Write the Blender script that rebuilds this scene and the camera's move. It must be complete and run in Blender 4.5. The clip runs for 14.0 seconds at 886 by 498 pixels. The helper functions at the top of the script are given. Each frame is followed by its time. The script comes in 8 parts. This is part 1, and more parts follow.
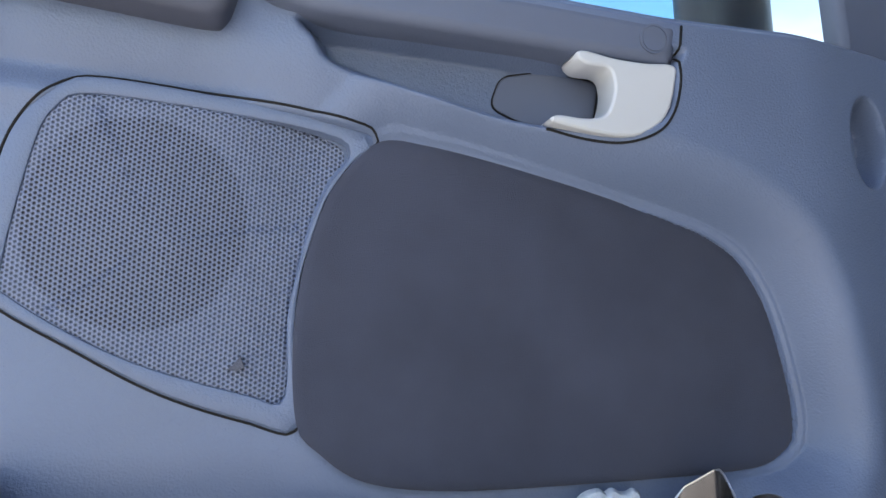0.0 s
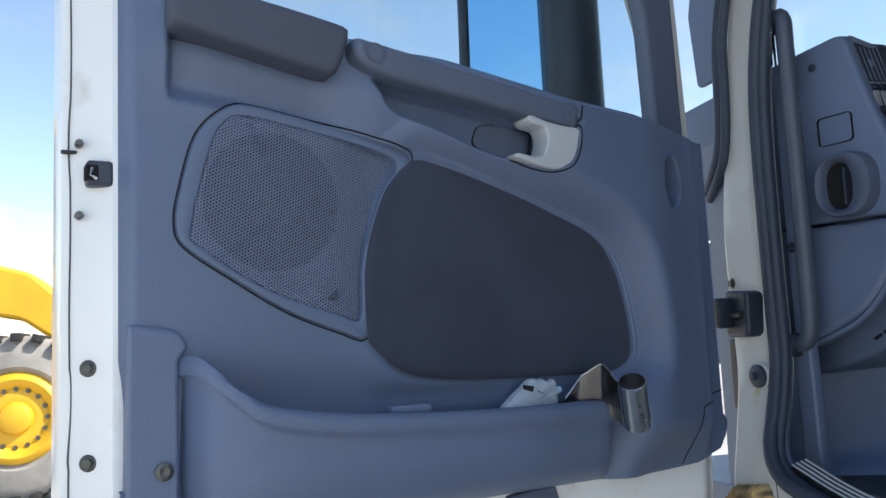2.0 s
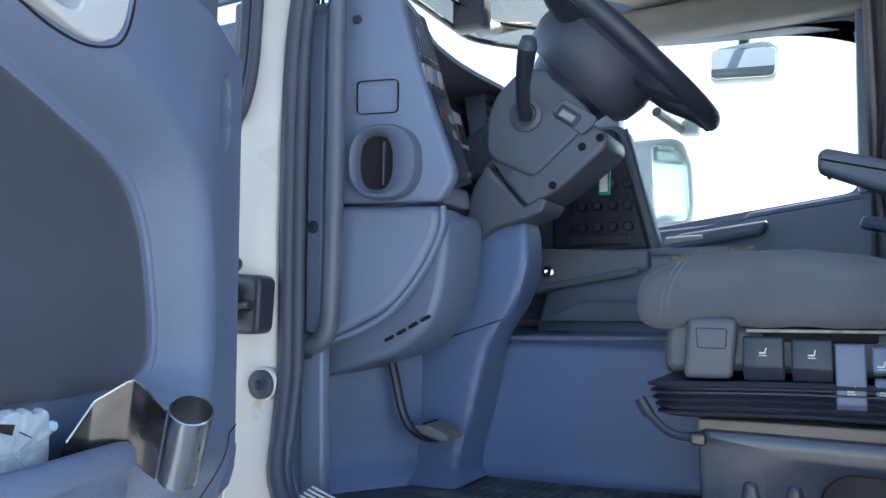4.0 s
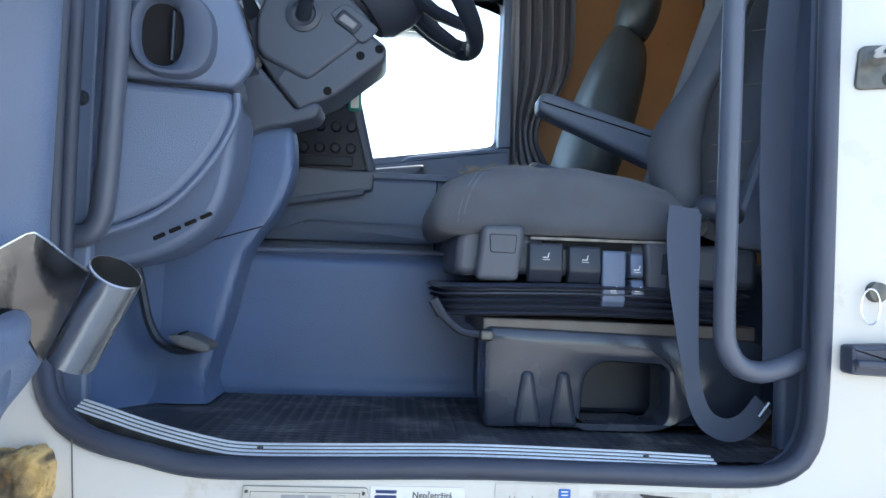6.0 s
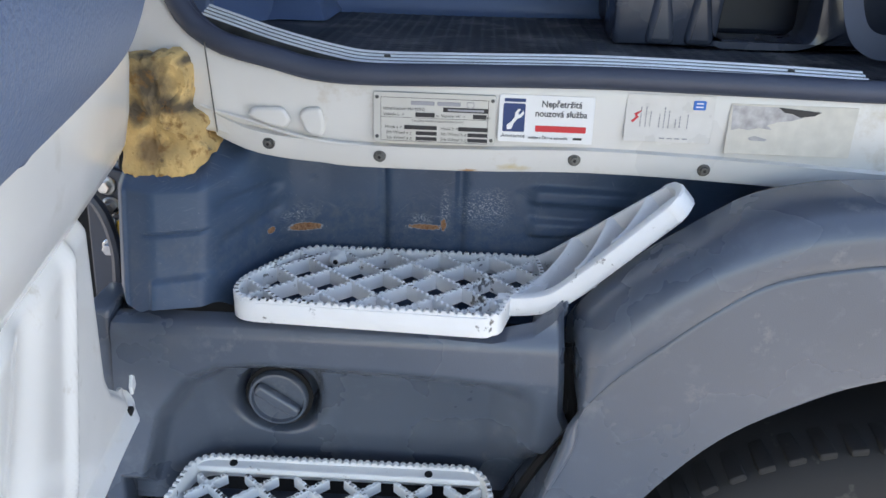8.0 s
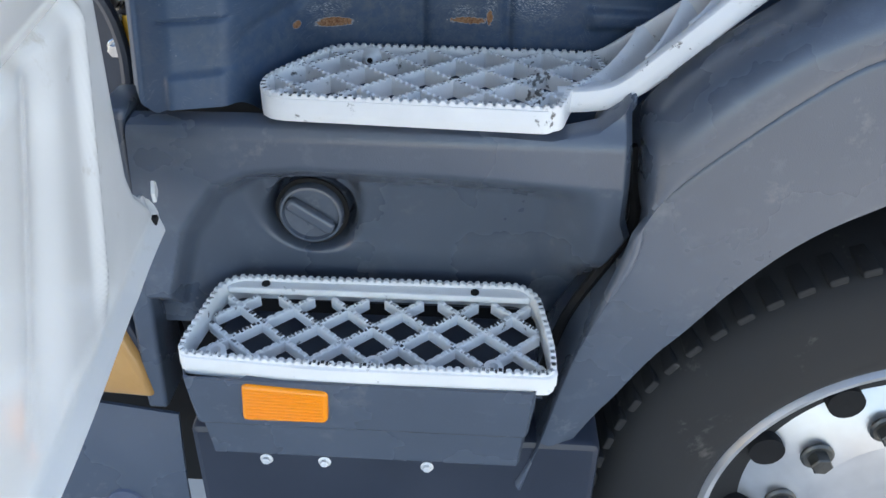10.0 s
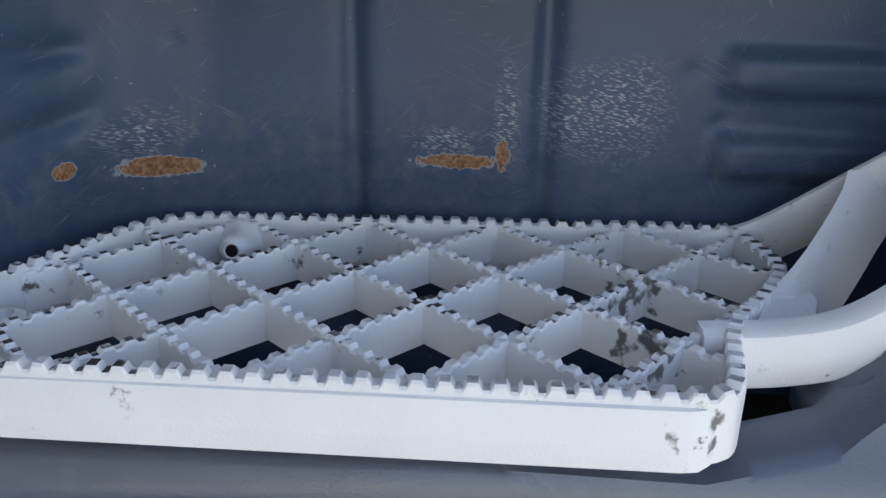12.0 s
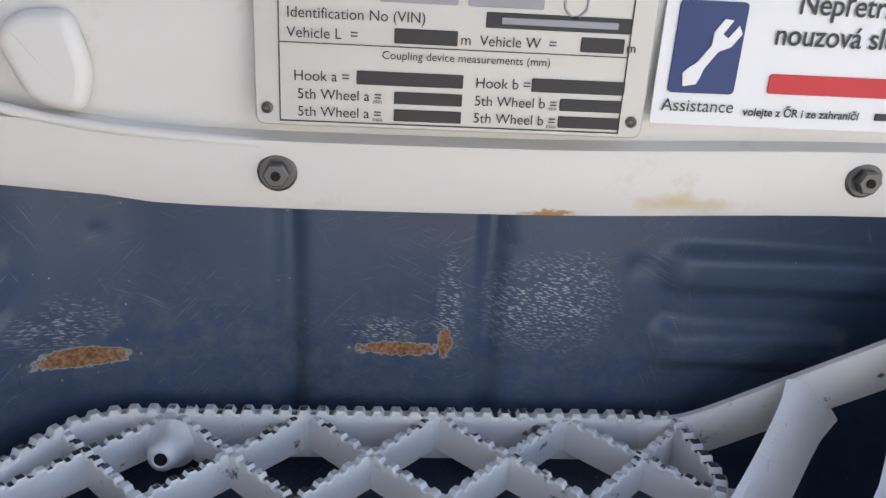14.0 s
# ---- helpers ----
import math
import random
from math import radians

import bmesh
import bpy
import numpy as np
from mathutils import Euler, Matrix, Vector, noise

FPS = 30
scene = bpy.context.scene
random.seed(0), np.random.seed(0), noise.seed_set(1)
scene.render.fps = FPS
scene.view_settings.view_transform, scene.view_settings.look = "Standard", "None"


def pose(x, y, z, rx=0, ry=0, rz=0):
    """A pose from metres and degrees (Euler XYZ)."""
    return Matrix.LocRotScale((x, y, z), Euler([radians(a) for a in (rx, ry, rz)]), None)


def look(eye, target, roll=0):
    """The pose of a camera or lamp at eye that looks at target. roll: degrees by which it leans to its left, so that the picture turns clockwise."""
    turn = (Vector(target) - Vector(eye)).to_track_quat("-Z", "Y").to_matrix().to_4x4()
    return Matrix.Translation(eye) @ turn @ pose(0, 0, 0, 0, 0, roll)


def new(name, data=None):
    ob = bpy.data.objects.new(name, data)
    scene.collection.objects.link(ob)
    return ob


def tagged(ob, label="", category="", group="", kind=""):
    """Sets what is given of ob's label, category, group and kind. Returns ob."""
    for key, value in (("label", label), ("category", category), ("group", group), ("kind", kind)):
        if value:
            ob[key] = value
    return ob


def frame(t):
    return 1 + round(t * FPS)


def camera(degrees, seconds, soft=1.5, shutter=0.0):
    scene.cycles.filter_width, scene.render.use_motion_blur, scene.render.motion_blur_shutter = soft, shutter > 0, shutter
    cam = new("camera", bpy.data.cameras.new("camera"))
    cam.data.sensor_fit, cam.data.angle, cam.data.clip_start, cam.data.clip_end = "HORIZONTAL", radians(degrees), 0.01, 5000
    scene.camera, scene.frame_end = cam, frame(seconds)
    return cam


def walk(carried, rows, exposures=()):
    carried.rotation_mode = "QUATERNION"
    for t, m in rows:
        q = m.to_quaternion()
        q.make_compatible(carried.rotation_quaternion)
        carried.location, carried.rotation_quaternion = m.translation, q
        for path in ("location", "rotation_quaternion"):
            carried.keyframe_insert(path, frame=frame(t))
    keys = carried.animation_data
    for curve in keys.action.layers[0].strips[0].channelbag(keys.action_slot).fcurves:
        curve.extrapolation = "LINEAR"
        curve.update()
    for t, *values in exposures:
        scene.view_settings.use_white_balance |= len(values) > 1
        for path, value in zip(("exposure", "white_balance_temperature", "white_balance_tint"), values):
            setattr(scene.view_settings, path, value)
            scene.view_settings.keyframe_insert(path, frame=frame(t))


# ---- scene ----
cam = camera(57.0, 14.0)
PATH = [
    (0, (0.889, -0.611, 1.545), (-1.101, -0.624, 1.752), -2.9),
    (0.5, (1.076, -0.648, 1.49), (-0.902, -0.675, 1.781), -2.9),
    (1, (1.227, -0.689, 1.464), (-0.75, -0.753, 1.757), -3.0),
    (1.5, (1.259, -0.811, 1.465), (-0.712, -0.597, 1.728), -3.1),
    (2, (1.277, -0.987, 1.458), (-0.615, -0.382, 1.686), -2.7),
    (2.5, (1.19, -1.052, 1.467), (-0.548, -0.082, 1.665), -2.0),
    (3, (1.001, -0.972, 1.479), (-0.509, 0.327, 1.662), -1.5),
    (3.5, (0.849, -0.883, 1.476), (-0.38, 0.687, 1.64), -0.6),
    (4, (0.74, -0.936, 1.481), (-0.136, 0.856, 1.626), 0.1),
    (4.1, (0.692, -0.947, 1.475), (-0.074, 0.894, 1.623), 0.5),
    (4.2, (0.678, -0.946, 1.479), (-0.026, 0.921, 1.618), 0.4),
    (6.3, (0.391, -0.987, 1.384), (0.542, 1.007, 1.382), 2.3),
    (6.5, (0.389, -0.99, 1.375), (0.457, 1.007, 1.279), 2.3),
    (7, (0.384, -0.978, 1.361), (0.347, 0.971, 0.911), 2.5),
    (7.5, (0.381, -0.959, 1.351), (0.318, 0.894, 0.601), 2.2),
    (8, (0.377, -0.958, 1.344), (0.293, 0.881, 0.562), 1.7),
    (8.5, (0.361, -0.963, 1.304), (0.268, 0.793, 0.351), 1.6),
    (8.6, (0.352, -0.965, 1.301), (0.27, 0.757, 0.287), 1.6),
    (8.7, (0.342, -0.96, 1.303), (0.272, 0.717, 0.215), 1.7),
    (10.8, (0.318, -0.798, 1.141), (0.247, 0.929, 0.134), 0.7),
    (11, (0.331, -0.708, 1.12), (0.262, 1.091, 0.249), 0.7),
    (11.5, (0.343, -0.516, 1.091), (0.285, 1.344, 0.358), 0.8),
    (12, (0.305, -0.359, 1.052), (0.271, 1.505, 0.328), 1.0),
    (12.5, (0.275, -0.219, 1.039), (0.257, 1.646, 0.316), 0.9),
    (13, (0.278, -0.198, 1.034), (0.276, 1.666, 0.309), 0.9),
    (13.5, (0.288, -0.222, 1.079), (0.322, 1.594, 0.243), 1.7),
    (14, (0.293, -0.306, 1.151), (0.445, 1.541, 0.398), 3.4),
]
walk(cam, [(t, look(eye, target, roll)) for t, eye, target, roll in PATH],
     exposures=[(0.0, 1.9, 7500, 14), (0.8, 0.99, 6850, 10), (1.5, 0.82, 6550, 10), (2.3, 1.08, 6950, 10), (3.0, 2.05, 6500, 8), (3.5, 2.15, 6500, 8), (4.0, 2.02, 6600, 8), (6.5, 2.02, 6600, 10), (7.5, 1.75, 7050, 14),
                (8.5, 1.72, 7300, 12), (11.0, 1.6, 6750, 10), (11.5, 1.68, 7250, 12), (12.0, 1.5, 7300, 13), (12.5, 2.15, 7400, 14), (13.0, 2.62, 7700, 14), (13.5, 2.34, 7900, 16), (14.0, 1.8, 7900, 18)])

# ---- world and light ----
SUN_EL, SUN_AZ = 46.0, 30.0   # height, and turn of the sun from +y towards +x
world = bpy.data.worlds.new("sky")
scene.world = world
world.use_nodes = True
wn = world.node_tree.nodes
sky = wn.new("ShaderNodeTexSky")
sky.sky_type = "NISHITA"
sky.sun_disc = False
sky.sun_elevation = radians(SUN_EL)
sky.sun_rotation = radians(SUN_AZ)
sky.air_density, sky.dust_density, sky.ozone_density = 1.0, 0.5, 1.5
# thin high cloud: the sky's own brightness, without its blue, in long wisps
wl = world.node_tree.links
wc, wm, wz, wr = wn.new("ShaderNodeTexCoord"), wn.new("ShaderNodeMapping"), wn.new("ShaderNodeTexNoise"), wn.new("ShaderNodeMapRange")
wm.inputs["Scale"].default_value, wm.inputs["Rotation"].default_value = (1.2, 2.6, 5.5), (0.25, 0.3, 0.5)
wz.inputs["Scale"].default_value, wz.inputs["Detail"].default_value, wz.inputs["Roughness"].default_value = 1.6, 7.0, 0.6
wr.inputs["From Min"].default_value, wr.inputs["From Max"].default_value, wr.inputs["To Max"].default_value = 0.48, 0.75, 0.55
bw, lift, wx = wn.new("ShaderNodeRGBToBW"), wn.new("ShaderNodeMath"), wn.new("ShaderNodeMix")
lift.operation, lift.inputs[1].default_value, wx.data_type = "MULTIPLY", 1.3, "RGBA"
wl.new(wc.outputs["Generated"], wm.inputs["Vector"])
wl.new(wm.outputs[0], wz.inputs["Vector"])
wl.new(wz.outputs["Fac"], wr.inputs["Value"])
wl.new(sky.outputs[0], bw.inputs[0])
wl.new(bw.outputs[0], lift.inputs[0])
wl.new(wr.outputs[0], wx.inputs["Factor"])
wl.new(sky.outputs[0], wx.inputs[6])
wl.new(lift.outputs[0], wx.inputs[7])
wl.new(wx.outputs[2], wn["Background"].inputs[0])
wn["Background"].inputs[1].default_value = 0.15
lamp = bpy.data.lights.new("sun", "SUN")
lamp.energy, lamp.angle, lamp.color = 4.0, radians(0.55), (1.0, 0.95, 0.87)
sun = new("sun", lamp)
sd = Vector((math.sin(radians(SUN_AZ)) * math.cos(radians(SUN_EL)), math.cos(radians(SUN_AZ)) * math.cos(radians(SUN_EL)), math.sin(radians(SUN_EL))))
sun.matrix_world = look(sd * 30, (0, 0, 0))

GROUND = -0.22


# ---- materials ----
def mat(name, color, rough=0.5, metal=0.0, vary=0.12, scale=6.0, grain=900.0, bump=0.08, coat=0.0, dirt=None, dirt_amount=0.0, dirt_scale=9.0, spec=0.5, crisp=None):
    """A surface with broad tone changes, fine grain relief and optional blotches of dirt."""
    m = bpy.data.materials.new(name)
    m.use_nodes = True
    nt = m.node_tree
    n, l = nt.nodes, nt.links
    b = n["Principled BSDF"]
    co = n.new("ShaderNodeTexCoord")
    broad = n.new("ShaderNodeTexNoise")
    broad.inputs["Scale"].default_value, broad.inputs["Detail"].default_value = scale, 5.0
    l.new(co.outputs["Object"], broad.inputs["Vector"])
    ramp = n.new("ShaderNodeMapRange")
    ramp.inputs["From Min"].default_value, ramp.inputs["From Max"].default_value = 0.3, 0.7
    ramp.inputs["To Min"].default_value, ramp.inputs["To Max"].default_value = 1.0 - vary, 1.0 + vary
    l.new(broad.outputs["Fac"], ramp.inputs["Value"])
    hsv = n.new("ShaderNodeHueSaturation")
    hsv.inputs["Color"].default_value = (*color, 1)
    l.new(ramp.outputs[0], hsv.inputs["Value"])
    out = hsv.outputs[0]
    if dirt:
        spots = n.new("ShaderNodeTexNoise")
        spots.inputs["Scale"].default_value, spots.inputs["Detail"].default_value, spots.inputs["Roughness"].default_value = dirt_scale, 8.0, 0.7
        l.new(co.outputs["Object"], spots.inputs["Vector"])
        lim = n.new("ShaderNodeMapRange")
        lim.inputs["From Min"].default_value, lim.inputs["From Max"].default_value = crisp or (0.66 - 0.2 * dirt_amount, 0.72)
        l.new(spots.outputs["Fac"], lim.inputs["Value"])
        mix = n.new("ShaderNodeMix")
        mix.data_type = "RGBA"
        fac = lim.outputs[0]
        if crisp:
            # chips gather in patches
            cl = n.new("ShaderNodeTexNoise")
            cl.inputs["Scale"].default_value, cl.inputs["Detail"].default_value = 13.0, 2.0
            l.new(co.outputs["Object"], cl.inputs["Vector"])
            cr = n.new("ShaderNodeMapRange")
            cr.inputs["From Min"].default_value, cr.inputs["From Max"].default_value = 0.42, 0.55
            l.new(cl.outputs["Fac"], cr.inputs["Value"])
            gate = n.new("ShaderNodeMath")
            gate.operation = "MULTIPLY"
            l.new(fac, gate.inputs[0])
            l.new(cr.outputs[0], gate.inputs[1])
            fac = gate.outputs[0]
        l.new(fac, mix.inputs["Factor"])
        l.new(out, mix.inputs[6])
        mix.inputs[7].default_value = (*dirt, 1)
        out = mix.outputs[2]
    l.new(out, b.inputs["Base Color"])
    b.inputs["Metallic"].default_value = metal
    b.inputs["Coat Weight"].default_value = coat
    b.inputs["Coat Roughness"].default_value = 0.12
    b.inputs["Specular IOR Level"].default_value = spec
    rr = n.new("ShaderNodeMapRange")
    rr.inputs["From Min"].default_value, rr.inputs["From Max"].default_value = 0.3, 0.7
    rr.inputs["To Min"].default_value, rr.inputs["To Max"].default_value = max(0.02, rough - 0.07), min(1.0, rough + 0.07)
    l.new(broad.outputs["Fac"], rr.inputs["Value"])
    l.new(rr.outputs[0], b.inputs["Roughness"])
    if bump > 0:
        fine = n.new("ShaderNodeTexNoise")
        fine.inputs["Scale"].default_value, fine.inputs["Detail"].default_value = grain, 2.0
        l.new(co.outputs["Object"], fine.inputs["Vector"])
        bp = n.new("ShaderNodeBump")
        bp.inputs["Strength"].default_value, bp.inputs["Distance"].default_value = bump, 0.002
        l.new(fine.outputs["Fac"], bp.inputs["Height"])
        l.new(bp.outputs[0], b.inputs["Normal"])
    return m


def glass(name, tint=(0.9, 0.95, 0.95), rough=0.0):
    m = bpy.data.materials.new(name)
    m.use_nodes = True
    nt = m.node_tree
    n, l = nt.nodes, nt.links
    tr, gl, lw, mx = n.new("ShaderNodeBsdfTransparent"), n.new("ShaderNodeBsdfGlossy"), n.new("ShaderNodeLayerWeight"), n.new("ShaderNodeMixShader")
    tr.inputs[0].default_value = (*tint, 1)
    gl.inputs["Roughness"].default_value = rough
    pw, ad = n.new("ShaderNodeMath"), n.new("ShaderNodeMath")
    pw.operation, ad.operation = "POWER", "MULTIPLY_ADD"
    pw.inputs[1].default_value = 4.0
    ad.inputs[1].default_value, ad.inputs[2].default_value = 0.6, 0.025
    l.new(lw.outputs["Facing"], pw.inputs[0])
    l.new(pw.outputs[0], ad.inputs[0])
    l.new(ad.outputs[0], mx.inputs[0])
    l.new(tr.outputs[0], mx.inputs[1])
    l.new(gl.outputs[0], mx.inputs[2])
    l.new(mx.outputs[0], n["Material Output"].inputs[0])
    return m


M = {}
M["trim"] = mat("grey_trim_plastic", (0.113, 0.154, 0.245), 0.42, vary=0.08, scale=5, grain=420, bump=0.42)
M["trim_dark"] = mat("dark_trim_plastic", (0.098, 0.122, 0.182), 0.5, vary=0.08, scale=5, grain=1200, bump=0.25)
# cab copies of trim and trim_dark, colours lifted to replace missing interior light
M["dash"] = mat("lifted_dashboard_plastic", (0.138, 0.18, 0.275), 0.34, vary=0.08, scale=5, grain=520, bump=0.3)
# footwell copy of trim, bluer in colour for its sky-only light
M["skylit_low_trim"] = mat("skylit_footwell_plastic", (0.106, 0.163, 0.3), 0.36, vary=0.1, scale=6, grain=420, bump=0.3)
M["lifted_dash_dark"] = mat("lifted_dark_dashboard_plastic", (0.16, 0.19, 0.255), 0.42, vary=0.08, scale=5, grain=900, bump=0.25)
M["pad"] = mat("soft_dark_pad", (0.07, 0.08, 0.115), 0.65, vary=0.08, grain=900, bump=0.35)
M["cloth"] = mat("door_cloth", (0.051, 0.059, 0.088), 0.95, vary=0.16, scale=9, grain=1100, bump=0.5, spec=0.2)
M["handle"] = mat("light_grey_handle", (0.5, 0.525, 0.55), 0.42, vary=0.04, bump=0.05)
M["white"] = mat("white_cab_paint", (0.66, 0.645, 0.61), 0.32, vary=0.04, scale=3, bump=0.03, coat=0.35, dirt=(0.47, 0.4, 0.3), dirt_amount=0.34, dirt_scale=5)
M["white_worn"] = mat("white_inner_door_paint", (0.88, 0.88, 0.86), 0.22, vary=0.05, scale=4, bump=0.03, coat=0.4, dirt=(0.6, 0.55, 0.46), dirt_amount=0.25, dirt_scale=7)
M["rubber"] = mat("black_rubber_seal", (0.045, 0.055, 0.085), 0.5, vary=0.2, scale=12, grain=500, bump=0.15)
M["black"] = mat("black_plastic", (0.03, 0.038, 0.058), 0.38, vary=0.15, bump=0.15)
# near-black colour that makes holes, gaps and joints read dark
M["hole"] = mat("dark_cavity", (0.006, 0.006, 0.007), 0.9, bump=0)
M["steel"] = mat("brushed_stainless_steel", (0.5, 0.5, 0.5), 0.28, metal=1.0, vary=0.12, scale=20, grain=300, bump=0.08)
M["steel_sheet"] = mat("heat_marked_steel", (0.1, 0.098, 0.1), 0.2, metal=0.85, vary=0.35, scale=24, grain=260, bump=0.1, dirt=(0.09, 0.085, 0.08), dirt_amount=0.8, dirt_scale=16)
M["alu"] = mat("ribbed_aluminium", (0.86, 0.87, 0.88), 0.4, metal=0.3, vary=0.08, scale=20, grain=400, bump=0.05)
M["bolt"] = mat("dark_zinc_bolt", (0.12, 0.12, 0.115), 0.42, metal=0.8, vary=0.25, scale=60, bump=0.1)
M["step"] = mat("white_step_paint", (0.8, 0.8, 0.795), 0.36, vary=0.05, scale=14, grain=700, bump=0.15, dirt=(0.12, 0.11, 0.1), dirt_amount=0.12, dirt_scale=60, crisp=(0.62, 0.68))
M["step_worn"] = mat("chipped_step_paint", (0.7, 0.7, 0.69), 0.5, vary=0.12, scale=30, grain=500, bump=0.25, dirt=(0.035, 0.033, 0.032), crisp=(0.47, 0.52), dirt_amount=1.1, dirt_scale=42)
M["shell"] = mat("grey_body_plastic", (0.076, 0.095, 0.129), 0.28, coat=0.12, spec=0.75, vary=0.1, scale=5, grain=700, bump=0.14, dirt=(0.14, 0.155, 0.18), dirt_amount=0.3, dirt_scale=14)
M["amber"] = mat("amber_lens", (1.0, 0.3, 0.0), 0.2, vary=0.05, bump=0.02, coat=0.5)
M["tyre"] = mat("tyre_rubber", (0.02, 0.02, 0.021), 0.8, vary=0.2, scale=20, bump=0.2, dirt=(0.12, 0.11, 0.1), dirt_amount=0.3)
M["rim"] = mat("silver_wheel_rim", (0.6, 0.61, 0.63), 0.35, metal=0.7, vary=0.08, scale=20)
M["seat"] = mat("grey_seat_cloth", (0.135, 0.146, 0.172), 0.95, vary=0.12, scale=10, grain=1300, bump=0.6, spec=0.15)
for cl in ("cloth", "seat"):
    pb = M[cl].node_tree.nodes["Principled BSDF"]
    pb.inputs["Sheen Weight"].default_value, pb.inputs["Sheen Roughness"].default_value = 0.25, 0.4
M["grab"] = mat("satin_handle_coating", (0.085, 0.1, 0.14), 0.34, vary=0.08, scale=9, grain=700, bump=0.15)
M["leather"] = mat("dark_green_leather", (0.045, 0.055, 0.06), 0.4, vary=0.1, bump=0.2)
M["belt"] = mat("black_webbing", (0.105, 0.13, 0.19), 0.5, vary=0.08, grain=1500, bump=0.4)
M["curtain"] = mat("dark_curtain_cloth", (0.16, 0.165, 0.195), 0.9, vary=0.1, bump=0.2)
M["wood"] = mat("brown_wall_board", (0.42, 0.22, 0.1), 0.5, vary=0.12, scale=4, bump=0.05)
M["liner"] = mat("light_headliner", (0.62, 0.58, 0.52), 0.9, vary=0.05, bump=0.2)
M["foam"] = mat("aged_yellow_foam", (0.6, 0.41, 0.17), 0.95, vary=0.25, scale=25, grain=160, bump=0.9, dirt=(0.06, 0.05, 0.04), dirt_amount=0.35, dirt_scale=40)
def stain(m, color, scale, lo, hi):
    """Adds one layer of broad stains."""
    n, l = m.node_tree.nodes, m.node_tree.links
    b = n["Principled BSDF"]
    co = next(x for x in n if x.type == "TEX_COORD")
    nz = n.new("ShaderNodeTexNoise")
    nz.inputs["Scale"].default_value, nz.inputs["Detail"].default_value, nz.inputs["Roughness"].default_value = scale, 6.0, 0.6
    l.new(co.outputs["Object"], nz.inputs["Vector"])
    r = n.new("ShaderNodeMapRange")
    r.inputs["From Min"].default_value, r.inputs["From Max"].default_value, r.inputs["To Max"].default_value = lo, hi, 0.85
    l.new(nz.outputs["Fac"], r.inputs["Value"])
    x = n.new("ShaderNodeMix")
    x.data_type = "RGBA"
    l.new(r.outputs[0], x.inputs["Factor"])
    l.new(b.inputs["Base Color"].links[0].from_socket, x.inputs[6])
    x.inputs[7].default_value = (*color, 1)
    l.new(x.outputs[2], b.inputs["Base Color"])


def soot(m, color, spots, grain=45.0, lo=1.2, hi=1.95):
    """Soft-edged stains at given places: (x, z, half width, half height)."""
    n, l = m.node_tree.nodes, m.node_tree.links
    b = n["Principled BSDF"]
    co = next(x for x in n if x.type == "TEX_COORD")
    nz = n.new("ShaderNodeTexNoise")
    nz.inputs["Scale"].default_value, nz.inputs["Detail"].default_value = grain, 7.0
    l.new(co.outputs["Object"], nz.inputs["Vector"])
    for x0, z0, rx, rz in spots:
        mp = n.new("ShaderNodeMapping")
        mp.inputs["Location"].default_value, mp.inputs["Scale"].default_value = (-x0 / rx, 0, -z0 / rz), (1 / rx, 0, 1 / rz)
        l.new(co.outputs["Object"], mp.inputs["Vector"])
        ln = n.new("ShaderNodeVectorMath")
        ln.operation = "LENGTH"
        l.new(mp.outputs[0], ln.inputs[0])
        ad = n.new("ShaderNodeMath")
        ad.operation = "MULTIPLY_ADD"
        l.new(nz.outputs["Fac"], ad.inputs[0])
        ad.inputs[1].default_value = 1.6
        l.new(ln.outputs["Value"], ad.inputs[2])
        r = n.new("ShaderNodeMapRange")
        r.inputs["From Min"].default_value, r.inputs["From Max"].default_value = lo, hi
        r.inputs["To Min"].default_value, r.inputs["To Max"].default_value = 0.88, 0.0
        l.new(ad.outputs[0], r.inputs["Value"])
        x = n.new("ShaderNodeMix")
        x.data_type = "RGBA"
        l.new(r.outputs[0], x.inputs["Factor"])
        l.new(b.inputs["Base Color"].links[0].from_socket, x.inputs[6])
        x.inputs[7].default_value = (*color, 1)
        l.new(x.outputs[2], b.inputs["Base Color"])


soot(M["foam"], (0.055, 0.05, 0.045), [(-0.016, 1.14, 0.026, 0.045), (0.014, 1.112, 0.026, 0.014), (-0.034, 1.105, 0.018, 0.02), (0.025, 1.165, 0.008, 0.006)])
soot(M["foam"], (0.22, 0.14, 0.07), [(-0.02, 1.06, 0.018, 0.022)])
stain(M["foam"], (0.25, 0.13, 0.04), 60.0, 0.55, 0.66)
soot(M["step"], (0.075, 0.07, 0.062), [(0.385, 0.895, 0.065, 0.06), (0.538, 0.955, 0.018, 0.012)], 110.0, 0.73, 0.85)
soot(M["step_worn"], (0.04, 0.038, 0.035), [(0.38, 0.9, 0.09, 0.06)], 110.0, 0.76, 0.82)
soot(M["white"], (0.42, 0.19, 0.04), [(0.361, 1.0405, 0.012, 0.0035)], 300.0, 1.25, 1.75)
soot(M["white"], (0.56, 0.46, 0.26), [(0.415, 1.048, 0.04, 0.006), (-0.056, 1.34, 0.012, 0.045), (-0.105, 1.545, 0.012, 0.03)], 120.0, 0.75, 1.5)
stain(M["white_worn"], (0.5, 0.42, 0.3), 6.0, 0.62, 0.8)
stain(M["shell"], (0.125, 0.15, 0.19), 24.0, 0.58, 0.85)
M["glass"] = glass("window_glass")
M["mirror"] = mat("mirror_glass", (0.8, 0.8, 0.78), 0.04, metal=1.0, vary=0.0, bump=0)
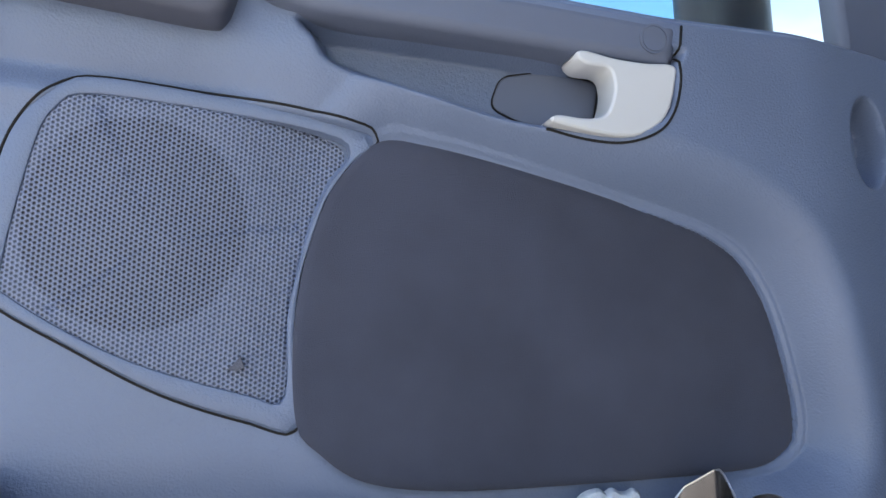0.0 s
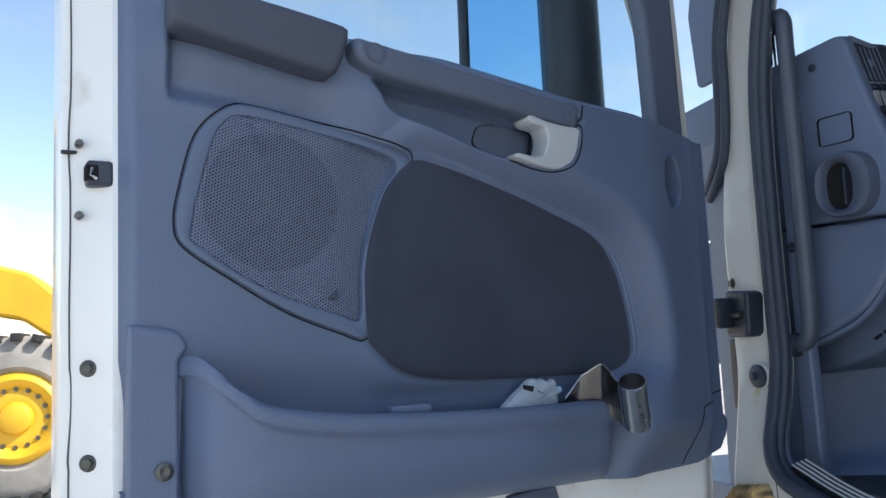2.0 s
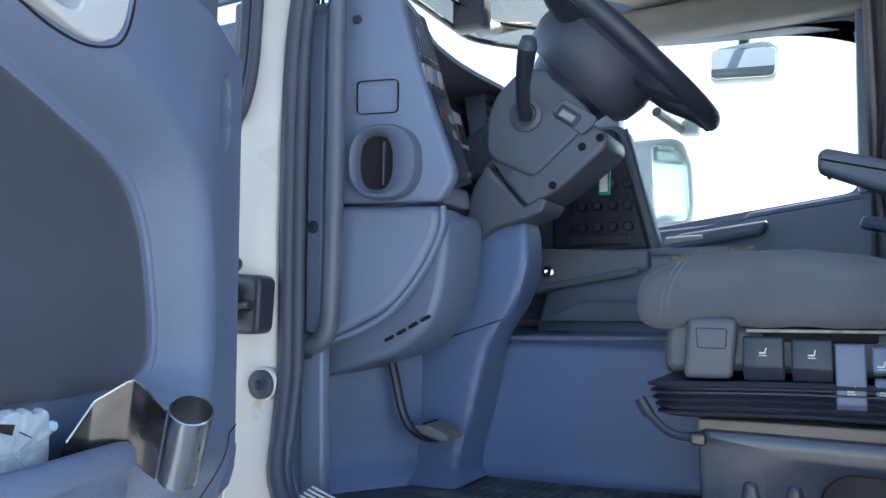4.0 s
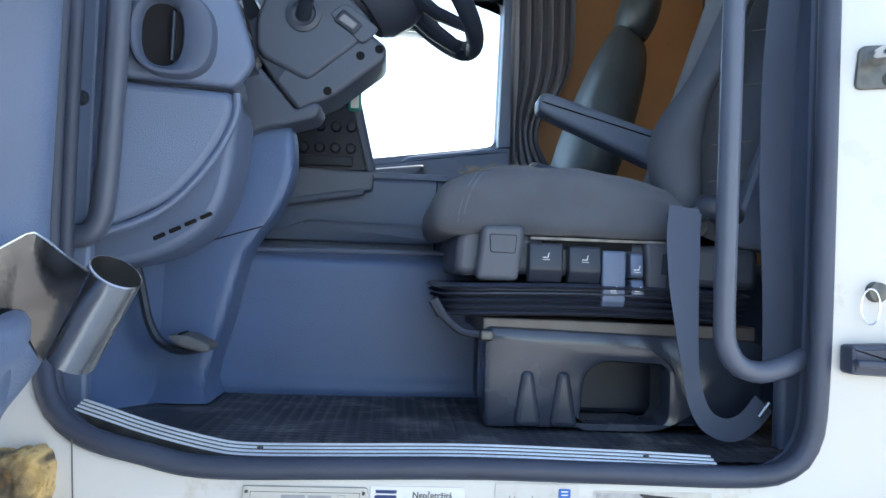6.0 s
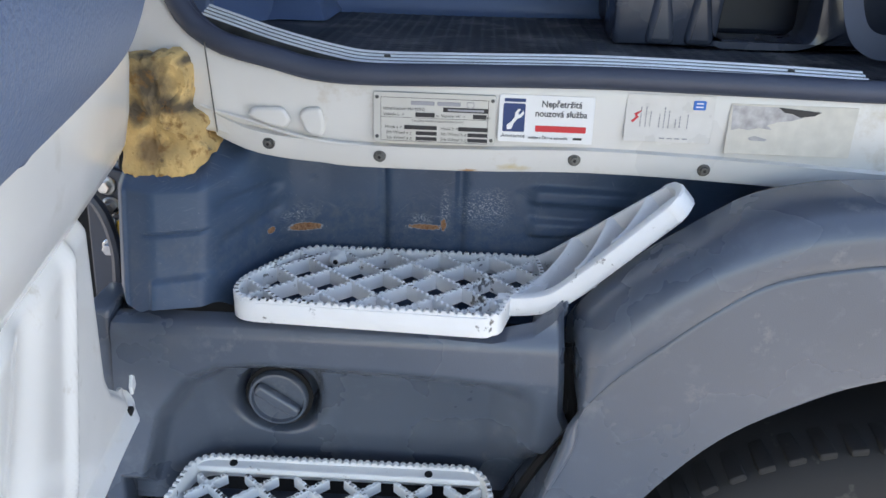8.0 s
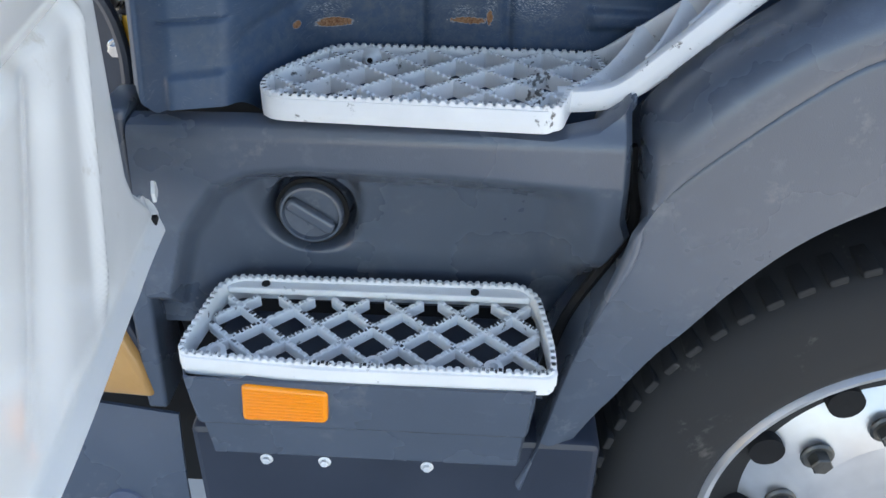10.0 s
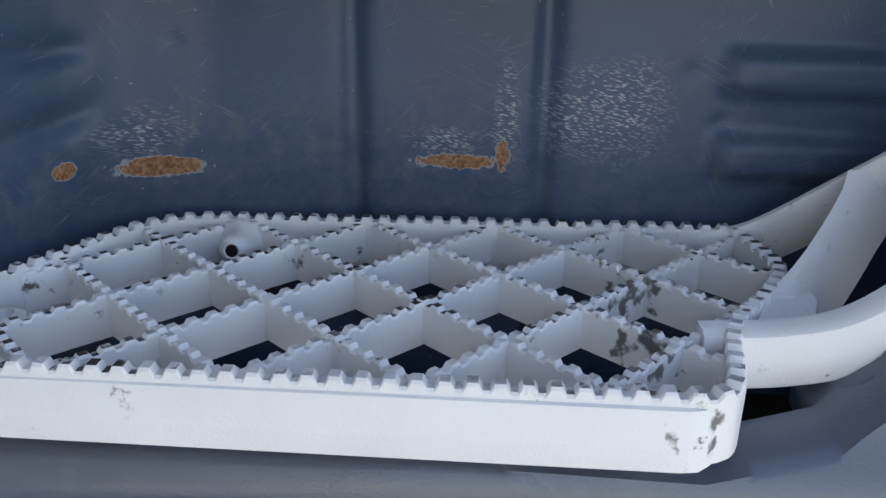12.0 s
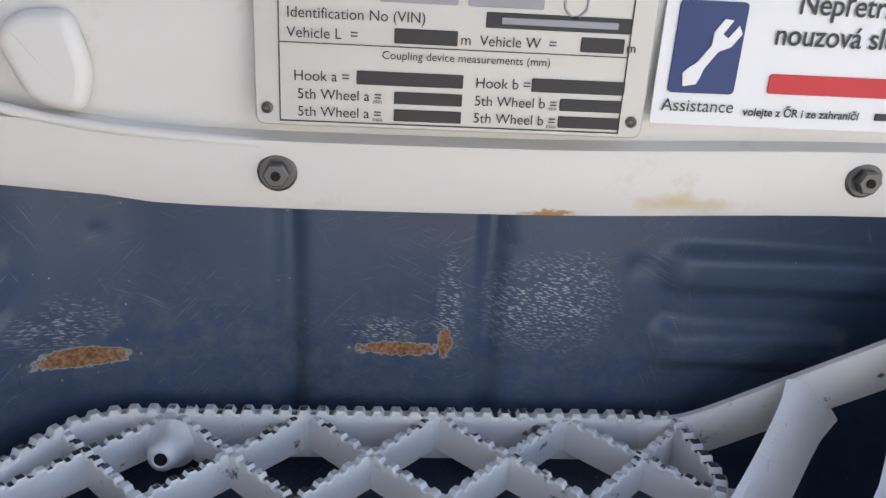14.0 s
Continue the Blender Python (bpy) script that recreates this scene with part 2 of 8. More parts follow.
M["yellow"] = mat("yellow_machine_paint", (0.72, 0.4, 0.02), 0.45, vary=0.1, scale=2, bump=0.05, dirt=(0.3, 0.2, 0.08), dirt_amount=0.3, dirt_scale=3)
M["blue_grey"] = mat("blue_grey_machine_paint", (0.1, 0.12, 0.17), 0.5, vary=0.1, scale=2)
M["plate"] = mat("grey_printed_plate", (0.5, 0.5, 0.47), 0.4, metal=0.3, vary=0.04, scale=30, bump=0.03)
M["ink"] = mat("black_print", (0.02, 0.02, 0.022), 0.5, vary=0.05, bump=0)
M["sticker"] = mat("white_sticker", (0.78, 0.78, 0.77), 0.45, vary=0.03, bump=0.02)
M["blue"] = mat("blue_print", (0.008, 0.035, 0.14), 0.45, vary=0.04, bump=0)
M["red"] = mat("red_print", (0.6, 0.02, 0.03), 0.45, vary=0.04, bump=0)
M["green"] = mat("green_key_tag", (0.0, 0.25, 0.2), 0.35, vary=0.04, bump=0.02)
M["residue"] = mat("sticker_residue", (0.6, 0.57, 0.5), 0.6, vary=0.08, scale=60, bump=0.1)
M["bright_blue"] = mat("bright_blue_print", (0.015, 0.14, 0.5), 0.4, vary=0.04, bump=0)
M["foil"] = mat("crumpled_grey_foil", (0.36, 0.36, 0.37), 0.4, metal=0.3, vary=0.3, scale=90, grain=140, bump=0.4)
M["clear_film"] = mat("yellowed_clear_film", (0.61, 0.595, 0.56), 0.3, vary=0.05, scale=40, bump=0.05)
M["chrome"] = mat("bright_metal", (0.75, 0.75, 0.75), 0.15, metal=1.0, vary=0.03, bump=0)
M["print_grey"] = mat("grey_print", (0.3, 0.3, 0.32), 0.5, vary=0.05, bump=0)


# ---- mesh helpers ----
def spline(pts, n=64, closed=True):
    """Points spread evenly along a smooth curve through pts."""
    p = np.array(pts, float)
    k = len(p)
    fine = []
    for i in range(k if closed else k - 1):
        a, b, c, d = (p[(i + j) % k] if closed else p[min(max(i + j, 0), k - 1)] for j in (-1, 0, 1, 2))
        for s in np.linspace(0, 1, 24, endpoint=False):
            fine.append(0.5 * (2 * b + (c - a) * s + (2 * a - 5 * b + 4 * c - d) * s * s + (3 * b - a - 3 * c + d) * s ** 3))
    fine.append(p[0] if closed else p[-1])
    return resample(fine, n, closed)


def resample(pts, n, closed=True):
    p = np.array(pts, float)
    if closed and np.linalg.norm(p[0] - p[-1]) > 1e-9:
        p = np.vstack([p, p[:1]])
    s = np.r_[0, np.cumsum(np.linalg.norm(np.diff(p, axis=0), axis=1))]
    at = np.linspace(0, s[-1], n + 1)[:-1] if closed else np.linspace(0, s[-1], n)
    return np.stack([np.interp(at, s, p[:, i]) for i in range(p.shape[1])], 1)


def rounded(pts, r, seg=5):
    """A polygon with its corners rounded to the radius r (or one radius a corner)."""
    p = [np.array(q, float) for q in pts]
    out = []
    for i, b in enumerate(p):
        a, c = p[i - 1], p[(i + 1) % len(p)]
        ri = r[i] if isinstance(r, (list, tuple)) else r
        d1, d2 = a - b, c - b
        k = min(ri, 0.48 * np.linalg.norm(d1), 0.48 * np.linalg.norm(d2))
        e1, e2 = b + d1 / np.linalg.norm(d1) * k, b + d2 / np.linalg.norm(d2) * k
        for s in np.linspace(0, 1, seg + 1):
            out.append((1 - s) ** 2 * e1 + 2 * s * (1 - s) * b + s * s * e2)
    return np.array(out)


def rect(x0, z0, x1, z1, r=0.005, seg=4):
    return rounded([(x0, z0), (x1, z0), (x1, z1), (x0, z1)], r, seg)


def loft(loops, closed=True, caps=(True, True), bm=None):
    """A skin over loops of equal length, one after another."""
    bm = bm or bmesh.new()
    rows = [[bm.verts.new(tuple(q)) for q in loop] for loop in loops]
    k = len(rows[0])
    for a, b in zip(rows, rows[1:]):
        for i in range(k if closed else k - 1):
            j = (i + 1) % k
            bm.faces.new((a[i], a[j], b[j], b[i]))
    if closed and caps[0]:
        bm.faces.new(rows[0][::-1])
    if closed and caps[1]:
        bm.faces.new(rows[-1])
    return bm


def place(q, d, axis):
    """A point of an outline in the plane across axis, at the depth d."""
    return {"y": (q[0], d, q[1]), "z": (q[0], q[1], d), "x": (d, q[0], q[1])}[axis]


def inset(loop, d):
    """A closed outline drawn in by d."""
    p = np.array(loop, float)
    t = np.roll(p, -1, 0) - np.roll(p, 1, 0)
    t /= np.linalg.norm(t, axis=1)[:, None] + 1e-12
    area = 0.5 * np.sum(p[:, 0] * np.roll(p[:, 1], -1) - np.roll(p[:, 0], -1) * p[:, 1])
    nrm = np.stack([-t[:, 1], t[:, 0]], 1) * (1 if area > 0 else -1)
    q = p + nrm * d
    if d > 0 and len(p) > 8:
        # where the line would cross itself, slide along between the sound points
        e = np.roll(p, -1, 0) - p
        w = q[:, None, :] - p[None, :, :]
        h = np.clip((w * e[None]).sum(2) / ((e * e).sum(1) + 1e-12)[None], 0, 1)
        near = np.linalg.norm(w - h[..., None] * e[None], axis=2).min(1)
        good = np.nonzero(near > d * 0.93)[0]
        if 3 < len(good) < len(p):
            k = np.arange(len(p))
            for c in (0, 1):
                q[:, c] = np.interp(k, good, q[good, c], period=len(p))
    return q


def prism(outline, d0, d1, axis="y", bevel=0.003, seg=2, bm=None):
    """An outline pushed from depth d0 to d1, its rims rounded."""
    p = np.array(outline, float)
    sgn = 1 if d1 > d0 else -1
    b = min(bevel, abs(d1 - d0) * 0.49)
    # d0 rim: from the drawn-in cap out to the full outline, then the d1 rim back
    first = [[place(q, d0 + sgn * b * (1 - math.cos(a)), axis) for q in inset(p, b * (1 - math.sin(a)))] for a in np.linspace(0, math.pi / 2, seg + 1)]
    last = [[place(q, d1 - sgn * b * (1 - math.cos(a)), axis) for q in inset(p, b * (1 - math.sin(a)))] for a in np.linspace(math.pi / 2, 0, seg + 1)]
    return loft(first + last, bm=bm)


def ring(outer, inner, d0, d1, axis="y", bevel=0.003, bm=None):
    """A frame between two outlines of equal count, from depth d0 (back) to d1 (face)."""
    s = 1 if d1 > d0 else -1
    o1, i1 = inset(outer, bevel), inset(inner, -bevel)
    seq = [(outer, d0), (outer, d1 - s * bevel), (inset(outer, bevel * 0.3), d1 - s * bevel * 0.3), (o1, d1), (i1, d1), (inset(inner, -bevel * 0.3), d1 - s * bevel * 0.3), (inner, d1 - s * bevel), (inner, d0)]
    loops = [[place(q, d, axis) for q in lp] for lp, d in seq]
    return loft(loops + [loops[0]], caps=(False, False), bm=bm)


def tube(path, r, seg=10, closed=False, bm=None, squash=1.0):
    """A round bar along a path of points."""
    p = np.array(path, float)
    loops = []
    up = np.array((0.03, 0.05, 1.0))
    n = len(p)
    for i in range(n):
        t = p[(i + 1) % n] - p[i - 1] if closed else p[min(i + 1, n - 1)] - p[max(i - 1, 0)]
        t = t / (np.linalg.norm(t) + 1e-12)
        if i == 0:
            a = np.cross(t, up)
            if np.linalg.norm(a) < 0.2:
                a = np.cross(t, (1, 0, 0))
        else:
            a = a - t * (a @ t)
        a = a / np.linalg.norm(a)
        c = np.cross(t, a)
        rr = r[i] if isinstance(r, (list, tuple, np.ndarray)) else r
        loops.append([p[i] + rr * (math.cos(q) * a + squash * math.sin(q) * c) for q in np.linspace(0, 2 * math.pi, seg, endpoint=False)])
    if closed:
        return loft(loops + [loops[0]], caps=(False, False), bm=bm)
    return loft(loops, bm=bm)


def lathe(profile, seg=32, axis="y", centre=(0, 0, 0), bm=None):
    """A turned shape: profile of (radius, depth along the axis)."""
    loops = []
    for r, d in profile:
        loop = []
        for a in np.linspace(0, 2 * math.pi, seg, endpoint=False):
            q = (max(r, 1e-4) * math.cos(a), max(r, 1e-4) * math.sin(a))
            x, y, z = place(q, d, axis)
            loop.append((x + centre[0], y + centre[1], z + centre[2]))
        loops.append(loop)
    return loft(loops, bm=bm)


def field(us, ts, fn, back=None):
    """A sheet over a grid; fn(u, t) gives arrays of x, y, z. back: shift of a second face that closes it to a thin solid."""
    bm = bmesh.new()
    u, t = np.meshgrid(us, ts)
    x, y, z = fn(u, t)
    n, m = len(ts), len(us)

    def sheet(d):
        rows = [[bm.verts.new((x[i, j] + d[0], y[i, j] + d[1], z[i, j] + d[2])) for j in range(m)] for i in range(n)]
        for i in range(n - 1):
            for j in range(m - 1):
                bm.faces.new((rows[i][j], rows[i][j + 1], rows[i + 1][j + 1], rows[i + 1][j]))
        return rows
    f = sheet((0, 0, 0))
    if back is not None:
        g = sheet(back)
        rim = [(0, j) for j in range(m)] + [(i, m - 1) for i in range(1, n)] + [(n - 1, j) for j in range(m - 2, -1, -1)] + [(i, 0) for i in range(n - 2, 0, -1)]
        for p, q in zip(rim, rim[1:] + rim[:1]):
            bm.faces.new((f[p[0]][p[1]], f[q[0]][q[1]], g[q[0]][q[1]], g[p[0]][p[1]]))
    return bm


def box(x0, y0, z0, x1, y1, z1, bevel=0.004, bm=None, r=None):
    return prism(rect(min(x0, x1), min(z0, z1), max(x0, x1), max(z0, z1), r if r else bevel * 1.5, 3), y0, y1, "y", bevel, 2, bm)


def sdf(x, z, outline):
    """Signed distance of grid points to an outline, negative inside."""
    p = np.array(outline, float)
    q = np.roll(p, -1, 0)
    best, inside = np.full(x.shape, 1e9), np.zeros(x.shape, bool)
    for (ax, az), (bx, bz) in zip(p, q):
        dx, dz = bx - ax, bz - az
        s = np.clip(((x - ax) * dx + (z - az) * dz) / (dx * dx + dz * dz + 1e-15), 0, 1)
        best = np.minimum(best, np.hypot(x - ax - s * dx, z - az - s * dz))
        if az != bz:
            inside ^= ((az > z) != (bz > z)) & (x < dx * (z - az) / dz + ax)
    return np.where(inside, -best, best)


def sm(a, b, v):
    s = np.clip((v - a) / (b - a), 0, 1)
    return s * s * (3 - 2 * s)


def part(name, bm, material, parent=None, label="", sharp=38):
    """Links a bmesh as one mesh object, under a thing or a part."""
    bmesh.ops.recalc_face_normals(bm, faces=bm.faces)
    for f in bm.faces:
        f.smooth = len(f.verts) < 9
    for e in bm.edges:
        if len(e.link_faces) == 2:
            e.smooth = e.calc_face_angle(0) < radians(sharp)
    me = bpy.data.meshes.new(name)
    bm.to_mesh(me)
    bm.free()
    me.materials.append(M[material] if isinstance(material, str) else material)
    ob = new(name, me)
    if parent:
        ob.parent = parent
    if label:
        tagged(ob, label)
    return ob


def worn_top(ob, material, least=0.5):
    """Gives the faces that look up a second, worn material."""
    ob.data.materials.append(M[material])
    for p in ob.data.polygons:
        if p.normal.z > least:
            p.material_index = 1
    return ob


def thing(name, label, category, at=None, group="", kind=""):
    ob = new(name)
    ob.empty_display_size = 0.05
    if at is not None:
        ob.matrix_basis = at
    return tagged(ob, label, category, group, kind)


def text(name, body, size, m, material, parent=None, align="LEFT", bold=0.0, squeeze=1.0):
    """Flat lettering as a mesh, in Blender's own font."""
    cu = bpy.data.curves.new(name, "FONT")
    cu.body, cu.size, cu.align_x, cu.offset = body, size, align, bold
    tmp = bpy.data.objects.new(name, cu)
    scene.collection.objects.link(tmp)
    me = bpy.data.meshes.new_from_object(tmp.evaluated_get(bpy.context.evaluated_depsgraph_get()))
    bpy.data.objects.remove(tmp)
    me.materials.clear()
    me.materials.append(M[material])
    for v in me.vertices:
        v.co.x *= squeeze
    ob = new(name, me)
    ob.matrix_basis = m
    if parent:
        ob.parent = parent
    return ob


def bolt_mesh(bm, x, y, z, r, n=(0, -1, 0), depth=0.006, washer=1.5):
    """A hex-head bolt with washer; n: the way it faces."""
    q = Vector(n).to_track_quat("Z", "Y").to_matrix().to_4x4()
    base = Matrix.Translation((x, y, z)) @ q
    for rad, d0, d1, k in ((r * washer, 0, depth * 0.25, 20), (r, depth * 0.25, depth, 6), (r * 0.45, depth * 0.85, depth * 0.9, 12)):
        lo = [base @ Vector((rad * math.cos(a), rad * math.sin(a), d0)) for a in np.linspace(0, 2 * math.pi, k, endpoint=False)]
        mi = [base @ Vector((rad * math.cos(a), rad * math.sin(a), d1 - rad * 0.12)) for a in np.linspace(0, 2 * math.pi, k, endpoint=False)]
        hi = [base @ Vector((rad * 0.86 * math.cos(a), rad * 0.86 * math.sin(a), d1)) for a in np.linspace(0, 2 * math.pi, k, endpoint=False)]
        loft([lo, mi, hi], bm=bm)
    return bm

# ---- cab side: white body, seal, sill ----
def pillar(x, z):
    """How much of the front pillar's set-back applies: none on the sill, all up the pillar."""
    return float(sm(1.12, 1.42, np.array(z)) * sm(0.22, 0.06, np.array(x)))


def set_back(x, y, z):
    k = pillar(x, z)
    return x - 0.035 * k, y + 0.08 * k, z


def cab_side():
    side = thing("cab_wall_left", "white painted steel side of a truck cab around an open doorway", "truck cab", kind="structure")
    outer = [(-0.075, 1.09), (-0.04, 1.085), (0.053, 1.075), (0.09, 1.0575), (0.135, 1.0495), (0.18, 1.0462), (0.22, 1.0428), (0.36, 1.043), (0.52, 1.047), (0.73, 1.04), (1.1, 1.02), (1.7, 1.0),
             (1.72, 1.6), (1.72, 2.4), (1.72, 2.98), (1.2, 3.0), (0.75, 3.0), (0.4, 2.96), (0.26, 2.8), (0.1, 2.5), (-0.01, 2.2), (-0.045, 2.05), (-0.065, 1.9), (-0.09, 1.76), (-0.104, 1.64), (-0.1, 1.44), (-0.085, 1.25)]
    inner = [(-0.002, 1.27), (0.004, 1.232), (0.024, 1.2), (0.062, 1.176), (0.12, 1.162), (0.2, 1.147), (0.36, 1.149), (0.52, 1.152), (0.7, 1.15), (0.86, 1.149),
             (0.915, 1.163), (0.94, 1.195), (0.95, 1.26), (0.953, 1.5), (0.953, 2.3), (0.95, 2.66), (0.9, 2.74), (0.8, 2.78), (0.6, 2.78), (0.42, 2.74), (0.32, 2.62), (0.15, 2.35), (0.055, 2.13), (0.012, 1.97), (-0.002, 1.82), (-0.005, 1.6), (-0.004, 1.4)]
    n = 220
    # both loops start at the lower front corner and run the same way round
    o, i = resample(spline(outer, 400), n), resample(spline(inner, 400), n)
    bm = ring(o, i, 0.055, 0.0, "y", 0.008)
    # the front pillar falls back towards the hinges
    for v in bm.verts:
        k, w = pillar(v.co.x, v.co.z), min(1.0, max(0.0, (v.co.x + 0.1) / 0.09))
        v.co.y += k * (0.045 + 0.035 * w)
        v.co.x -= 0.035 * k * w
        # the lower lip of the sill bends inwards
        v.co.y += 0.010 * float(sm(1.08, 1.064, np.array(v.co.z)))
        if v.co.z < 1.1 and v.co.x > 0.06:
            v.co.z -= 0.003
    part("body_panel", bm, "white", side, "white painted panel with scuffs and rust-stained edge")
    # pressed flange along the lower edge, carrying the bolts
    low = spline([(0.05, 1.074), (0.09, 1.0565), (0.135, 1.0485), (0.18, 1.0452), (0.22, 1.0418), (0.36, 1.042), (0.52, 1.046), (0.73, 1.039), (1.1, 1.019), (1.6, 1.0)], 80, False)
    bm = bmesh.new()
    loops = []
    for x, z in low:
        loops.append([(x, 0.019, z - 0.002), (x, 0.006, z - 0.002), (x, 0.0035, z + 0.002), (x, 0.0025, z + 0.018), (x, 0.0005, z + 0.027), (x, 0.009, z + 0.03)])
    loft(loops, closed=False, bm=bm)
    part("lower_flange", bm, "white", side)
    # pressed swellings beside the foam: a flat triangular one and a round-ended one
    for o2 in (rounded([(0.09, 1.101), (0.098, 1.111), (0.137, 1.112), (0.145, 1.095), (0.136, 1.085), (0.115, 1.089)], [0.006, 0.005, 0.008, 0.008, 0.006, 0.012]),
               rounded([(0.153, 1.103), (0.162, 1.113), (0.181, 1.114), (0.187, 1.091), (0.182, 1.076), (0.163, 1.079)], [0.008, 0.007, 0.006, 0.012, 0.006, 0.009])):
        part("pressed_boss", prism(o2, 0.007, -0.0026, "y", 0.0085, 6), "white", side)
    for x, z in ((0.115, 1.068), (0.252, 1.0575), (0.489, 1.063), (0.645, 1.057), (0.86, 1.048)):
        b = part("hex_bolt", bolt_mesh(bmesh.new(), x, 0.003, z - 0.002, 0.0052), "bolt", side, "dark hex bolt with washer", 30)
        part("socket", lathe([(0.0, -0.0036), (0.0019, -0.0036), (0.0019, -0.002), (0.0, -0.002)], 10, "y", (x, 0, z - 0.002)), "hole", b)
    # spot-welded seams beside the foam
    part("seam", tube([(0.046, -0.0005, 1.186), (0.05, -0.0005, 1.12), (0.053, -0.0005, 1.078)], 0.0009, 6), "bolt", side)
    part("crease", tube(spline([(0.034, 0.0018, 1.11), (0.054, 0.0015, 1.103), (0.092, 0.0014, 1.094), (0.135, 0.0014, 1.081), (0.184, 0.0017, 1.0715), (0.246, 0.0026, 1.067)], 40, False), 0.0022, 10), "white", side)
    # weather seal: a thick rubber bead round the doorway and an inner lip
    bead = [set_back(x + 0.008 * pillar(x, z), 0.002, z) for x, z in inset(i, 0.009)]
    seal = thing("door_seal", "black rubber weather seal round the doorway", "seal")
    part("bead", tube(bead, 0.0135, 12, True), "rubber", seal)
    lip = [set_back(x + 0.027 * pillar(x, z), 0.024 - 0.016 * pillar(x, z), z) for x, z in inset(i, 0.006)]
    part("inner_lip", tube(lip, 0.0105, 10, True), "rubber", seal)
    part("carrier", tube([set_back(x + 0.018 * pillar(x, z), 0.045 - 0.02 * pillar(x, z), z) for x, z in inset(i, 0.002)], 0.008, 8, True), "trim_dark", seal)
    # outer seal in front of the pillar, turning away below the mirror corner
    mid = spline([(0.09, 0.062, 2.5), (-0.012, 0.058, 2.24), (-0.05, 0.054, 2.12), (-0.068, 0.05, 2.03), (-0.073, 0.049, 1.94), (-0.078, 0.048, 1.86), (-0.092, 0.048, 1.802), (-0.118, 0.05, 1.766), (-0.16, 0.06, 1.735)], 70, False)
    fr = thing("pillar_seal", "dark rubber double seal along the windscreen pillar", "seal")
    for k, r in ((-0.0105, 0.010), (0.0095, 0.0095)):
        line = []
        for j, q in enumerate(mid):
            dd = mid[min(j + 1, 69)] - mid[max(j - 1, 0)]
            dd /= np.linalg.norm(dd)
            line.append(q + k * np.array((-dd[2], 0, dd[0])))
        part("bead", tube(line, r, 10), "rubber", fr)
    cp = thing("corner_fairing", "blue-grey plastic corner fairing in front of the windscreen pillar", "fairing")
    part("panel", prism(rounded([(-0.2, 1.982), (-0.125, 1.985), (-0.108, 2.0), (-0.1, 2.15), (-0.03, 2.4), (-0.14, 2.4), (-0.215, 2.15)], 0.012), 0.1, 0.085, "y", 0.004), "trim", cp)
    part("clip", box(-0.128, 0.07, 1.83, -0.1, 0.1, 1.972, 0.006), "trim_dark", cp)
    # hinge
    hinge = part("hinge", prism(rounded([(-0.118, 1.442), (-0.048, 1.441), (-0.044, 1.53), (-0.114, 1.535)], 0.014), 0.09, 0.042, "y", 0.008, 3), "black", side, "black painted door hinge block")
    part("knuckle", box(-0.115, 0.05, 1.46, -0.09, 0.01, 1.52, 0.006), "black", hinge)
    part("pin", tube([(-0.094, 0.038, 1.483), (-0.059, 0.038, 1.486)], 0.006, 10), "bolt", hinge)
    part("slot", box(-0.084, 0.043, 1.476, -0.058, 0.040, 1.493, 0.002), "hole", hinge)
    part("lower_stop", box(-0.125, 0.05, 1.30, -0.095, 0.08, 1.44, 0.008), "black", hinge)
    plug = thing("door_light_switch", "black round rubber door switch plug in a white pillar", "switch")
    part("base", lathe([(0.022, 0.03), (0.022, -0.006), (0.018, -0.009), (0.008, -0.01), (0.007, -0.018), (0.0, -0.019)], 24, "y", (-0.052, 0.062, 1.366)), "rubber", plug)
    part("socket", lathe([(0.0265, 0.02), (0.026, 0.002), (0.024, 0.0), (0.0225, 0.0)], 24, "y", (-0.052, 0.062, 1.366)), "white", plug)
    sc = thing("pillar_screw", "dark screw on the white door pillar", "screw")
    part("head", bolt_mesh(bmesh.new(), -0.094, 0.05, 1.548, 0.007), "bolt", sc)
    # dark trim inside the rear doorpost
    part("post_trim", prism(rounded([(0.972, 1.12), (1.3, 1.12), (1.3, 2.9), (0.975, 2.9)], 0.01), 0.16, 0.19, "y", 0.008, 3), "dash", side, "dark blue-grey plastic post trim")
    # rear doorpost details
    st = thing("door_striker", "metal door lock striker bolted to the white post", "door striker")
    part("plate", prism(rounded([(0.975, 1.64), (1.03, 1.645), (1.035, 1.70), (0.98, 1.695)], 0.01), 0.0, -0.006, "y", 0.002), "bolt", st)
    part("bolt_pin", lathe([(0.011, -0.006), (0.011, -0.04), (0.013, -0.042), (0.013, -0.05), (0.0, -0.051)], 16, "y", (1.0, 0.0, 1.68)), "chrome", st)
    part("screw", bolt_mesh(bmesh.new(), 1.018, -0.006, 1.655, 0.006), "bolt", st)
    part("screw", bolt_mesh(bmesh.new(), 1.018, -0.006, 1.69, 0.006), "bolt", st)
    bf = thing("rubber_buffer", "black rubber door buffer on the white doorpost", "buffer")
    part("buffer", prism(rounded([(0.965, 1.29), (1.08, 1.285), (1.08, 1.33), (0.965, 1.325)], 0.005), 0.0, -0.03, "y", 0.006), "rubber", bf)
    part("lip", prism(rounded([(0.965, 1.30), (1.08, 1.297), (1.08, 1.306), (0.965, 1.309)], 0.003), -0.03, -0.045, "y", 0.003), "rubber", bf)
    ky = thing("key_ring", "steel key ring hanging from a lock in the doorpost", "key ring")
    part("lock", lathe([(0.013, 0.0), (0.012, -0.01), (0.0, -0.012)], 20, "y", (1.01, 0.0, 1.39)), "bolt", ky)
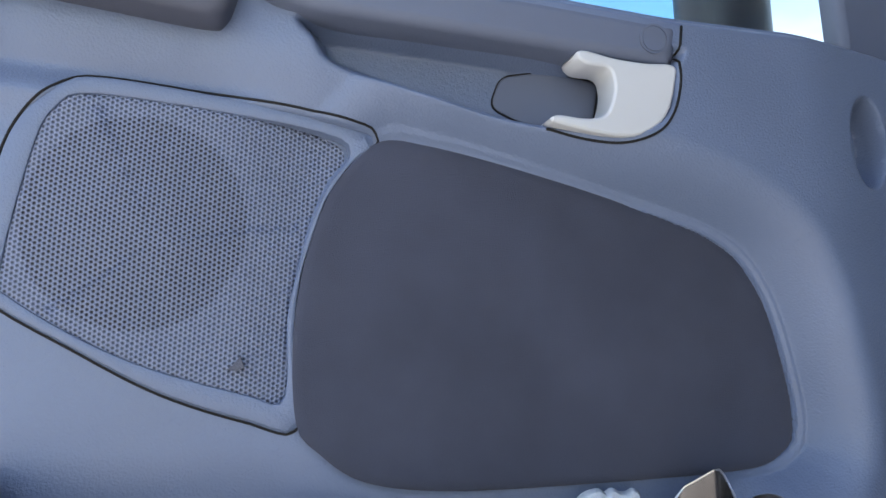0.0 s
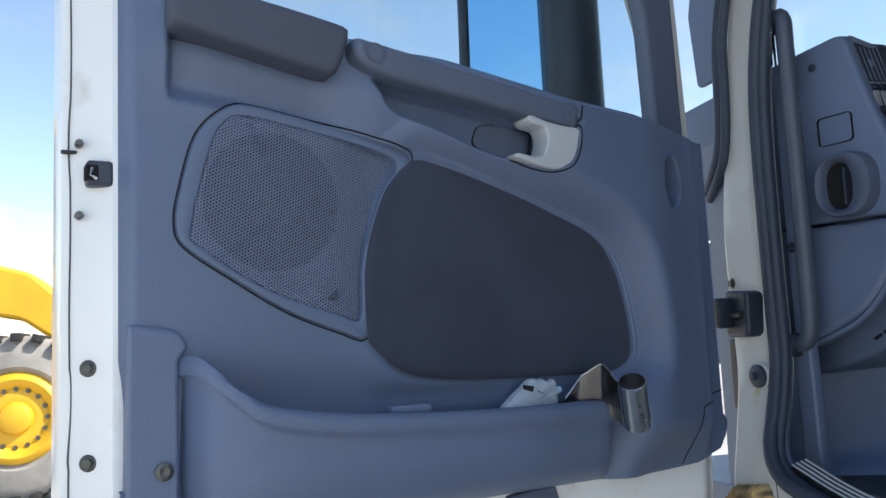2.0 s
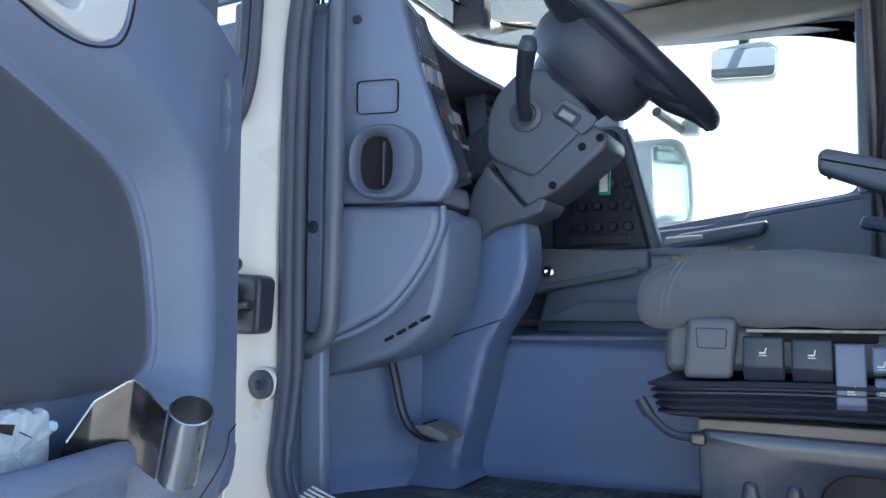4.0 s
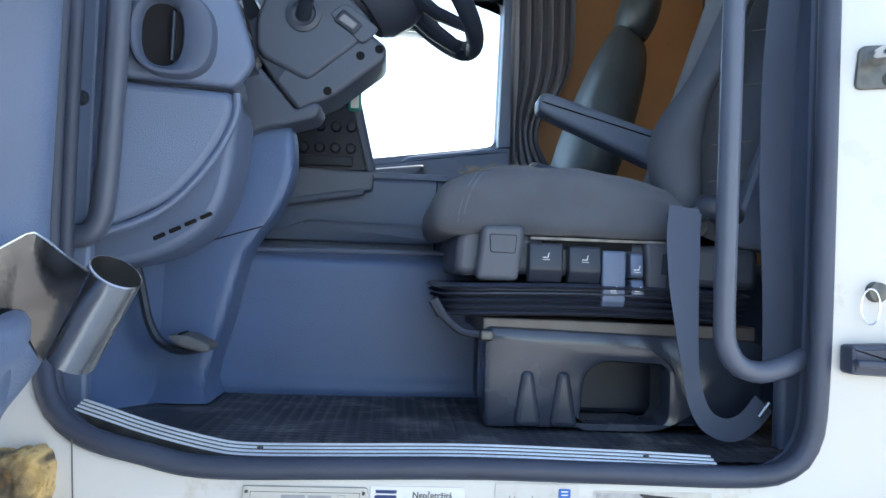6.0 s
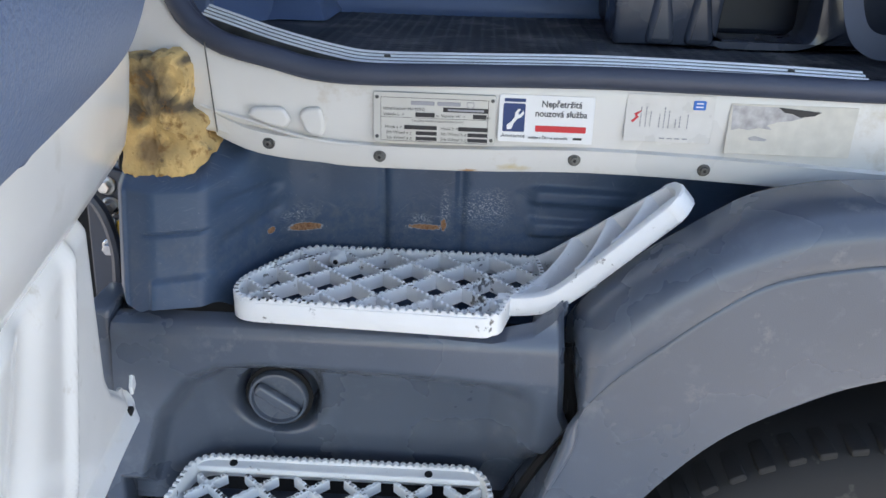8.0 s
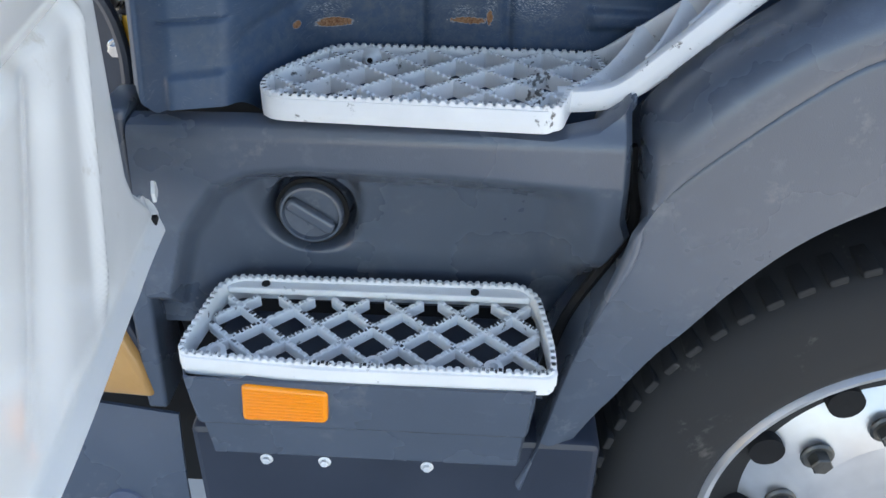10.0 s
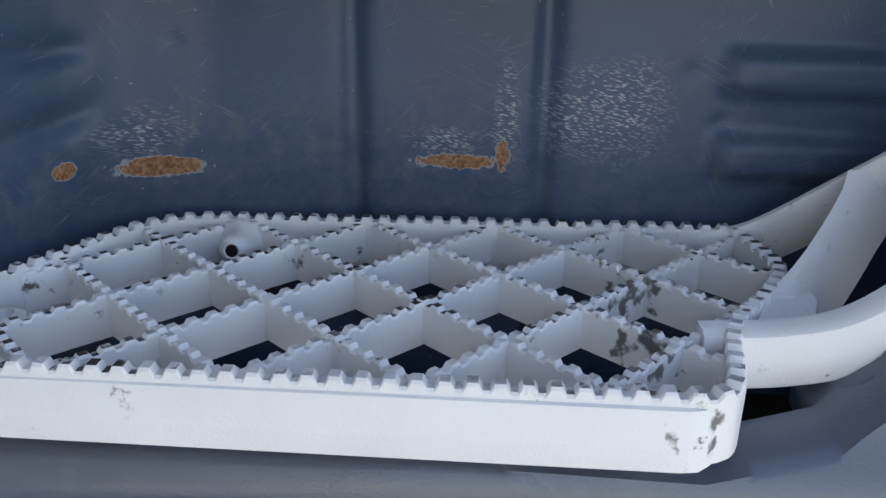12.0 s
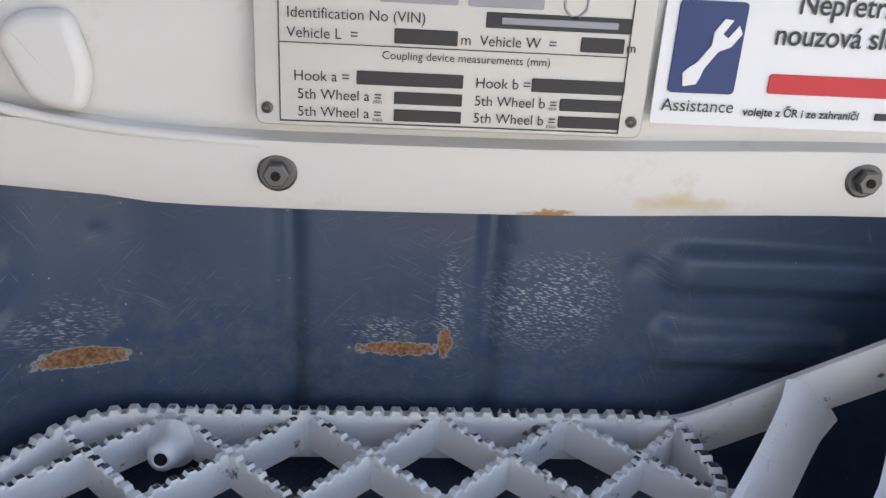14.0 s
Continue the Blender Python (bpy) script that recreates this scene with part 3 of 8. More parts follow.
    part("loop", tube([(0.998 + 0.012 * math.cos(a), -0.012, 1.372 + 0.022 * math.sin(a)) for a in np.linspace(0, 2 * math.pi, 24, endpoint=False)], 0.0012, 6, True), "chrome", ky)


cab_side()


# ---- plates and stickers on the sill ----
FACE = -0.0035   # just proud of the painted panel


def flat(name, outline, y, material, parent, label=""):
    return part(name, prism(outline, y + 0.0006, y, "y", 0.0002, 1), material, parent, label)


def letter(name, body, size, x, z, y, material, parent, align="LEFT", bold=0.0, squeeze=1.0):
    return text(name, body, size, pose(x, y, z, 90, 0, 0), material, parent, align, bold, squeeze)


def id_plate():
    p = thing("identification_plate", "grey metal identification plate riveted to the white sill", "plate")
    x0, x1, z0, z1 = 0.2452, 0.3915, 1.0758, 1.1365
    part("sheet", prism(rect(x0, z0, x1, z1, 0.004), 0.0, FACE, "y", 0.0006, 1), "plate", p)
    y = FACE - 0.0007
    for a, b, c, d in (((x0 + 0.009, z0 + 0.0018, x1 - 0.009, z0 + 0.0022), (x0 + 0.009, z1 - 0.0065, x1 - 0.009, z1 - 0.0061), (x0 + 0.009, z0 + 0.0305, x1 - 0.009, z0 + 0.0308),
                                    (x0 + 0.009, z0 + 0.0018, x0 + 0.0094, z1 - 0.006), (x1 - 0.0094, z0 + 0.0018, x1 - 0.009, z1 - 0.006))):
        flat("rule", [(a, b), (c, b), (c, d), (a, d)], y, "ink", p)
    for x in (x0 + 0.0045, x1 - 0.0045):
        for z in (z0 + 0.0065, z1 - 0.0065):
            part("rivet", lathe([(0.0022, FACE), (0.0021, FACE - 0.001), (0.0012, FACE - 0.0014), (0.0008, FACE - 0.0008), (0.0, FACE - 0.0008)], 16, "y", (x, 0, z)), "bolt", p)
    # maker's heading as plain bars with a shield
    flat("heading_bar", rect(x0 + 0.045, z1 - 0.0145, x0 + 0.073, z1 - 0.0098, 0.0005, 1), y, "print_grey", p)
    flat("heading_bar", rect(x0 + 0.0765, z1 - 0.0145, x0 + 0.104, z1 - 0.0098, 0.0005, 1), y, "print_grey", p)
    part("shield", ring(resample(rounded([(x1 - 0.035, z1 - 0.009), (x1 - 0.026, z1 - 0.009), (x1 - 0.026, z1 - 0.014), (x1 - 0.0305, z1 - 0.018), (x1 - 0.035, z1 - 0.014)], 0.001), 24),
                        inset(resample(rounded([(x1 - 0.035, z1 - 0.009), (x1 - 0.026, z1 - 0.009), (x1 - 0.026, z1 - 0.014), (x1 - 0.0305, z1 - 0.018), (x1 - 0.035, z1 - 0.014)], 0.001), 24), 0.0008), y + 0.0004, y, "y", 0.0001), "print_grey", p)
    L = lambda s, x, z, size=0.0054: letter("lettering", s, size, x0 + x, z0 + z, y, "ink", p, squeeze=0.98)
    L("Identification No (VIN)", 0.012, 0.0395)
    L("Vehicle L  =", 0.012, 0.0325)
    L("m  Vehicle W  =", 0.0745, 0.0325)
    L("m", 0.136, 0.0325, 0.005)
    L("Coupling device measurements (mm)", 0.0462, 0.0262, 0.0042)
    L("Hook a =", 0.0142, 0.0172)
    L("Hook b =", 0.081, 0.0172)
    L("5th Wheel a =", 0.0155, 0.0105)
    L("5th Wheel b =", 0.081, 0.0105)
    L("5th Wheel a =", 0.0155, 0.004)
    L("5th Wheel b =", 0.081, 0.004)
    for sx in (0.0432, 0.109):
        L("min", sx, 0.0097, 0.0024)
        L("max", sx, 0.003, 0.0024)
    for a, b, c, d in ((0.0835, 0.039, 0.137, 0.0445), (0.0505, 0.0319, 0.0735, 0.0372), (0.119, 0.0319, 0.1352, 0.0372), (0.0372, 0.0165, 0.0765, 0.0215), (0.1022, 0.0165, 0.1375, 0.0215),
                       (0.0512, 0.0098, 0.0765, 0.0143), (0.1135, 0.0098, 0.137, 0.0143), (0.0512, 0.0033, 0.0765, 0.0077), (0.1135, 0.0033, 0.137, 0.0077)):
        flat("field_bar", rect(x0 + a, z0 + b, x0 + c, z0 + d, 0.0003, 1), y, "ink", p)
    flat("number_bar", rect(x0 + 0.089, z0 + 0.0405, x0 + 0.132, z0 + 0.043, 0.0003, 1), y - 0.0005, "print_grey", p)


id_plate()


def assistance_sticker():
    s = thing("assistance_sticker", "white roadside assistance sticker with blue spanner picture", "sticker")
    x0, x1, z0, z1 = 0.395, 0.5075, 1.0815, 1.1385
    flat("sheet", rect(x0, z0, x1, z1, 0.002), FACE + 0.0028, "sticker", s)
    y = FACE + 0.002
    flat("brand_bar", rect(x0 + 0.006, z1 - 0.0085, x0 + 0.031, z1 - 0.0045, 0.0004, 1), y, "blue", s)
    flat("picture", rect(x0 + 0.005, z0 + 0.0125, x0 + 0.031, z1 - 0.0105, 0.002), y, "blue", s)
    # spanner shape
    c, d = np.array((x0 + 0.0125, z0 + 0.018)), np.array((0.0115, 0.0165))
    e, nrm = c + d, np.array((0.0165, -0.0115)) / 0.0201
    out = [c - nrm * 0.0035, c - nrm * 0.003 + d * 0.15, c - nrm * 0.0019 + d * 0.3, e - nrm * 0.0019 - d * 0.3, e - nrm * 0.0045 - d * 0.1, e - nrm * 0.0045 + d * 0.2, e - nrm * 0.0015 + d * 0.28, e - nrm * 0.0013 - d * 0.02,
           e + nrm * 0.0013 - d * 0.02, e + nrm * 0.0015 + d * 0.28, e + nrm * 0.0045 + d * 0.2, e + nrm * 0.0045 - d * 0.1, e + nrm * 0.0019 - d * 0.3, c + nrm * 0.0019 + d * 0.3, c + nrm * 0.003 + d * 0.15, c + nrm * 0.0035, c - d * 0.18]
    flat("spanner", out, y - 0.0006, "sticker", s)
    letter("lettering", "Assistance", 0.0068, x0 + 0.0035, z0 + 0.0055, y, "ink", s)
    letter("lettering", "Nepřetržitá", 0.0112, x0 + 0.0735, z1 - 0.0135, y, "ink", s, "CENTER", 0.00012, 0.9)
    letter("lettering", "nouzová služba", 0.0112, x0 + 0.0735, z1 - 0.025, y, "ink", s, "CENTER", 0.00012, 0.9)
    flat("telephone_bar", rect(x0 + 0.044, z0 + 0.0135, x0 + 0.104, z0 + 0.021, 0.0008, 1), y, "red", s)
    letter("lettering", "volejte z ČR i ze zahraničí", 0.0044, x0 + 0.036, z0 + 0.0048, y, "ink", s, "LEFT", 0.0001)
    flat("small_print_bar", rect(x0 + 0.0895, z0 + 0.0048, x0 + 0.1, z0 + 0.0075, 0.0003, 1), y, "ink", s)


assistance_sticker()


def other_stickers():
    s = thing("inspection_sticker", "clear film sticker with red mark and small unreadable print", "sticker")
    flat("sheet", rect(0.544, 1.088, 0.646, 1.145, 0.002), FACE + 0.0028, "clear_film", s)
    y = FACE + 0.002
    flat("red_mark", [(0.5525, 1.111), (0.5595, 1.118), (0.557, 1.12), (0.5625, 1.126), (0.5535, 1.122), (0.556, 1.118), (0.5505, 1.113)], y, "red", s)
    rnd = random.Random(8)
    for k, (x, z0, n) in enumerate(((0.561, 1.1065, 7), (0.567, 1.1065, 7), (0.5725, 1.1075, 6), (0.583, 1.1065, 5), (0.5885, 1.1055, 7), (0.594, 1.1055, 6), (0.602, 1.1065, 3), (0.607, 1.1065, 4), (0.616, 1.1055, 5))):
        z = z0
        for j in range(n):
            h = 0.0012 + 0.0026 * rnd.random()
            flat("print_bar", rect(x, z, x + 0.0013, z + h, 0.0002, 1), y, "print_grey", s)
            z += h + 0.0011
    for k in range(4):
        flat("print_bar", rect(0.586 + 0.009 * k, 1.0925, 0.592 + 0.009 * k, 1.0938, 0.0002, 1), y, "print_grey", s)
    flat("blue_mark", rect(0.621, 1.1285, 0.6355, 1.1395, 0.001, 1), y, "bright_blue", s)
    for z in (1.1315, 1.1355):
        flat("blue_mark_line", rect(0.624, z, 0.6325, z + 0.0014, 0.0003, 1), y - 0.0006, "sticker", s)
    t = thing("torn_sticker", "half torn-off paper sticker leaving cream residue and grey foil", "sticker")
    flat("residue", rect(0.664, 1.078, 0.81, 1.138, 0.001), FACE + 0.0028, "residue", t)
    flat("torn_foil", [(0.666, 1.136), (0.718, 1.1355), (0.726, 1.13), (0.75, 1.1245), (0.735, 1.12), (0.72, 1.118), (0.709, 1.114), (0.715, 1.1085), (0.7, 1.1105), (0.688, 1.1075), (0.677, 1.109), (0.668, 1.1065)], y, "foil", t, "crumpled grey foil")
    flat("torn_dark_edge", [(0.719, 1.1355), (0.768, 1.1315), (0.761, 1.127), (0.745, 1.1245), (0.735, 1.1285), (0.726, 1.1295)], y - 0.0006, "ink", t)
    flat("torn_scrap", [(0.689, 1.098), (0.697, 1.1005), (0.711, 1.097), (0.709, 1.0945), (0.692, 1.095)], y, "foil", t)


other_stickers()


# ---- torn foam below the pillar ----
def foam_piece():
    rnd = random.Random(4)
    base = spline([(-0.076, 1.135), (-0.06, 1.09), (-0.047, 1.05), (-0.034, 1.028), (-0.012, 1.014), (0.004, 1.008), (0.012, 1.022), (0.04, 1.04), (0.062, 1.066), (0.05, 1.08), (0.054, 1.1), (0.036, 1.118), (0.04, 1.15), (0.027, 1.18), (-0.005, 1.176), (-0.04, 1.172)], 90)
    c = base.mean(0)
    loops = []
    for y, k in ((0.03, 0.97), (0.004, 1.0), (-0.012, 1.0), (-0.022, 0.95), (-0.026, 0.85), (-0.027, 0.75), (-0.028, 0.65), (-0.028, 0.55), (-0.028, 0.45), (-0.027, 0.35), (-0.027, 0.25), (-0.025, 0.08)):
        loop = []
        for i, q in enumerate(base):
            w = 1 + 0.06 * noise.noise((i * 0.35, y * 60, 1.0)) + 0.03 * rnd.uniform(-1, 1)
            p = c + (q - c) * k * w
            loop.append((p[0], y + 0.008 * noise.noise((p[0] * 60, p[1] * 60, 3.0)) + 0.003 * noise.noise((p[0] * 210, p[1] * 210, 5.0)), p[1]))
        loops.append(loop)
    # the lower end hangs forward over the wall below
    loops = [[(x - 0.011, y - 0.016 * float(sm(1.08, 1.035, np.array(z))), z - 0.006) for x, y, z in lp] for lp in loops]
    ob = part("foam_insulation", loft(loops), "foam", None, "torn yellowed insulation foam with black stains under the door pillar")
    tagged(ob, category="insulation", kind="")


foam_piece()


# ---- dark inner wall behind the steps ----
def wall_material():
    m = mat("slate_blue_painted_metal", (0.05, 0.085, 0.146), 0.36, vary=0.2, scale=7, grain=260, bump=0.05, spec=0.3, coat=0.06)
    n, l = m.node_tree.nodes, m.node_tree.links
    b = n["Principled BSDF"]
    co = next(x for x in n if x.type == "TEX_COORD")
    base = b.inputs["Base Color"].links[0].from_socket

    def blob(cx, cz, rx, rz, wob, rough_scale):
        mp = n.new("ShaderNodeMapping")
        mp.inputs["Location"].default_value = (-cx / rx, 0, -cz / rz)
        mp.inputs["Scale"].default_value = (1 / rx, 0, 1 / rz)
        l.new(co.outputs["Object"], mp.inputs["Vector"])
        ln = n.new("ShaderNodeVectorMath")
        ln.operation = "LENGTH"
        l.new(mp.outputs[0], ln.inputs[0])
        nz = n.new("ShaderNodeTexNoise")
        nz.inputs["Scale"].default_value, nz.inputs["Detail"].default_value = rough_scale, 5
        l.new(co.outputs["Object"], nz.inputs["Vector"])
        ma = n.new("ShaderNodeMath")
        ma.operation = "MULTIPLY_ADD"
        l.new(nz.outputs["Fac"], ma.inputs[0])
        ma.inputs[1].default_value = wob
        l.new(ln.outputs["Value"], ma.inputs[2])
        return ma.outputs[0]

    def cut(sock, lo, hi):
        r = n.new("ShaderNodeMapRange")
        r.inputs["From Min"].default_value, r.inputs["From Max"].default_value = lo, hi
        r.inputs["To Min"].default_value, r.inputs["To Max"].default_value = 1, 0
        l.new(sock, r.inputs["Value"])
        return r.outputs[0]

    def over(col, fac, rgb):
        x = n.new("ShaderNodeMix")
        x.data_type = "RGBA"
        l.new(fac, x.inputs["Factor"])
        l.new(col, x.inputs[6])
        if isinstance(rgb, tuple):
            x.inputs[7].default_value = (*rgb, 1)
        else:
            l.new(rgb, x.inputs[7])
        return x.outputs[2]

    def least(a, b2):
        q = n.new("ShaderNodeMath")
        q.operation = "MINIMUM"
        l.new(a, q.inputs[0])
        l.new(b2, q.inputs[1])
        return q.outputs[0]

    def times(a, b2):
        q = n.new("ShaderNodeMath")
        q.operation = "MULTIPLY"
        l.new(a, q.inputs[0])
        l.new(b2, q.inputs[1])
        return q.outputs[0]

    # small bright chips in streaks, thickest right of the second groove
    vor = n.new("ShaderNodeTexVoronoi")
    mpv = n.new("ShaderNodeMapping")
    mpv.vector_type = "TEXTURE"
    mpv.inputs["Scale"].default_value = (1 / 250, 1, 1 / 1300)
    mpv.inputs["Rotation"].default_value = (0, 0.2, 0)
    l.new(co.outputs["Object"], mpv.inputs["Vector"])
    l.new(mpv.outputs[0], vor.inputs["Vector"])
    vor.inputs["Scale"].default_value = 1.0
    chips = cut(vor.outputs["Distance"], 0.24, 0.42)
    zone = least(least(blob(0.385, 0.962, 0.036, 0.028, 0.9, 40), blob(0.331, 0.955, 0.007, 0.03, 0.9, 60)), least(blob(0.13, 0.947, 0.03, 0.017, 1.6, 60), blob(0.3, 0.945, 0.045, 0.012, 2.0, 60)))
    # dusty haze low on the sheet, painting in light off the step as well
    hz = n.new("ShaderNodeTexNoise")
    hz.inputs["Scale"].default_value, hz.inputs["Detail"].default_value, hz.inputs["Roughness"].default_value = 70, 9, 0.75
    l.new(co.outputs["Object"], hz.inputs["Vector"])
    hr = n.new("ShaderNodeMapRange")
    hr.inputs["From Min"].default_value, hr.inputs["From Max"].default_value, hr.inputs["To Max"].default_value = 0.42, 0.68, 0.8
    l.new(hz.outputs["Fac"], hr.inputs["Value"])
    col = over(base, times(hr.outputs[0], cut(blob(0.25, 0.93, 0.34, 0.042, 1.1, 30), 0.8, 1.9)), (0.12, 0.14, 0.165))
    col = over(col, times(chips, cut(zone, 0.9, 1.7)), (0.42, 0.45, 0.5))
    # scattered specks
    sp = n.new("ShaderNodeTexVoronoi")
    sp.inputs["Scale"].default_value = 240
    l.new(co.outputs["Object"], sp.inputs["Vector"])
    sel = n.new("ShaderNodeMapRange")
    sel.inputs["From Min"].default_value, sel.inputs["From Max"].default_value = 0.82, 0.84
    l.new(sp.outputs["Color"], sel.inputs["Value"])
    col = over(col, times(cut(sp.outputs["Distance"], 0.05, 0.15), sel.outputs[0]), (0.36, 0.39, 0.43))
    # fine scuffs over the whole sheet
    seed = 0.0
    for rot, sx, sz in ((0.45, 40, 1700), (-0.8, 55, 1900), (0.1, 70, 1700), (1.15, 60, 1500), (-0.3, 36, 2100)):
        mps = n.new("ShaderNodeMapping")
        mps.vector_type = "TEXTURE"
        mps.inputs["Scale"].default_value, mps.inputs["Rotation"].default_value = (1 / sx, 1, 1 / sz), (0, rot, 0)
        l.new(co.outputs["Object"], mps.inputs["Vector"])
        ns = n.new("ShaderNodeTexNoise")
        ns.inputs["Scale"].default_value, ns.inputs["Detail"].default_value = 1.0, 1.0
        seed += 3.7
        mps.inputs["Location"].default_value = (0.013 * seed, seed, 0.007 * seed)
        l.new(mps.outputs[0], ns.inputs["Vector"])
        cl = n.new("ShaderNodeTexNoise")
        cl.inputs["Scale"].default_value, cl.inputs["Detail"].default_value = 22.0, 3.0
        mpc = n.new("ShaderNodeMapping")
        mpc.inputs["Location"].default_value = (seed, 2 * seed, 0)
        l.new(co.outputs["Object"], mpc.inputs["Vector"])
        l.new(mpc.outputs[0], cl.inputs["Vector"])
        hi = n.new("ShaderNodeMapRange")
        hi.inputs["From Min"].default_value, hi.inputs["From Max"].default_value, hi.inputs["To Max"].default_value = 0.68, 0.75, 0.32
        l.new(ns.outputs["Fac"], hi.inputs["Value"])
        hc = n.new("ShaderNodeMapRange")
        hc.inputs["From Min"].default_value, hc.inputs["From Max"].default_value = 0.5, 0.64
        l.new(cl.outputs["Fac"], hc.inputs["Value"])
        col = over(col, times(hi.outputs[0], hc.outputs[0]), (0.33, 0.36, 0.4))
    rust = least(least(blob(0.1395, 0.928, 0.0225, 0.0062, 1.1, 230), blob(0.1, 0.9325, 0.0035, 0.004, 0.9, 200)), least(blob(0.304, 0.9325, 0.025, 0.0044, 1.2, 260), blob(0.329, 0.937, 0.0042, 0.0098, 1.3, 260)))
    col = over(col, cut(rust, 1.5, 1.62), (0.34, 0.35, 0.37))
    grit = n.new("ShaderNodeTexNoise")
    grit.inputs["Scale"].default_value, grit.inputs["Detail"].default_value = 480, 4
    l.new(co.outputs["Object"], grit.inputs["Vector"])
    rr = n.new("ShaderNodeValToRGB")
    rr.color_ramp.elements[0].position, rr.color_ramp.elements[0].color = 0.32, (0.17, 0.068, 0.032, 1)
    rr.color_ramp.elements[1].position, rr.color_ramp.elements[1].color = 0.7, (0.42, 0.235, 0.125, 1)
    l.new(grit.outputs["Fac"], rr.inputs[0])
    rf = cut(rust, 1.42, 1.5)
    col = over(col, rf, rr.outputs[0])
    l.new(col, b.inputs["Base Color"])
    ro = b.inputs["Roughness"].links[0].from_socket
    add = n.new("ShaderNodeMath")
    add.operation = "MULTIPLY_ADD"
    l.new(rf, add.inputs[0])
    add.inputs[1].default_value = 0.55
    l.new(ro, add.inputs[2])
    l.new(add.outputs[0], b.inputs["Roughness"])
    return m


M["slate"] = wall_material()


def inner_wall():
    # plan of the sheet: flat wall, sharp bend forward, two flat facets and the free front edge
    plan_x = [-0.062, -0.05, -0.014, 0.046, 0.072, 0.098, 0.125, 0.17, 0.96]
    plan_y = [-0.062, -0.07, -0.08, -0.062, -0.012, 0.046, 0.074, 0.085, 0.085]

    def plan(u):
        return sum(np.interp(u + d, plan_x, plan_y) for d in np.linspace(-0.007, 0.007, 9)) / 9

    def shape(u, t):
        fwd = sm(0.1, 0.05, u)
        low = 0.80 + fwd * 0.079 - 0.007 * np.exp(-(((u + 0.032) / 0.012) ** 2)) + 0.016 * sm(-0.045, -0.058, u)
        z = low + t * (1.07 - low)
        y = plan(u) + fwd * (0.2 * (z - 0.945) + 0.07 * sm(1.015, 1.07, z))
        # flat-bottomed grooves and ribs of the back wall
        for c in (0.2465, 0.3515):
            y = y + 0.0065 * np.exp(-(((u - c) / 0.0062) ** 2))
        for zc, x0, x1 in ((0.984, 0.437, 0.60), (0.938, 0.437, 0.56)):
            y = y - 0.0075 * sm(x0, x0 + 0.02, u) * sm(x1, x1 - 0.02, u) * sm(0.0165, 0.005, np.abs(z - zc + 0.02 * (u - 0.5)))
        # slanting finger hollows on the facet beside the wall
        for zc, sl in ((0.991, 0.06), (0.945, 0.34)):
            y = y + 0.010 * sm(0.05, 0.062, u) * sm(0.12, 0.095, u) * np.exp(-(((z - zc - sl * (u - 0.06)) / 0.0075) ** 2))
        # pressed line and ledge across the front facet
        mid = sm(-0.03, -0.02, u) * sm(0.056, 0.046, u)
        y = y + 0.0035 * mid * np.exp(-(((z - 0.967 - 0.03 * u) / 0.0022) ** 2))
        y = y - 0.0055 * sm(-0.02, -0.012, u) * sm(0.07, 0.05, u) * sm(0.917, 0.909, z - 0.06 * u)
        # rolled front edge
        y = y - 0.004 * np.exp(-(((u + 0.05) / 0.0035) ** 2)) + 0.006 * sm(-0.054, -0.061, u)
        # small dents
        for du, dz, dr in ((0.09, 0.978, 0.0045), (0.093, 0.935, 0.005), (0.36, 0.995, 0.004), (0.43, 0.985, 0.005), (0.447, 0.958, 0.004), (0.152, 0.997, 0.004)):
            y = y + 0.0016 * np.exp(-(((u - du) ** 2 + (z - dz) ** 2) / dr ** 2))
        y = y - 0.02 * sm(0.86, 0.81, z) * (1 - fwd)
        return u, y, z
    us = np.r_[np.linspace(-0.061, 0.13, 150), np.linspace(0.133, 0.95, 270)]
    bm = field(us, np.linspace(0, 1, 110), shape, (0, 0.004, 0))
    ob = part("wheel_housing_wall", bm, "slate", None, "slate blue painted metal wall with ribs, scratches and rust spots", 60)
    tagged(ob, category="panel", kind="structure")


inner_wall()


# ---- cast steps ----
def tooth_rim(path, z, h, thick, pitch, tall, bm, closed=True):
    """An upright wall along a path whose upper edge is toothed."""
    p = np.array(path, float)
    if closed:
        p = np.vstack([p, p[:1]])
    s = np.r_[0, np.cumsum(np.linalg.norm(np.diff(p, axis=0), axis=1))]
    n = max(3, int(round(s[-1] / pitch)))
    at, up = [], []
    for i in range(n):
        a = i * s[-1] / n
        for f, v in ((0.0, 0), (0.14, 0), (0.3, 1), (0.7, 1), (0.86, 0)):
            at.append(a + f * s[-1] / n)
            up.append(v)
    if not closed:
        at.append(s[-1])
        up.append(0)
    q = np.stack([np.interp(at, s, p[:, 0]), np.interp(at, s, p[:, 1])], 1)
    loops = []
    k = len(q)
    for i in range(k):
        t = q[(i + 1) % k] - q[i - 1] if closed else q[min(i + 1, k - 1)] - q[max(i - 1, 0)]
        t /= np.linalg.norm(t) + 1e-12
        nr = np.array((-t[1], t[0])) * thick / 2
        zz = z + up[i] * tall
        a, b2 = q[i] - nr, q[i] + nr
        a2, b3 = q[i] - nr * 0.72, q[i] + nr * 0.72
        loops.append([(a[0], a[1], z - h), (a[0], a[1], zz - 0.0012), (a2[0], a2[1], zz), (b3[0], b3[1], zz), (b2[0], b2[1], zz - 0.0012), (b2[0], b2[1], z - h)])
    return loft(loops + [loops[0]] if closed else loops, caps=(not closed, not closed), bm=bm)


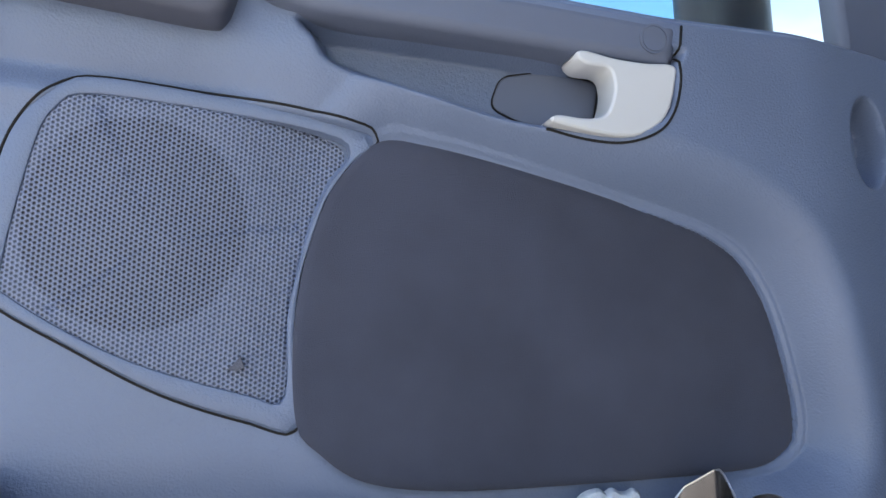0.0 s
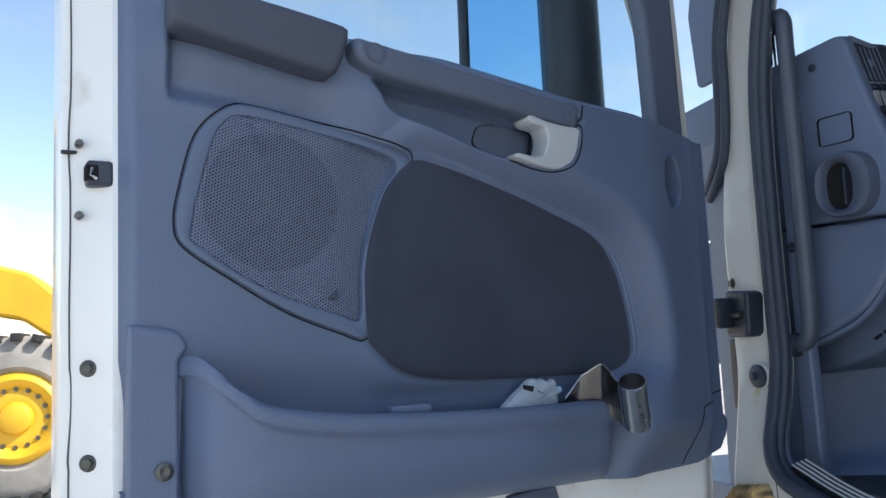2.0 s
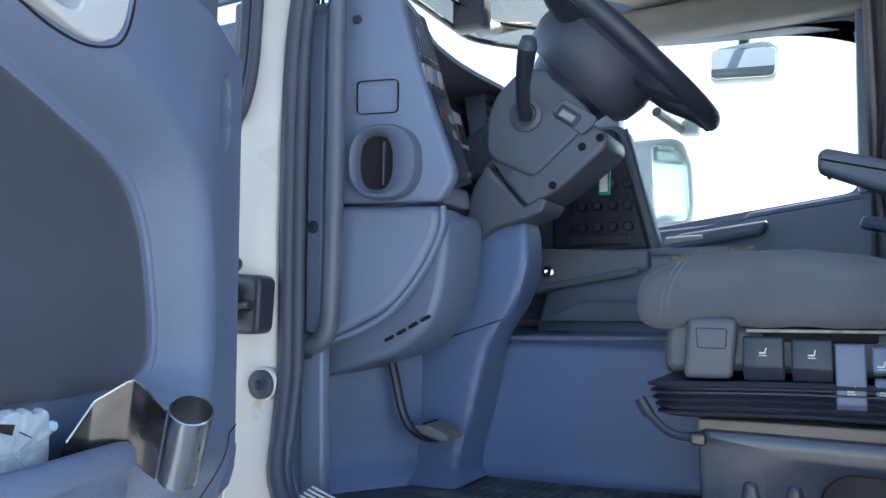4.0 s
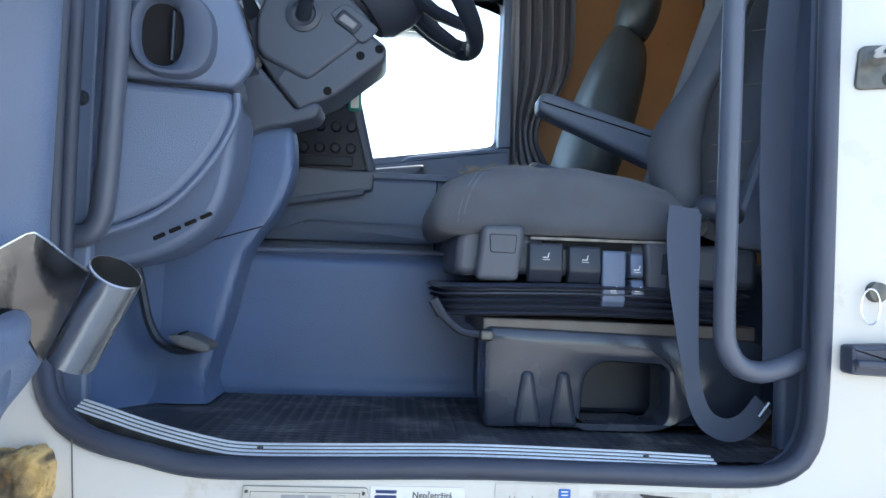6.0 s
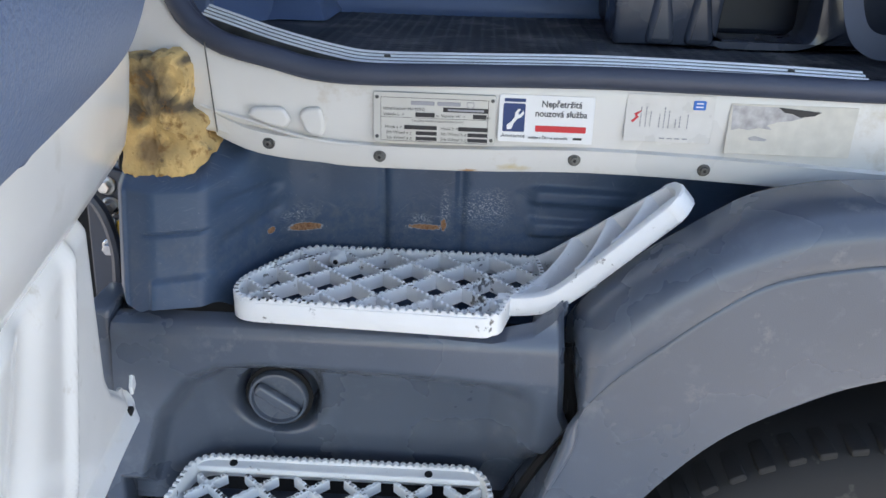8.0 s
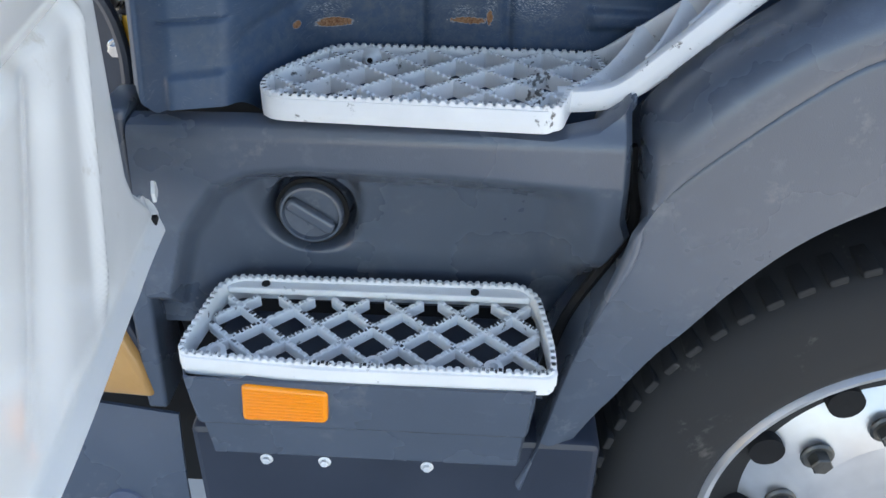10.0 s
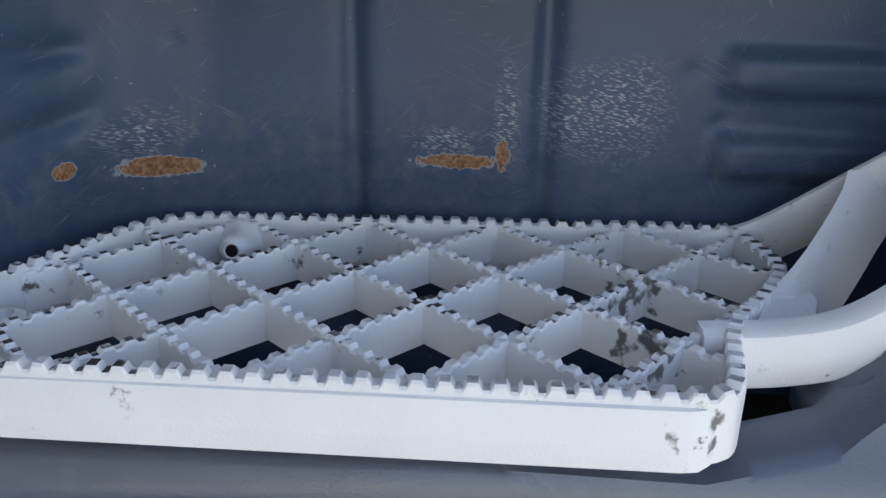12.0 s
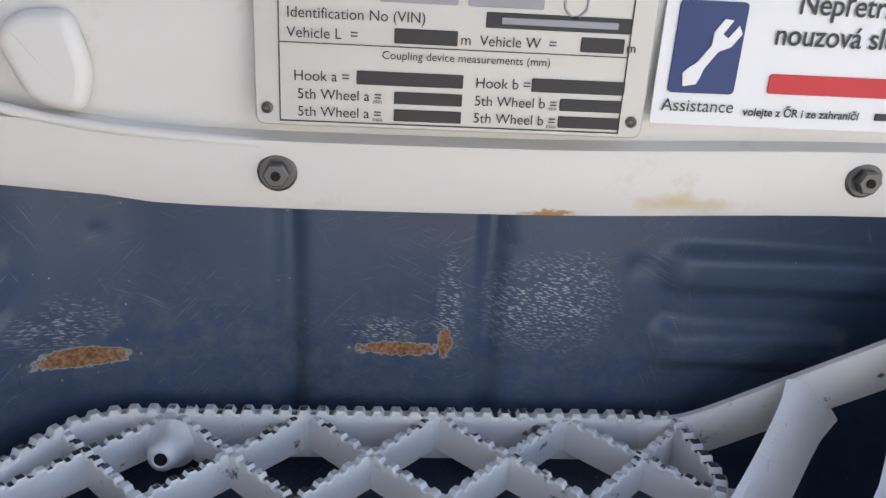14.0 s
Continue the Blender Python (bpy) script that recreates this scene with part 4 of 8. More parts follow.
def clip_line(a, d, outline):
    """Where the line a + s d lies inside an outline: its longest stretch."""
    p = np.array(outline, float)
    hits = []
    for q, r in zip(p, np.roll(p, -1, 0)):
        e = r - q
        det = d[0] * -e[1] + d[1] * e[0]
        if abs(det) < 1e-12:
            continue
        w = q - a
        s = (w[0] * -e[1] + w[1] * e[0]) / det
        u = (d[0] * w[1] - d[1] * w[0]) / det
        if 0 <= u < 1:
            hits.append(s)
    hits.sort()
    return [(hits[i], hits[i + 1]) for i in range(0, len(hits) - 1, 2)]


def grating(st, outline, z, depth, spacing, offset, cy, thick, rise, pitch, tall):
    for sgn in (1, -1):
        d = np.array((1.0, sgn * rise)) / math.hypot(1, rise)
        for k in range(-14, 16):
            a = np.array((offset + k * spacing, cy))
            for s0, s1 in clip_line(a, d, outline):
                if s1 - s0 < 0.02:
                    continue
                bm = bmesh.new()
                tooth_rim([a + d * s0, a + d * s1], z - 0.002 - (0.0006 if sgn > 0 else 0), depth, thick * (1 if sgn > 0 else 0.96), pitch, tall, bm, False)
                worn_top(part("grating_bar", bm, "step", st, sharp=25), "step_worn", 0.9)


def upper_step():
    st = thing("upper_step", "white painted cast step with toothed diamond grating, chipped paint", "step")
    z = 0.902
    out = rounded([(0.0855, -0.082), (0.083, -0.05), (0.096, -0.02), (0.143, 0.068), (0.456, 0.068), (0.464, 0.012), (0.446, -0.02), (0.42, -0.05), (0.405, -0.11), (0.102, -0.0985)],
                  [0.02, 0.03, 0.04, 0.03, 0.006, 0.012, 0.03, 0.03, 0.014, 0.02], 6)
    worn_top(part("rim", tooth_rim(resample(out, 160), z, 0.026, 0.007, 0.0098, 0.0028, bmesh.new()), "step", st, sharp=25), "step_worn", 0.9)
    grating(st, inset(out, 0.002), z, 0.0185, 0.0695, 0.256, 0.001, 0.005, 0.98, 0.009, 0.0019)
    # deep front apron
    front = resample([(0.404, -0.085), (0.401, -0.106), (0.391, -0.114), (0.112, -0.1025), (0.097, -0.0985), (0.087, -0.088), (0.0815, -0.066), (0.083, -0.05)], 60, False)
    loops = []
    for x, y in front:
        loops.append([(x, y + 0.004, z - 0.002), (x, y - 0.001, z - 0.003), (x, y - 0.004, z - 0.016), (x, y - 0.0045, z - 0.018), (x, y - 0.003, z - 0.027), (x, y + 0.006, z - 0.03), (x, y + 0.01, z - 0.02)])
    part("apron", loft(loops, closed=False), "step", st)
    # slanting arm to the rear: two deep rails joined by a floor and diagonal webs
    def rail(path, w, h):
        p = spline(path, 40, False)
        loops = []
        for k, q in enumerate(p):
            dd = p[min(k + 1, 39)] - p[max(k - 1, 0)]
            dd /= np.linalg.norm(dd)
            nrm = np.array((-dd[2], 0, dd[0]))
            nrm /= np.linalg.norm(nrm)
            c = np.array((0, 1, 0)) * w / 2
            loops.append([q - c * 0.8 - nrm * h, q - c - nrm * h * 0.9, q - c * 1.05 - nrm * h * 0.5, q - c * 0.75 - nrm * 0.002, q - c * 0.4, q + c * 0.6, q + c - nrm * 0.003, q + c - nrm * (h - 0.004), q + c * 0.7 - nrm * h])
        return loft(loops)
    part("front_rail", rail([(0.405, -0.058, 0.904), (0.44, -0.056, 0.905), (0.468, -0.056, 0.913), (0.5, -0.056, 0.94), (0.55, -0.055, 0.987), (0.602, -0.05, 1.036)], 0.018, 0.025), "step", st)
    part("rear_rail", rail([(0.436, 0.067, 0.901), (0.462, 0.062, 0.908), (0.5, 0.044, 0.941), (0.55, 0.018, 0.988), (0.6, -0.009, 1.036)], 0.007, 0.026), "step", st)
    fa = spline([(0.45, -0.049, 0.9), (0.468, -0.048, 0.909), (0.5, -0.048, 0.936), (0.55, -0.047, 0.984), (0.6, -0.044, 1.03)], 30, False)
    fb = spline([(0.45, 0.062, 0.9), (0.468, 0.057, 0.91), (0.5, 0.041, 0.938), (0.55, 0.015, 0.985), (0.598, -0.012, 1.031)], 30, False)
    ends = [(np.array((0.597, -0.061, 1.0285)), 0.0035), (np.array((0.603, -0.056, 1.036)), 0.0055), (np.array((0.609, -0.044, 1.0405)), 0.006), (np.array((0.611, -0.028, 1.0415)), 0.006), (np.array((0.607, -0.012, 1.0395)), 0.0055), (np.array((0.6, -0.006, 1.0345)), 0.0035)]
    up, al = np.array((-0.66, 0, 0.75)), np.array((0.75, 0, 0.66))
    part("end_bar", loft([[q - al * e, q - al * (e - 0.002) + up * 0.002, q + al * (e - 0.002) + up * 0.002, q + al * e, q + al * e - up * 0.022, q - al * e - up * 0.022] for q, e in ends]), "step", st)
    # inner ledge of the front rail, rounded into a web at its foot
    dn = np.array((0.012, 0, -0.016))
    led = [fa[k] + dn * 0.9 + np.array((0, 0.004 + 0.034 * math.exp(-(k / 3.2) ** 2) , 0)) for k in range(30)]
    part("ledge", loft([fa + dn * 1.0, np.array(led) + dn * 0.4, np.array(led) + dn * 0.7, fa + dn * 1.3], closed=False), "step", st)
    # diagonal webs from the front rail up to the rear rail
    for i0, i1, th in ((0, 10, 0.0042), (9, 18, 0.0032), (17, 26, 0.003)):
        p, q = fa[i0] + (0, 0.03 if i0 == 0 else 0, 0), fb[i1]
        wd = np.array((th, 0.0, 0.0))
        rows = []
        for f in np.linspace(0, 1, 9):
            e = p + (q - p) * f + np.array((0, 0, 0.003 - 0.006 * math.sin(math.pi * f)))
            fl = 1 + 1.2 * (2 * f - 1) ** 6
            rows.append([e - wd * fl * 0.6, e + wd * fl * 0.6, e + wd * fl + dn * 0.4, e + wd * fl + dn * 1.5, e - wd * fl + dn * 1.5, e - wd * fl + dn * 0.4])
        part("web", loft(rows), "step", st)
    # the bar from the grating's end to the foot of the arm
    part("foot_plate", loft([[(0.43, -0.05, 0.9), (0.455, -0.049, 0.902), (0.468, -0.02, 0.9), (0.472, 0.012, 0.898), (0.46, 0.012, 0.899), (0.447, -0.018, 0.9)], [(0.43, -0.05, 0.874), (0.46, -0.049, 0.876), (0.474, -0.02, 0.876), (0.478, 0.014, 0.876), (0.458, 0.01, 0.876), (0.445, -0.02, 0.876)]]), "step", st)
    # fixing boss half sunk in the crossing, its hole facing out
    lie = pose(0.1875, 0.046, 0.8925, 78, 0, -2)
    bm = lathe([(0.0135, -0.009), (0.0102, -0.005), (0.0088, 0.0), (0.0084, 0.004), (0.0074, 0.0076), (0.0058, 0.0098), (0.0042, 0.0109), (0.0034, 0.0104), (0.0032, 0.004), (0.0, 0.004)], 32, "z")
    bmesh.ops.transform(bm, matrix=lie, verts=bm.verts)
    part("boss", bm, "step", st)
    bm = lathe([(0.0, 0.0045), (0.0033, 0.0045), (0.0033, 0.0105)], 18, "z")
    bmesh.ops.transform(bm, matrix=lie, verts=bm.verts)
    part("boss_hole", bm, "hole", st)
    part("boss", lathe([(0.011, 0.868), (0.0105, 0.893), (0.006, 0.895), (0.0055, 0.886), (0.0, 0.886)], 18, "z", (0.108, -0.045, 0)), "step", st)


upper_step()


def lower_step():
    lean = Matrix(((1, 0, 0, 0), (0, 1, 0, 0), (0, 0.15, 1, 0.022), (0, 0, 0, 1)))
    st = thing("lower_step", "white painted cast lower step with toothed diamond grating", "step")
    z = 0.612
    out = rounded([(-0.021, -0.176), (-0.021, -0.155), (-0.002, -0.06), (0.018, -0.045), (0.385, -0.04), (0.405, -0.06), (0.419, -0.14), (0.42, -0.184), (0.15, -0.186)],
                  [0.012, 0.03, 0.02, 0.02, 0.02, 0.03, 0.02, 0.012, 0.1], 6)
    worn_top(part("rim", tooth_rim(resample(out, 170), z, 0.03, 0.007, 0.0098, 0.0028, bmesh.new()), "step", st, sharp=25), "step_worn", 0.9)
    grating(st, inset(rounded([(-0.015, -0.175), (-0.013, -0.155), (0.006, -0.06), (0.398, -0.056), (0.411, -0.14), (0.413, -0.178)], 0.01), 0.001), z - 0.012, 0.014, 0.0695, 0.026, -0.135, 0.0066, 0.82, 0.011, 0.0012)
    # broad back ledge with two fixing holes
    back = rounded([(0.004, -0.062), (0.012, -0.047), (0.385, -0.042), (0.398, -0.06)], 0.006)
    part("back_ledge", prism(back, z - 0.012, z - 0.003, "z", 0.002), "step", st)
    for x in (0.055, 0.325):
        part("fixing_hole", lathe([(0.0, z - 0.0015), (0.0055, z - 0.0015), (0.0055, z - 0.0035), (0.0, z - 0.0036)], 14, "z", (x, -0.053, 0)), "hole", st)
    for x, y in ((0.017, -0.16), (0.208, -0.168), (0.35, -0.166)):
        part("lug", lathe([(0.012, z - 0.034), (0.012, z - 0.012), (0.006, z - 0.011), (0.0055, z - 0.02), (0.0, z - 0.02)], 16, "z", (x, y, 0)), "step", st)
    front = resample([(0.421, -0.145), (0.424, -0.184), (0.415, -0.19), (0.15, -0.192), (-0.015, -0.182), (-0.024, -0.174), (-0.024, -0.155)], 70, False)
    loops = [[(x, y + 0.004, z - 0.001), (x, y, z - 0.003), (x, y - 0.001, z - 0.018), (x, y + 0.004, z - 0.022), (x, y + 0.01, z - 0.014)] for x, y in front]
    part("apron", loft(loops, closed=False), "step", st)
    part("tray", prism(inset(out, 0.01), z - 0.05, z - 0.045, "z", 0.001), "black", st, "dark tray under the grating")
    for ob in st.children:
        ob.data.transform(lean)


lower_step()


# ---- grey plastic step panel, filler cap, housing, indicator ----
def step_panel():
    pn = thing("side_skirt", "grey moulded plastic panel behind the steps with a round cap recess", "panel")

    hollow = rounded([(0.036, 0.784), (0.182, 0.784), (0.186, 0.722), (0.163, 0.662), (0.1, 0.654), (0.053, 0.692)], [0.03, 0.03, 0.04, 0.04, 0.04, 0.05], 6)

    def shape(u, t):
        z = 0.565 + t * (0.885 - 0.565)
        edge = np.interp(z, [0.565, 0.65, 0.72, 0.745, 0.905], [0.436, 0.472, 0.504, 0.494, 0.482])
        left = np.interp(z, [0.565, 0.9], [-0.085, -0.062])
        x = left + u * (edge - left)
        top = np.interp(x, [-0.06, 0.05, 0.3, 0.4, 0.45, 0.47, 0.485], [0.868, 0.87, 0.87, 0.866, 0.876, 0.89, 0.908])
        z = 0.565 + t * (top - 0.565)
        y = -0.108 + 0 * x
        # dished middle below the upper lip: it falls back towards its foot
        arc = np.interp(x, [-0.05, -0.02, 0.02, 0.06, 0.12, 0.3, 0.5], [0.64, 0.74, 0.795, 0.815, 0.822, 0.818, 0.806])
        dish = sm(0.0, 0.05, arc - z)
        y = y + 0.045 * dish + 0.26 * np.clip(arc - z, 0, 0.22) * sm(-0.06, 0.03, x)
        y = y - 0.045 * sm(0.40, 0.47, x) * dish * sm(0.62, 0.7, z)
        y = y + 0.016 * sm(0.85, 0.89, z)
        # round recess for the cap with a flared lip
        r = np.hypot(x - 0.115, (z - 0.714))
        y = y + 0.04 * sm(0.06, 0.046, r)
        # wide flared hollow round it, flat-topped and drawn in below
        y = y + 0.024 * sm(0.006, -0.022, sdf(x, z, hollow)) * sm(0.044, 0.05, r)
        y = y + 0.012 * sm(0.985, 1.0, u) + 0.02 * sm(0.985, 1.0, t)
        return x, y, z
    bm = field(np.linspace(0, 1, 210), np.linspace(0, 1, 130), shape, (0, 0.005, 0))
    part("moulding", bm, "shell", pn, sharp=50)
    part("rear_horn", prism(rounded([(0.45, 0.862), (0.474, 0.868), (0.491, 0.892), (0.49, 0.906), (0.468, 0.89), (0.45, 0.874)], [0.004, 0.012, 0.006, 0.006, 0.02, 0.004]), -0.076, -0.045, "y", 0.006, 3), "shell", pn)
    part("edge_clip", box(0.478, -0.085, 0.842, 0.488, -0.07, 0.856, 0.002), "black", pn, "black plastic clip in the gap")
    cap = thing("filler_cap", "grey round plastic filler cap with a diagonal grip", "cap")
    c = (0.115, -0.012, 0.714)
    part("rim", lathe([(0.0, -0.0), (0.041, 0.0), (0.0415, -0.012), (0.039, -0.0165), (0.036, -0.017), (0.034, -0.012), (0.0, -0.011)], 48, "y", c), "shell", cap)
    bm = bmesh.new()
    g = rounded([(-0.034, -0.009), (0.034, -0.009), (0.034, 0.009), (-0.034, 0.009)], 0.008)
    a = radians(-34)
    g = [(c[0] + x * math.cos(a) - z * math.sin(a), c[2] + x * math.sin(a) + z * math.cos(a)) for x, z in g]
    prism(g, c[1] - 0.009, c[1] - 0.024, "y", 0.005, 3, bm)
    part("grip", bm, "shell", cap)
    part("shadow_gap", lathe([(0.0405, -0.002), (0.0465, -0.002), (0.0465, -0.006), (0.0405, -0.006)], 40, "y", c), "hole", cap)
    hs = thing("step_housing", "grey plastic housing below the lower step", "panel")

    def shape2(u, t):
        z = 0.41 + t * 0.172
        x = -0.035 + u * 0.447 + 0.012 * (1 - t) * (1 - 2 * u)
        y = -0.176 - 0.018 * sm(0.0, 1.0, t) + 0.07 * sm(0.05, 0.0, u) + 0.05 * sm(0.97, 1.0, u)
        y = y + 0.014 * sm(0.505, 0.495, z - 0.028 * 0 + 0.03 * u * 0) * sm(0.0, 0.06, u) + 0.05 * sm(0.43, 0.41, z)
        return x, y, z
    bm = field(np.linspace(0, 1, 90), np.linspace(0, 1, 60), shape2, (0, 0.005, 0))
    part("moulding", bm, "shell", hs, sharp=50)
    part("under_tray", box(-0.05, -0.13, 0.2, 0.5, -0.03, 0.44, 0.01), "black", hs)
    for x in (0.05, 0.13, 0.27):
        part("under_bolt", bolt_mesh(bmesh.new(), x, -0.13, 0.385, 0.006), "alu", hs)
    ind = thing("side_indicator", "orange rectangular side indicator lamp on grey housing", "lamp")
    q = rounded([(0.05, 0.521), (0.154, 0.522), (0.157, 0.572), (0.054, 0.579)], 0.008)
    part("lens", prism(q, -0.18, -0.1985, "y", 0.006, 4), "amber", ind)
    part("bezel", ring(resample(inset(q, -0.004), 40), resample(inset(q, 0.001), 40), -0.175, -0.192, "y", 0.002), "shell", ind)
    for k in range(9):
        z = 0.529 + 0.005 * k
        part("lens_rib", tube([(0.058, -0.1985, z), (0.149, -0.1985, z - 0.002)], 0.0012, 5), "amber", ind)


step_panel()


# ---- wheel arch, wheel, front corner ----
def fender():
    fd = thing("wheel_arch", "grey plastic wheel arch with scuffs over the front wheel", "wheel arch")
    edge = [(0.415, 0.3), (0.455, 0.42), (0.498, 0.5), (0.561, 0.6), (0.669, 0.735), (0.76, 0.8), (0.86, 0.845), (1.0, 0.865), (1.2, 0.84), (1.4, 0.74), (1.55, 0.55), (1.6, 0.3)]
    front = [(0.40, 0.35), (0.43, 0.50), (0.452, 0.60), (0.488, 0.73), (0.5, 0.775), (0.543, 0.83), (0.588, 0.874), (0.645, 0.925), (0.702, 0.966), (0.772, 0.986), (0.85, 0.996), (1.05, 1.0), (1.3, 0.95), (1.62, 0.6)]
    outer = [(0.385, 0.37), (0.414, 0.44), (0.447, 0.595), (0.512, 0.73), (0.505, 0.8), (0.498, 0.872), (0.512, 0.902), (0.56, 0.952), (0.622, 1.0), (0.686, 1.042), (0.74, 1.058), (0.81, 1.066), (1.1, 1.07), (1.66, 0.98)]
    n = 90
    e, f, o = spline(edge, n, False), spline(front, n, False), spline(outer, n, False)
    loops = [[(x, 0.2, z) for x, z in e], [(x, -0.105, z) for x, z in e], [(x, -0.117, z) for x, z in e * 0.98 + f * 0.02], [(x, -0.12, z) for x, z in e * 0.94 + f * 0.06],
             [(x, -0.128, z) for x, z in e * 0.5 + f * 0.5], [(x, -0.127, z) for x, z in e * 0.06 + f * 0.94], [(x, -0.126, z) for x, z in e * 0.012 + f * 0.988], [(x, -0.127, z) for x, z in f * 0.985 + o * 0.015], [(x, -0.131, z) for x, z in f * 0.94 + o * 0.06],
             [(x, -0.136, z) for x, z in f * 0.75 + o * 0.25], [(x, -0.134, z) for x, z in f * 0.45 + o * 0.55], [(x, -0.122, z) for x, z in f * 0.22 + o * 0.78], [(x, -0.1, z) for x, z in f * 0.08 + o * 0.92],
             [(x, -0.075, z) for x, z in f * 0.02 + o * 0.98], [(x, -0.045, z) for x, z in o], [(x, 0.0, z - 0.03) for x, z in o]]
    # lower flare and upper cover meet in a narrow pressed line
    cols = [np.vstack([[loops[0][k]], spline([lp[k] for lp in loops[1:7]], 30, False), [(f[k][0], -0.1245, f[k][1])], spline([lp[k] for lp in loops[7:-1]], 40, False), [loops[-1][k]]]) for k in range(n)]
    part("cover", loft(cols, closed=False), "shell", fd, sharp=40)
    # near-black bar laid along the panel gap to darken it
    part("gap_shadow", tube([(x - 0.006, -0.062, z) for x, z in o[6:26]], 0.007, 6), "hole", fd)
    c = (0.97, 0.0, 0.245)
    prof = [(0.30, 0.2), (0.42, 0.19), (0.45, 0.16), (0.463, 0.12), (0.465, 0.03), (0.462, -0.02), (0.452, -0.045), (0.43, -0.062), (0.405, -0.07), (0.37, -0.074), (0.335, -0.07), (0.31, -0.06), (0.297, -0.05), (0.29, 0.0)]
    w = part("wheel", lathe(prof, 96, "y", c), "tyre", fd, "worn black tyre on a silver rim")
    for k in range(72):
        a = 2 * math.pi * k / 72
        bm = box(-0.012, -0.03, 0.0, 0.012, 0.03, 0.012, 0.003)
        bmesh.ops.transform(bm, matrix=Matrix.Translation(c) @ Matrix.Rotation(a, 4, "Y") @ Matrix.Translation((0, -0.02, 0.452)), verts=bm.verts)
        part("tread_block", bm, "tyre", w)
    part("rim", lathe([(0.285, 0.02), (0.296, -0.03), (0.298, -0.05), (0.292, -0.058), (0.283, -0.054), (0.276, -0.03), (0.262, 0.0), (0.24, 0.012), (0.2, -0.01), (0.16, -0.03), (0.13, -0.034), (0.125, -0.02), (0.0, -0.015)], 96, "y", c), "rim", w)
    for k in range(10):
        a = 2 * math.pi * (k + 0.35) / 10
        part("vent_hole", lathe([(0.0, 0.0), (0.026, 0.0), (0.026, -0.022), (0.0, -0.024)], 18, "y", (c[0] + 0.218 * math.cos(a), 0.003, c[2] + 0.218 * math.sin(a))), "hole", w)
        b = 2 * math.pi * k / 10
        part("wheel_nut", bolt_mesh(bmesh.new(), c[0] + 0.165 * math.cos(b), -0.03, c[2] + 0.165 * math.sin(b), 0.016, depth=0.025), "bolt", w)
    bp = thing("front_bumper", "grey plastic bumper corner", "bumper")

    def shape(u, t):
        x = -0.42 + 0.345 * u
        z = 0.1 + 0.33 * t + 0.05 * (1 - u) * t
        return x, -0.1 - 0.02 * np.sin(np.pi * t) + 0.08 * sm(0.3, 0.0, u), z
    bm = field(np.linspace(0, 1, 40), np.linspace(0, 1, 30), shape, (0, 0.005, 0))
    part("corner", bm, "shell", bp)
    part("round_recess", lathe([(0.0, -0.122), (0.026, -0.124), (0.028, -0.116), (0.0, -0.115)], 24, "y", (-0.17, 0, 0.27)), "trim_dark", bp)
    hl = thing("corner_lamp", "amber glass corner lamp above the bumper", "lamp")
    q = rounded([(-0.23, 0.47), (-0.1, 0.462), (-0.108, 0.52), (-0.135, 0.61), (-0.16, 0.7), (-0.26, 0.7)], 0.01)
    part("lens", prism(q, -0.04, -0.108, "y", 0.012, 4), mat("amber_clear_lens", (0.55, 0.3, 0.1), 0.15, vary=0.1, scale=14, grain=90, bump=0.4, coat=0.6), hl)
    part("housing", prism(inset(q, -0.008), 0.02, -0.095, "y", 0.004), "black", hl)
    sb = bpy.data.objects["side_skirt"]
    part("front_side_panel", prism(rounded([(-0.115, 0.44), (-0.088, 0.44), (-0.066, 0.878), (-0.1, 0.878)], 0.006), -0.02, -0.1, "y", 0.006, 3), "shell", sb)


fender()


def hinge_parts():
    """Small metalwork seen in the gap beside the open door."""
    h = thing("chassis_bracket", "dark metal bracket with bolts and yellow tag behind the wing", "bracket")
    part("plate", prism(rounded([(-0.16, 0.8), (-0.09, 0.82), (-0.085, 1.0), (-0.15, 1.02)], 0.01), 0.06, 0.05, "y", 0.003), "black", h)
    for x, z in ((-0.12, 0.985), (-0.118, 0.955), (-0.115, 0.925), (-0.125, 0.895)):
        part("bolt", bolt_mesh(bmesh.new(), x, 0.05, z, 0.009, depth=0.014), "steel", h)
    part("pipe", tube(spline([(-0.19, 0.04, 1.0), (-0.13, 0.03, 0.97), (-0.11, 0.03, 0.9), (-0.12, 0.03, 0.8)], 24, False), 0.008, 8), "black", h)
    part("tag", box(-0.108, 0.04, 0.90, -0.096, 0.036, 0.94, 0.002), "yellow", h)
    # added near-black sheet, standing in for the dark of the open bay
    bk = thing("wheel_bay_backing", "near-black backing panel added behind the wheel and steps", "wall", kind="structure")
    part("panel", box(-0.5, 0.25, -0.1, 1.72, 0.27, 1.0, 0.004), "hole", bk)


hinge_parts()

# ---- the open door ----
HX, HY, DU = -0.03, -0.03, (0.217, -0.976)
DL = math.hypot(*DU)
DOOR = Matrix(((DU[0] / DL, -DU[1] / DL, 0, HX), (DU[1] / DL, DU[0] / DL, 0, HY), (0, 0, 1, 0), (0, 0, 0, 1)))
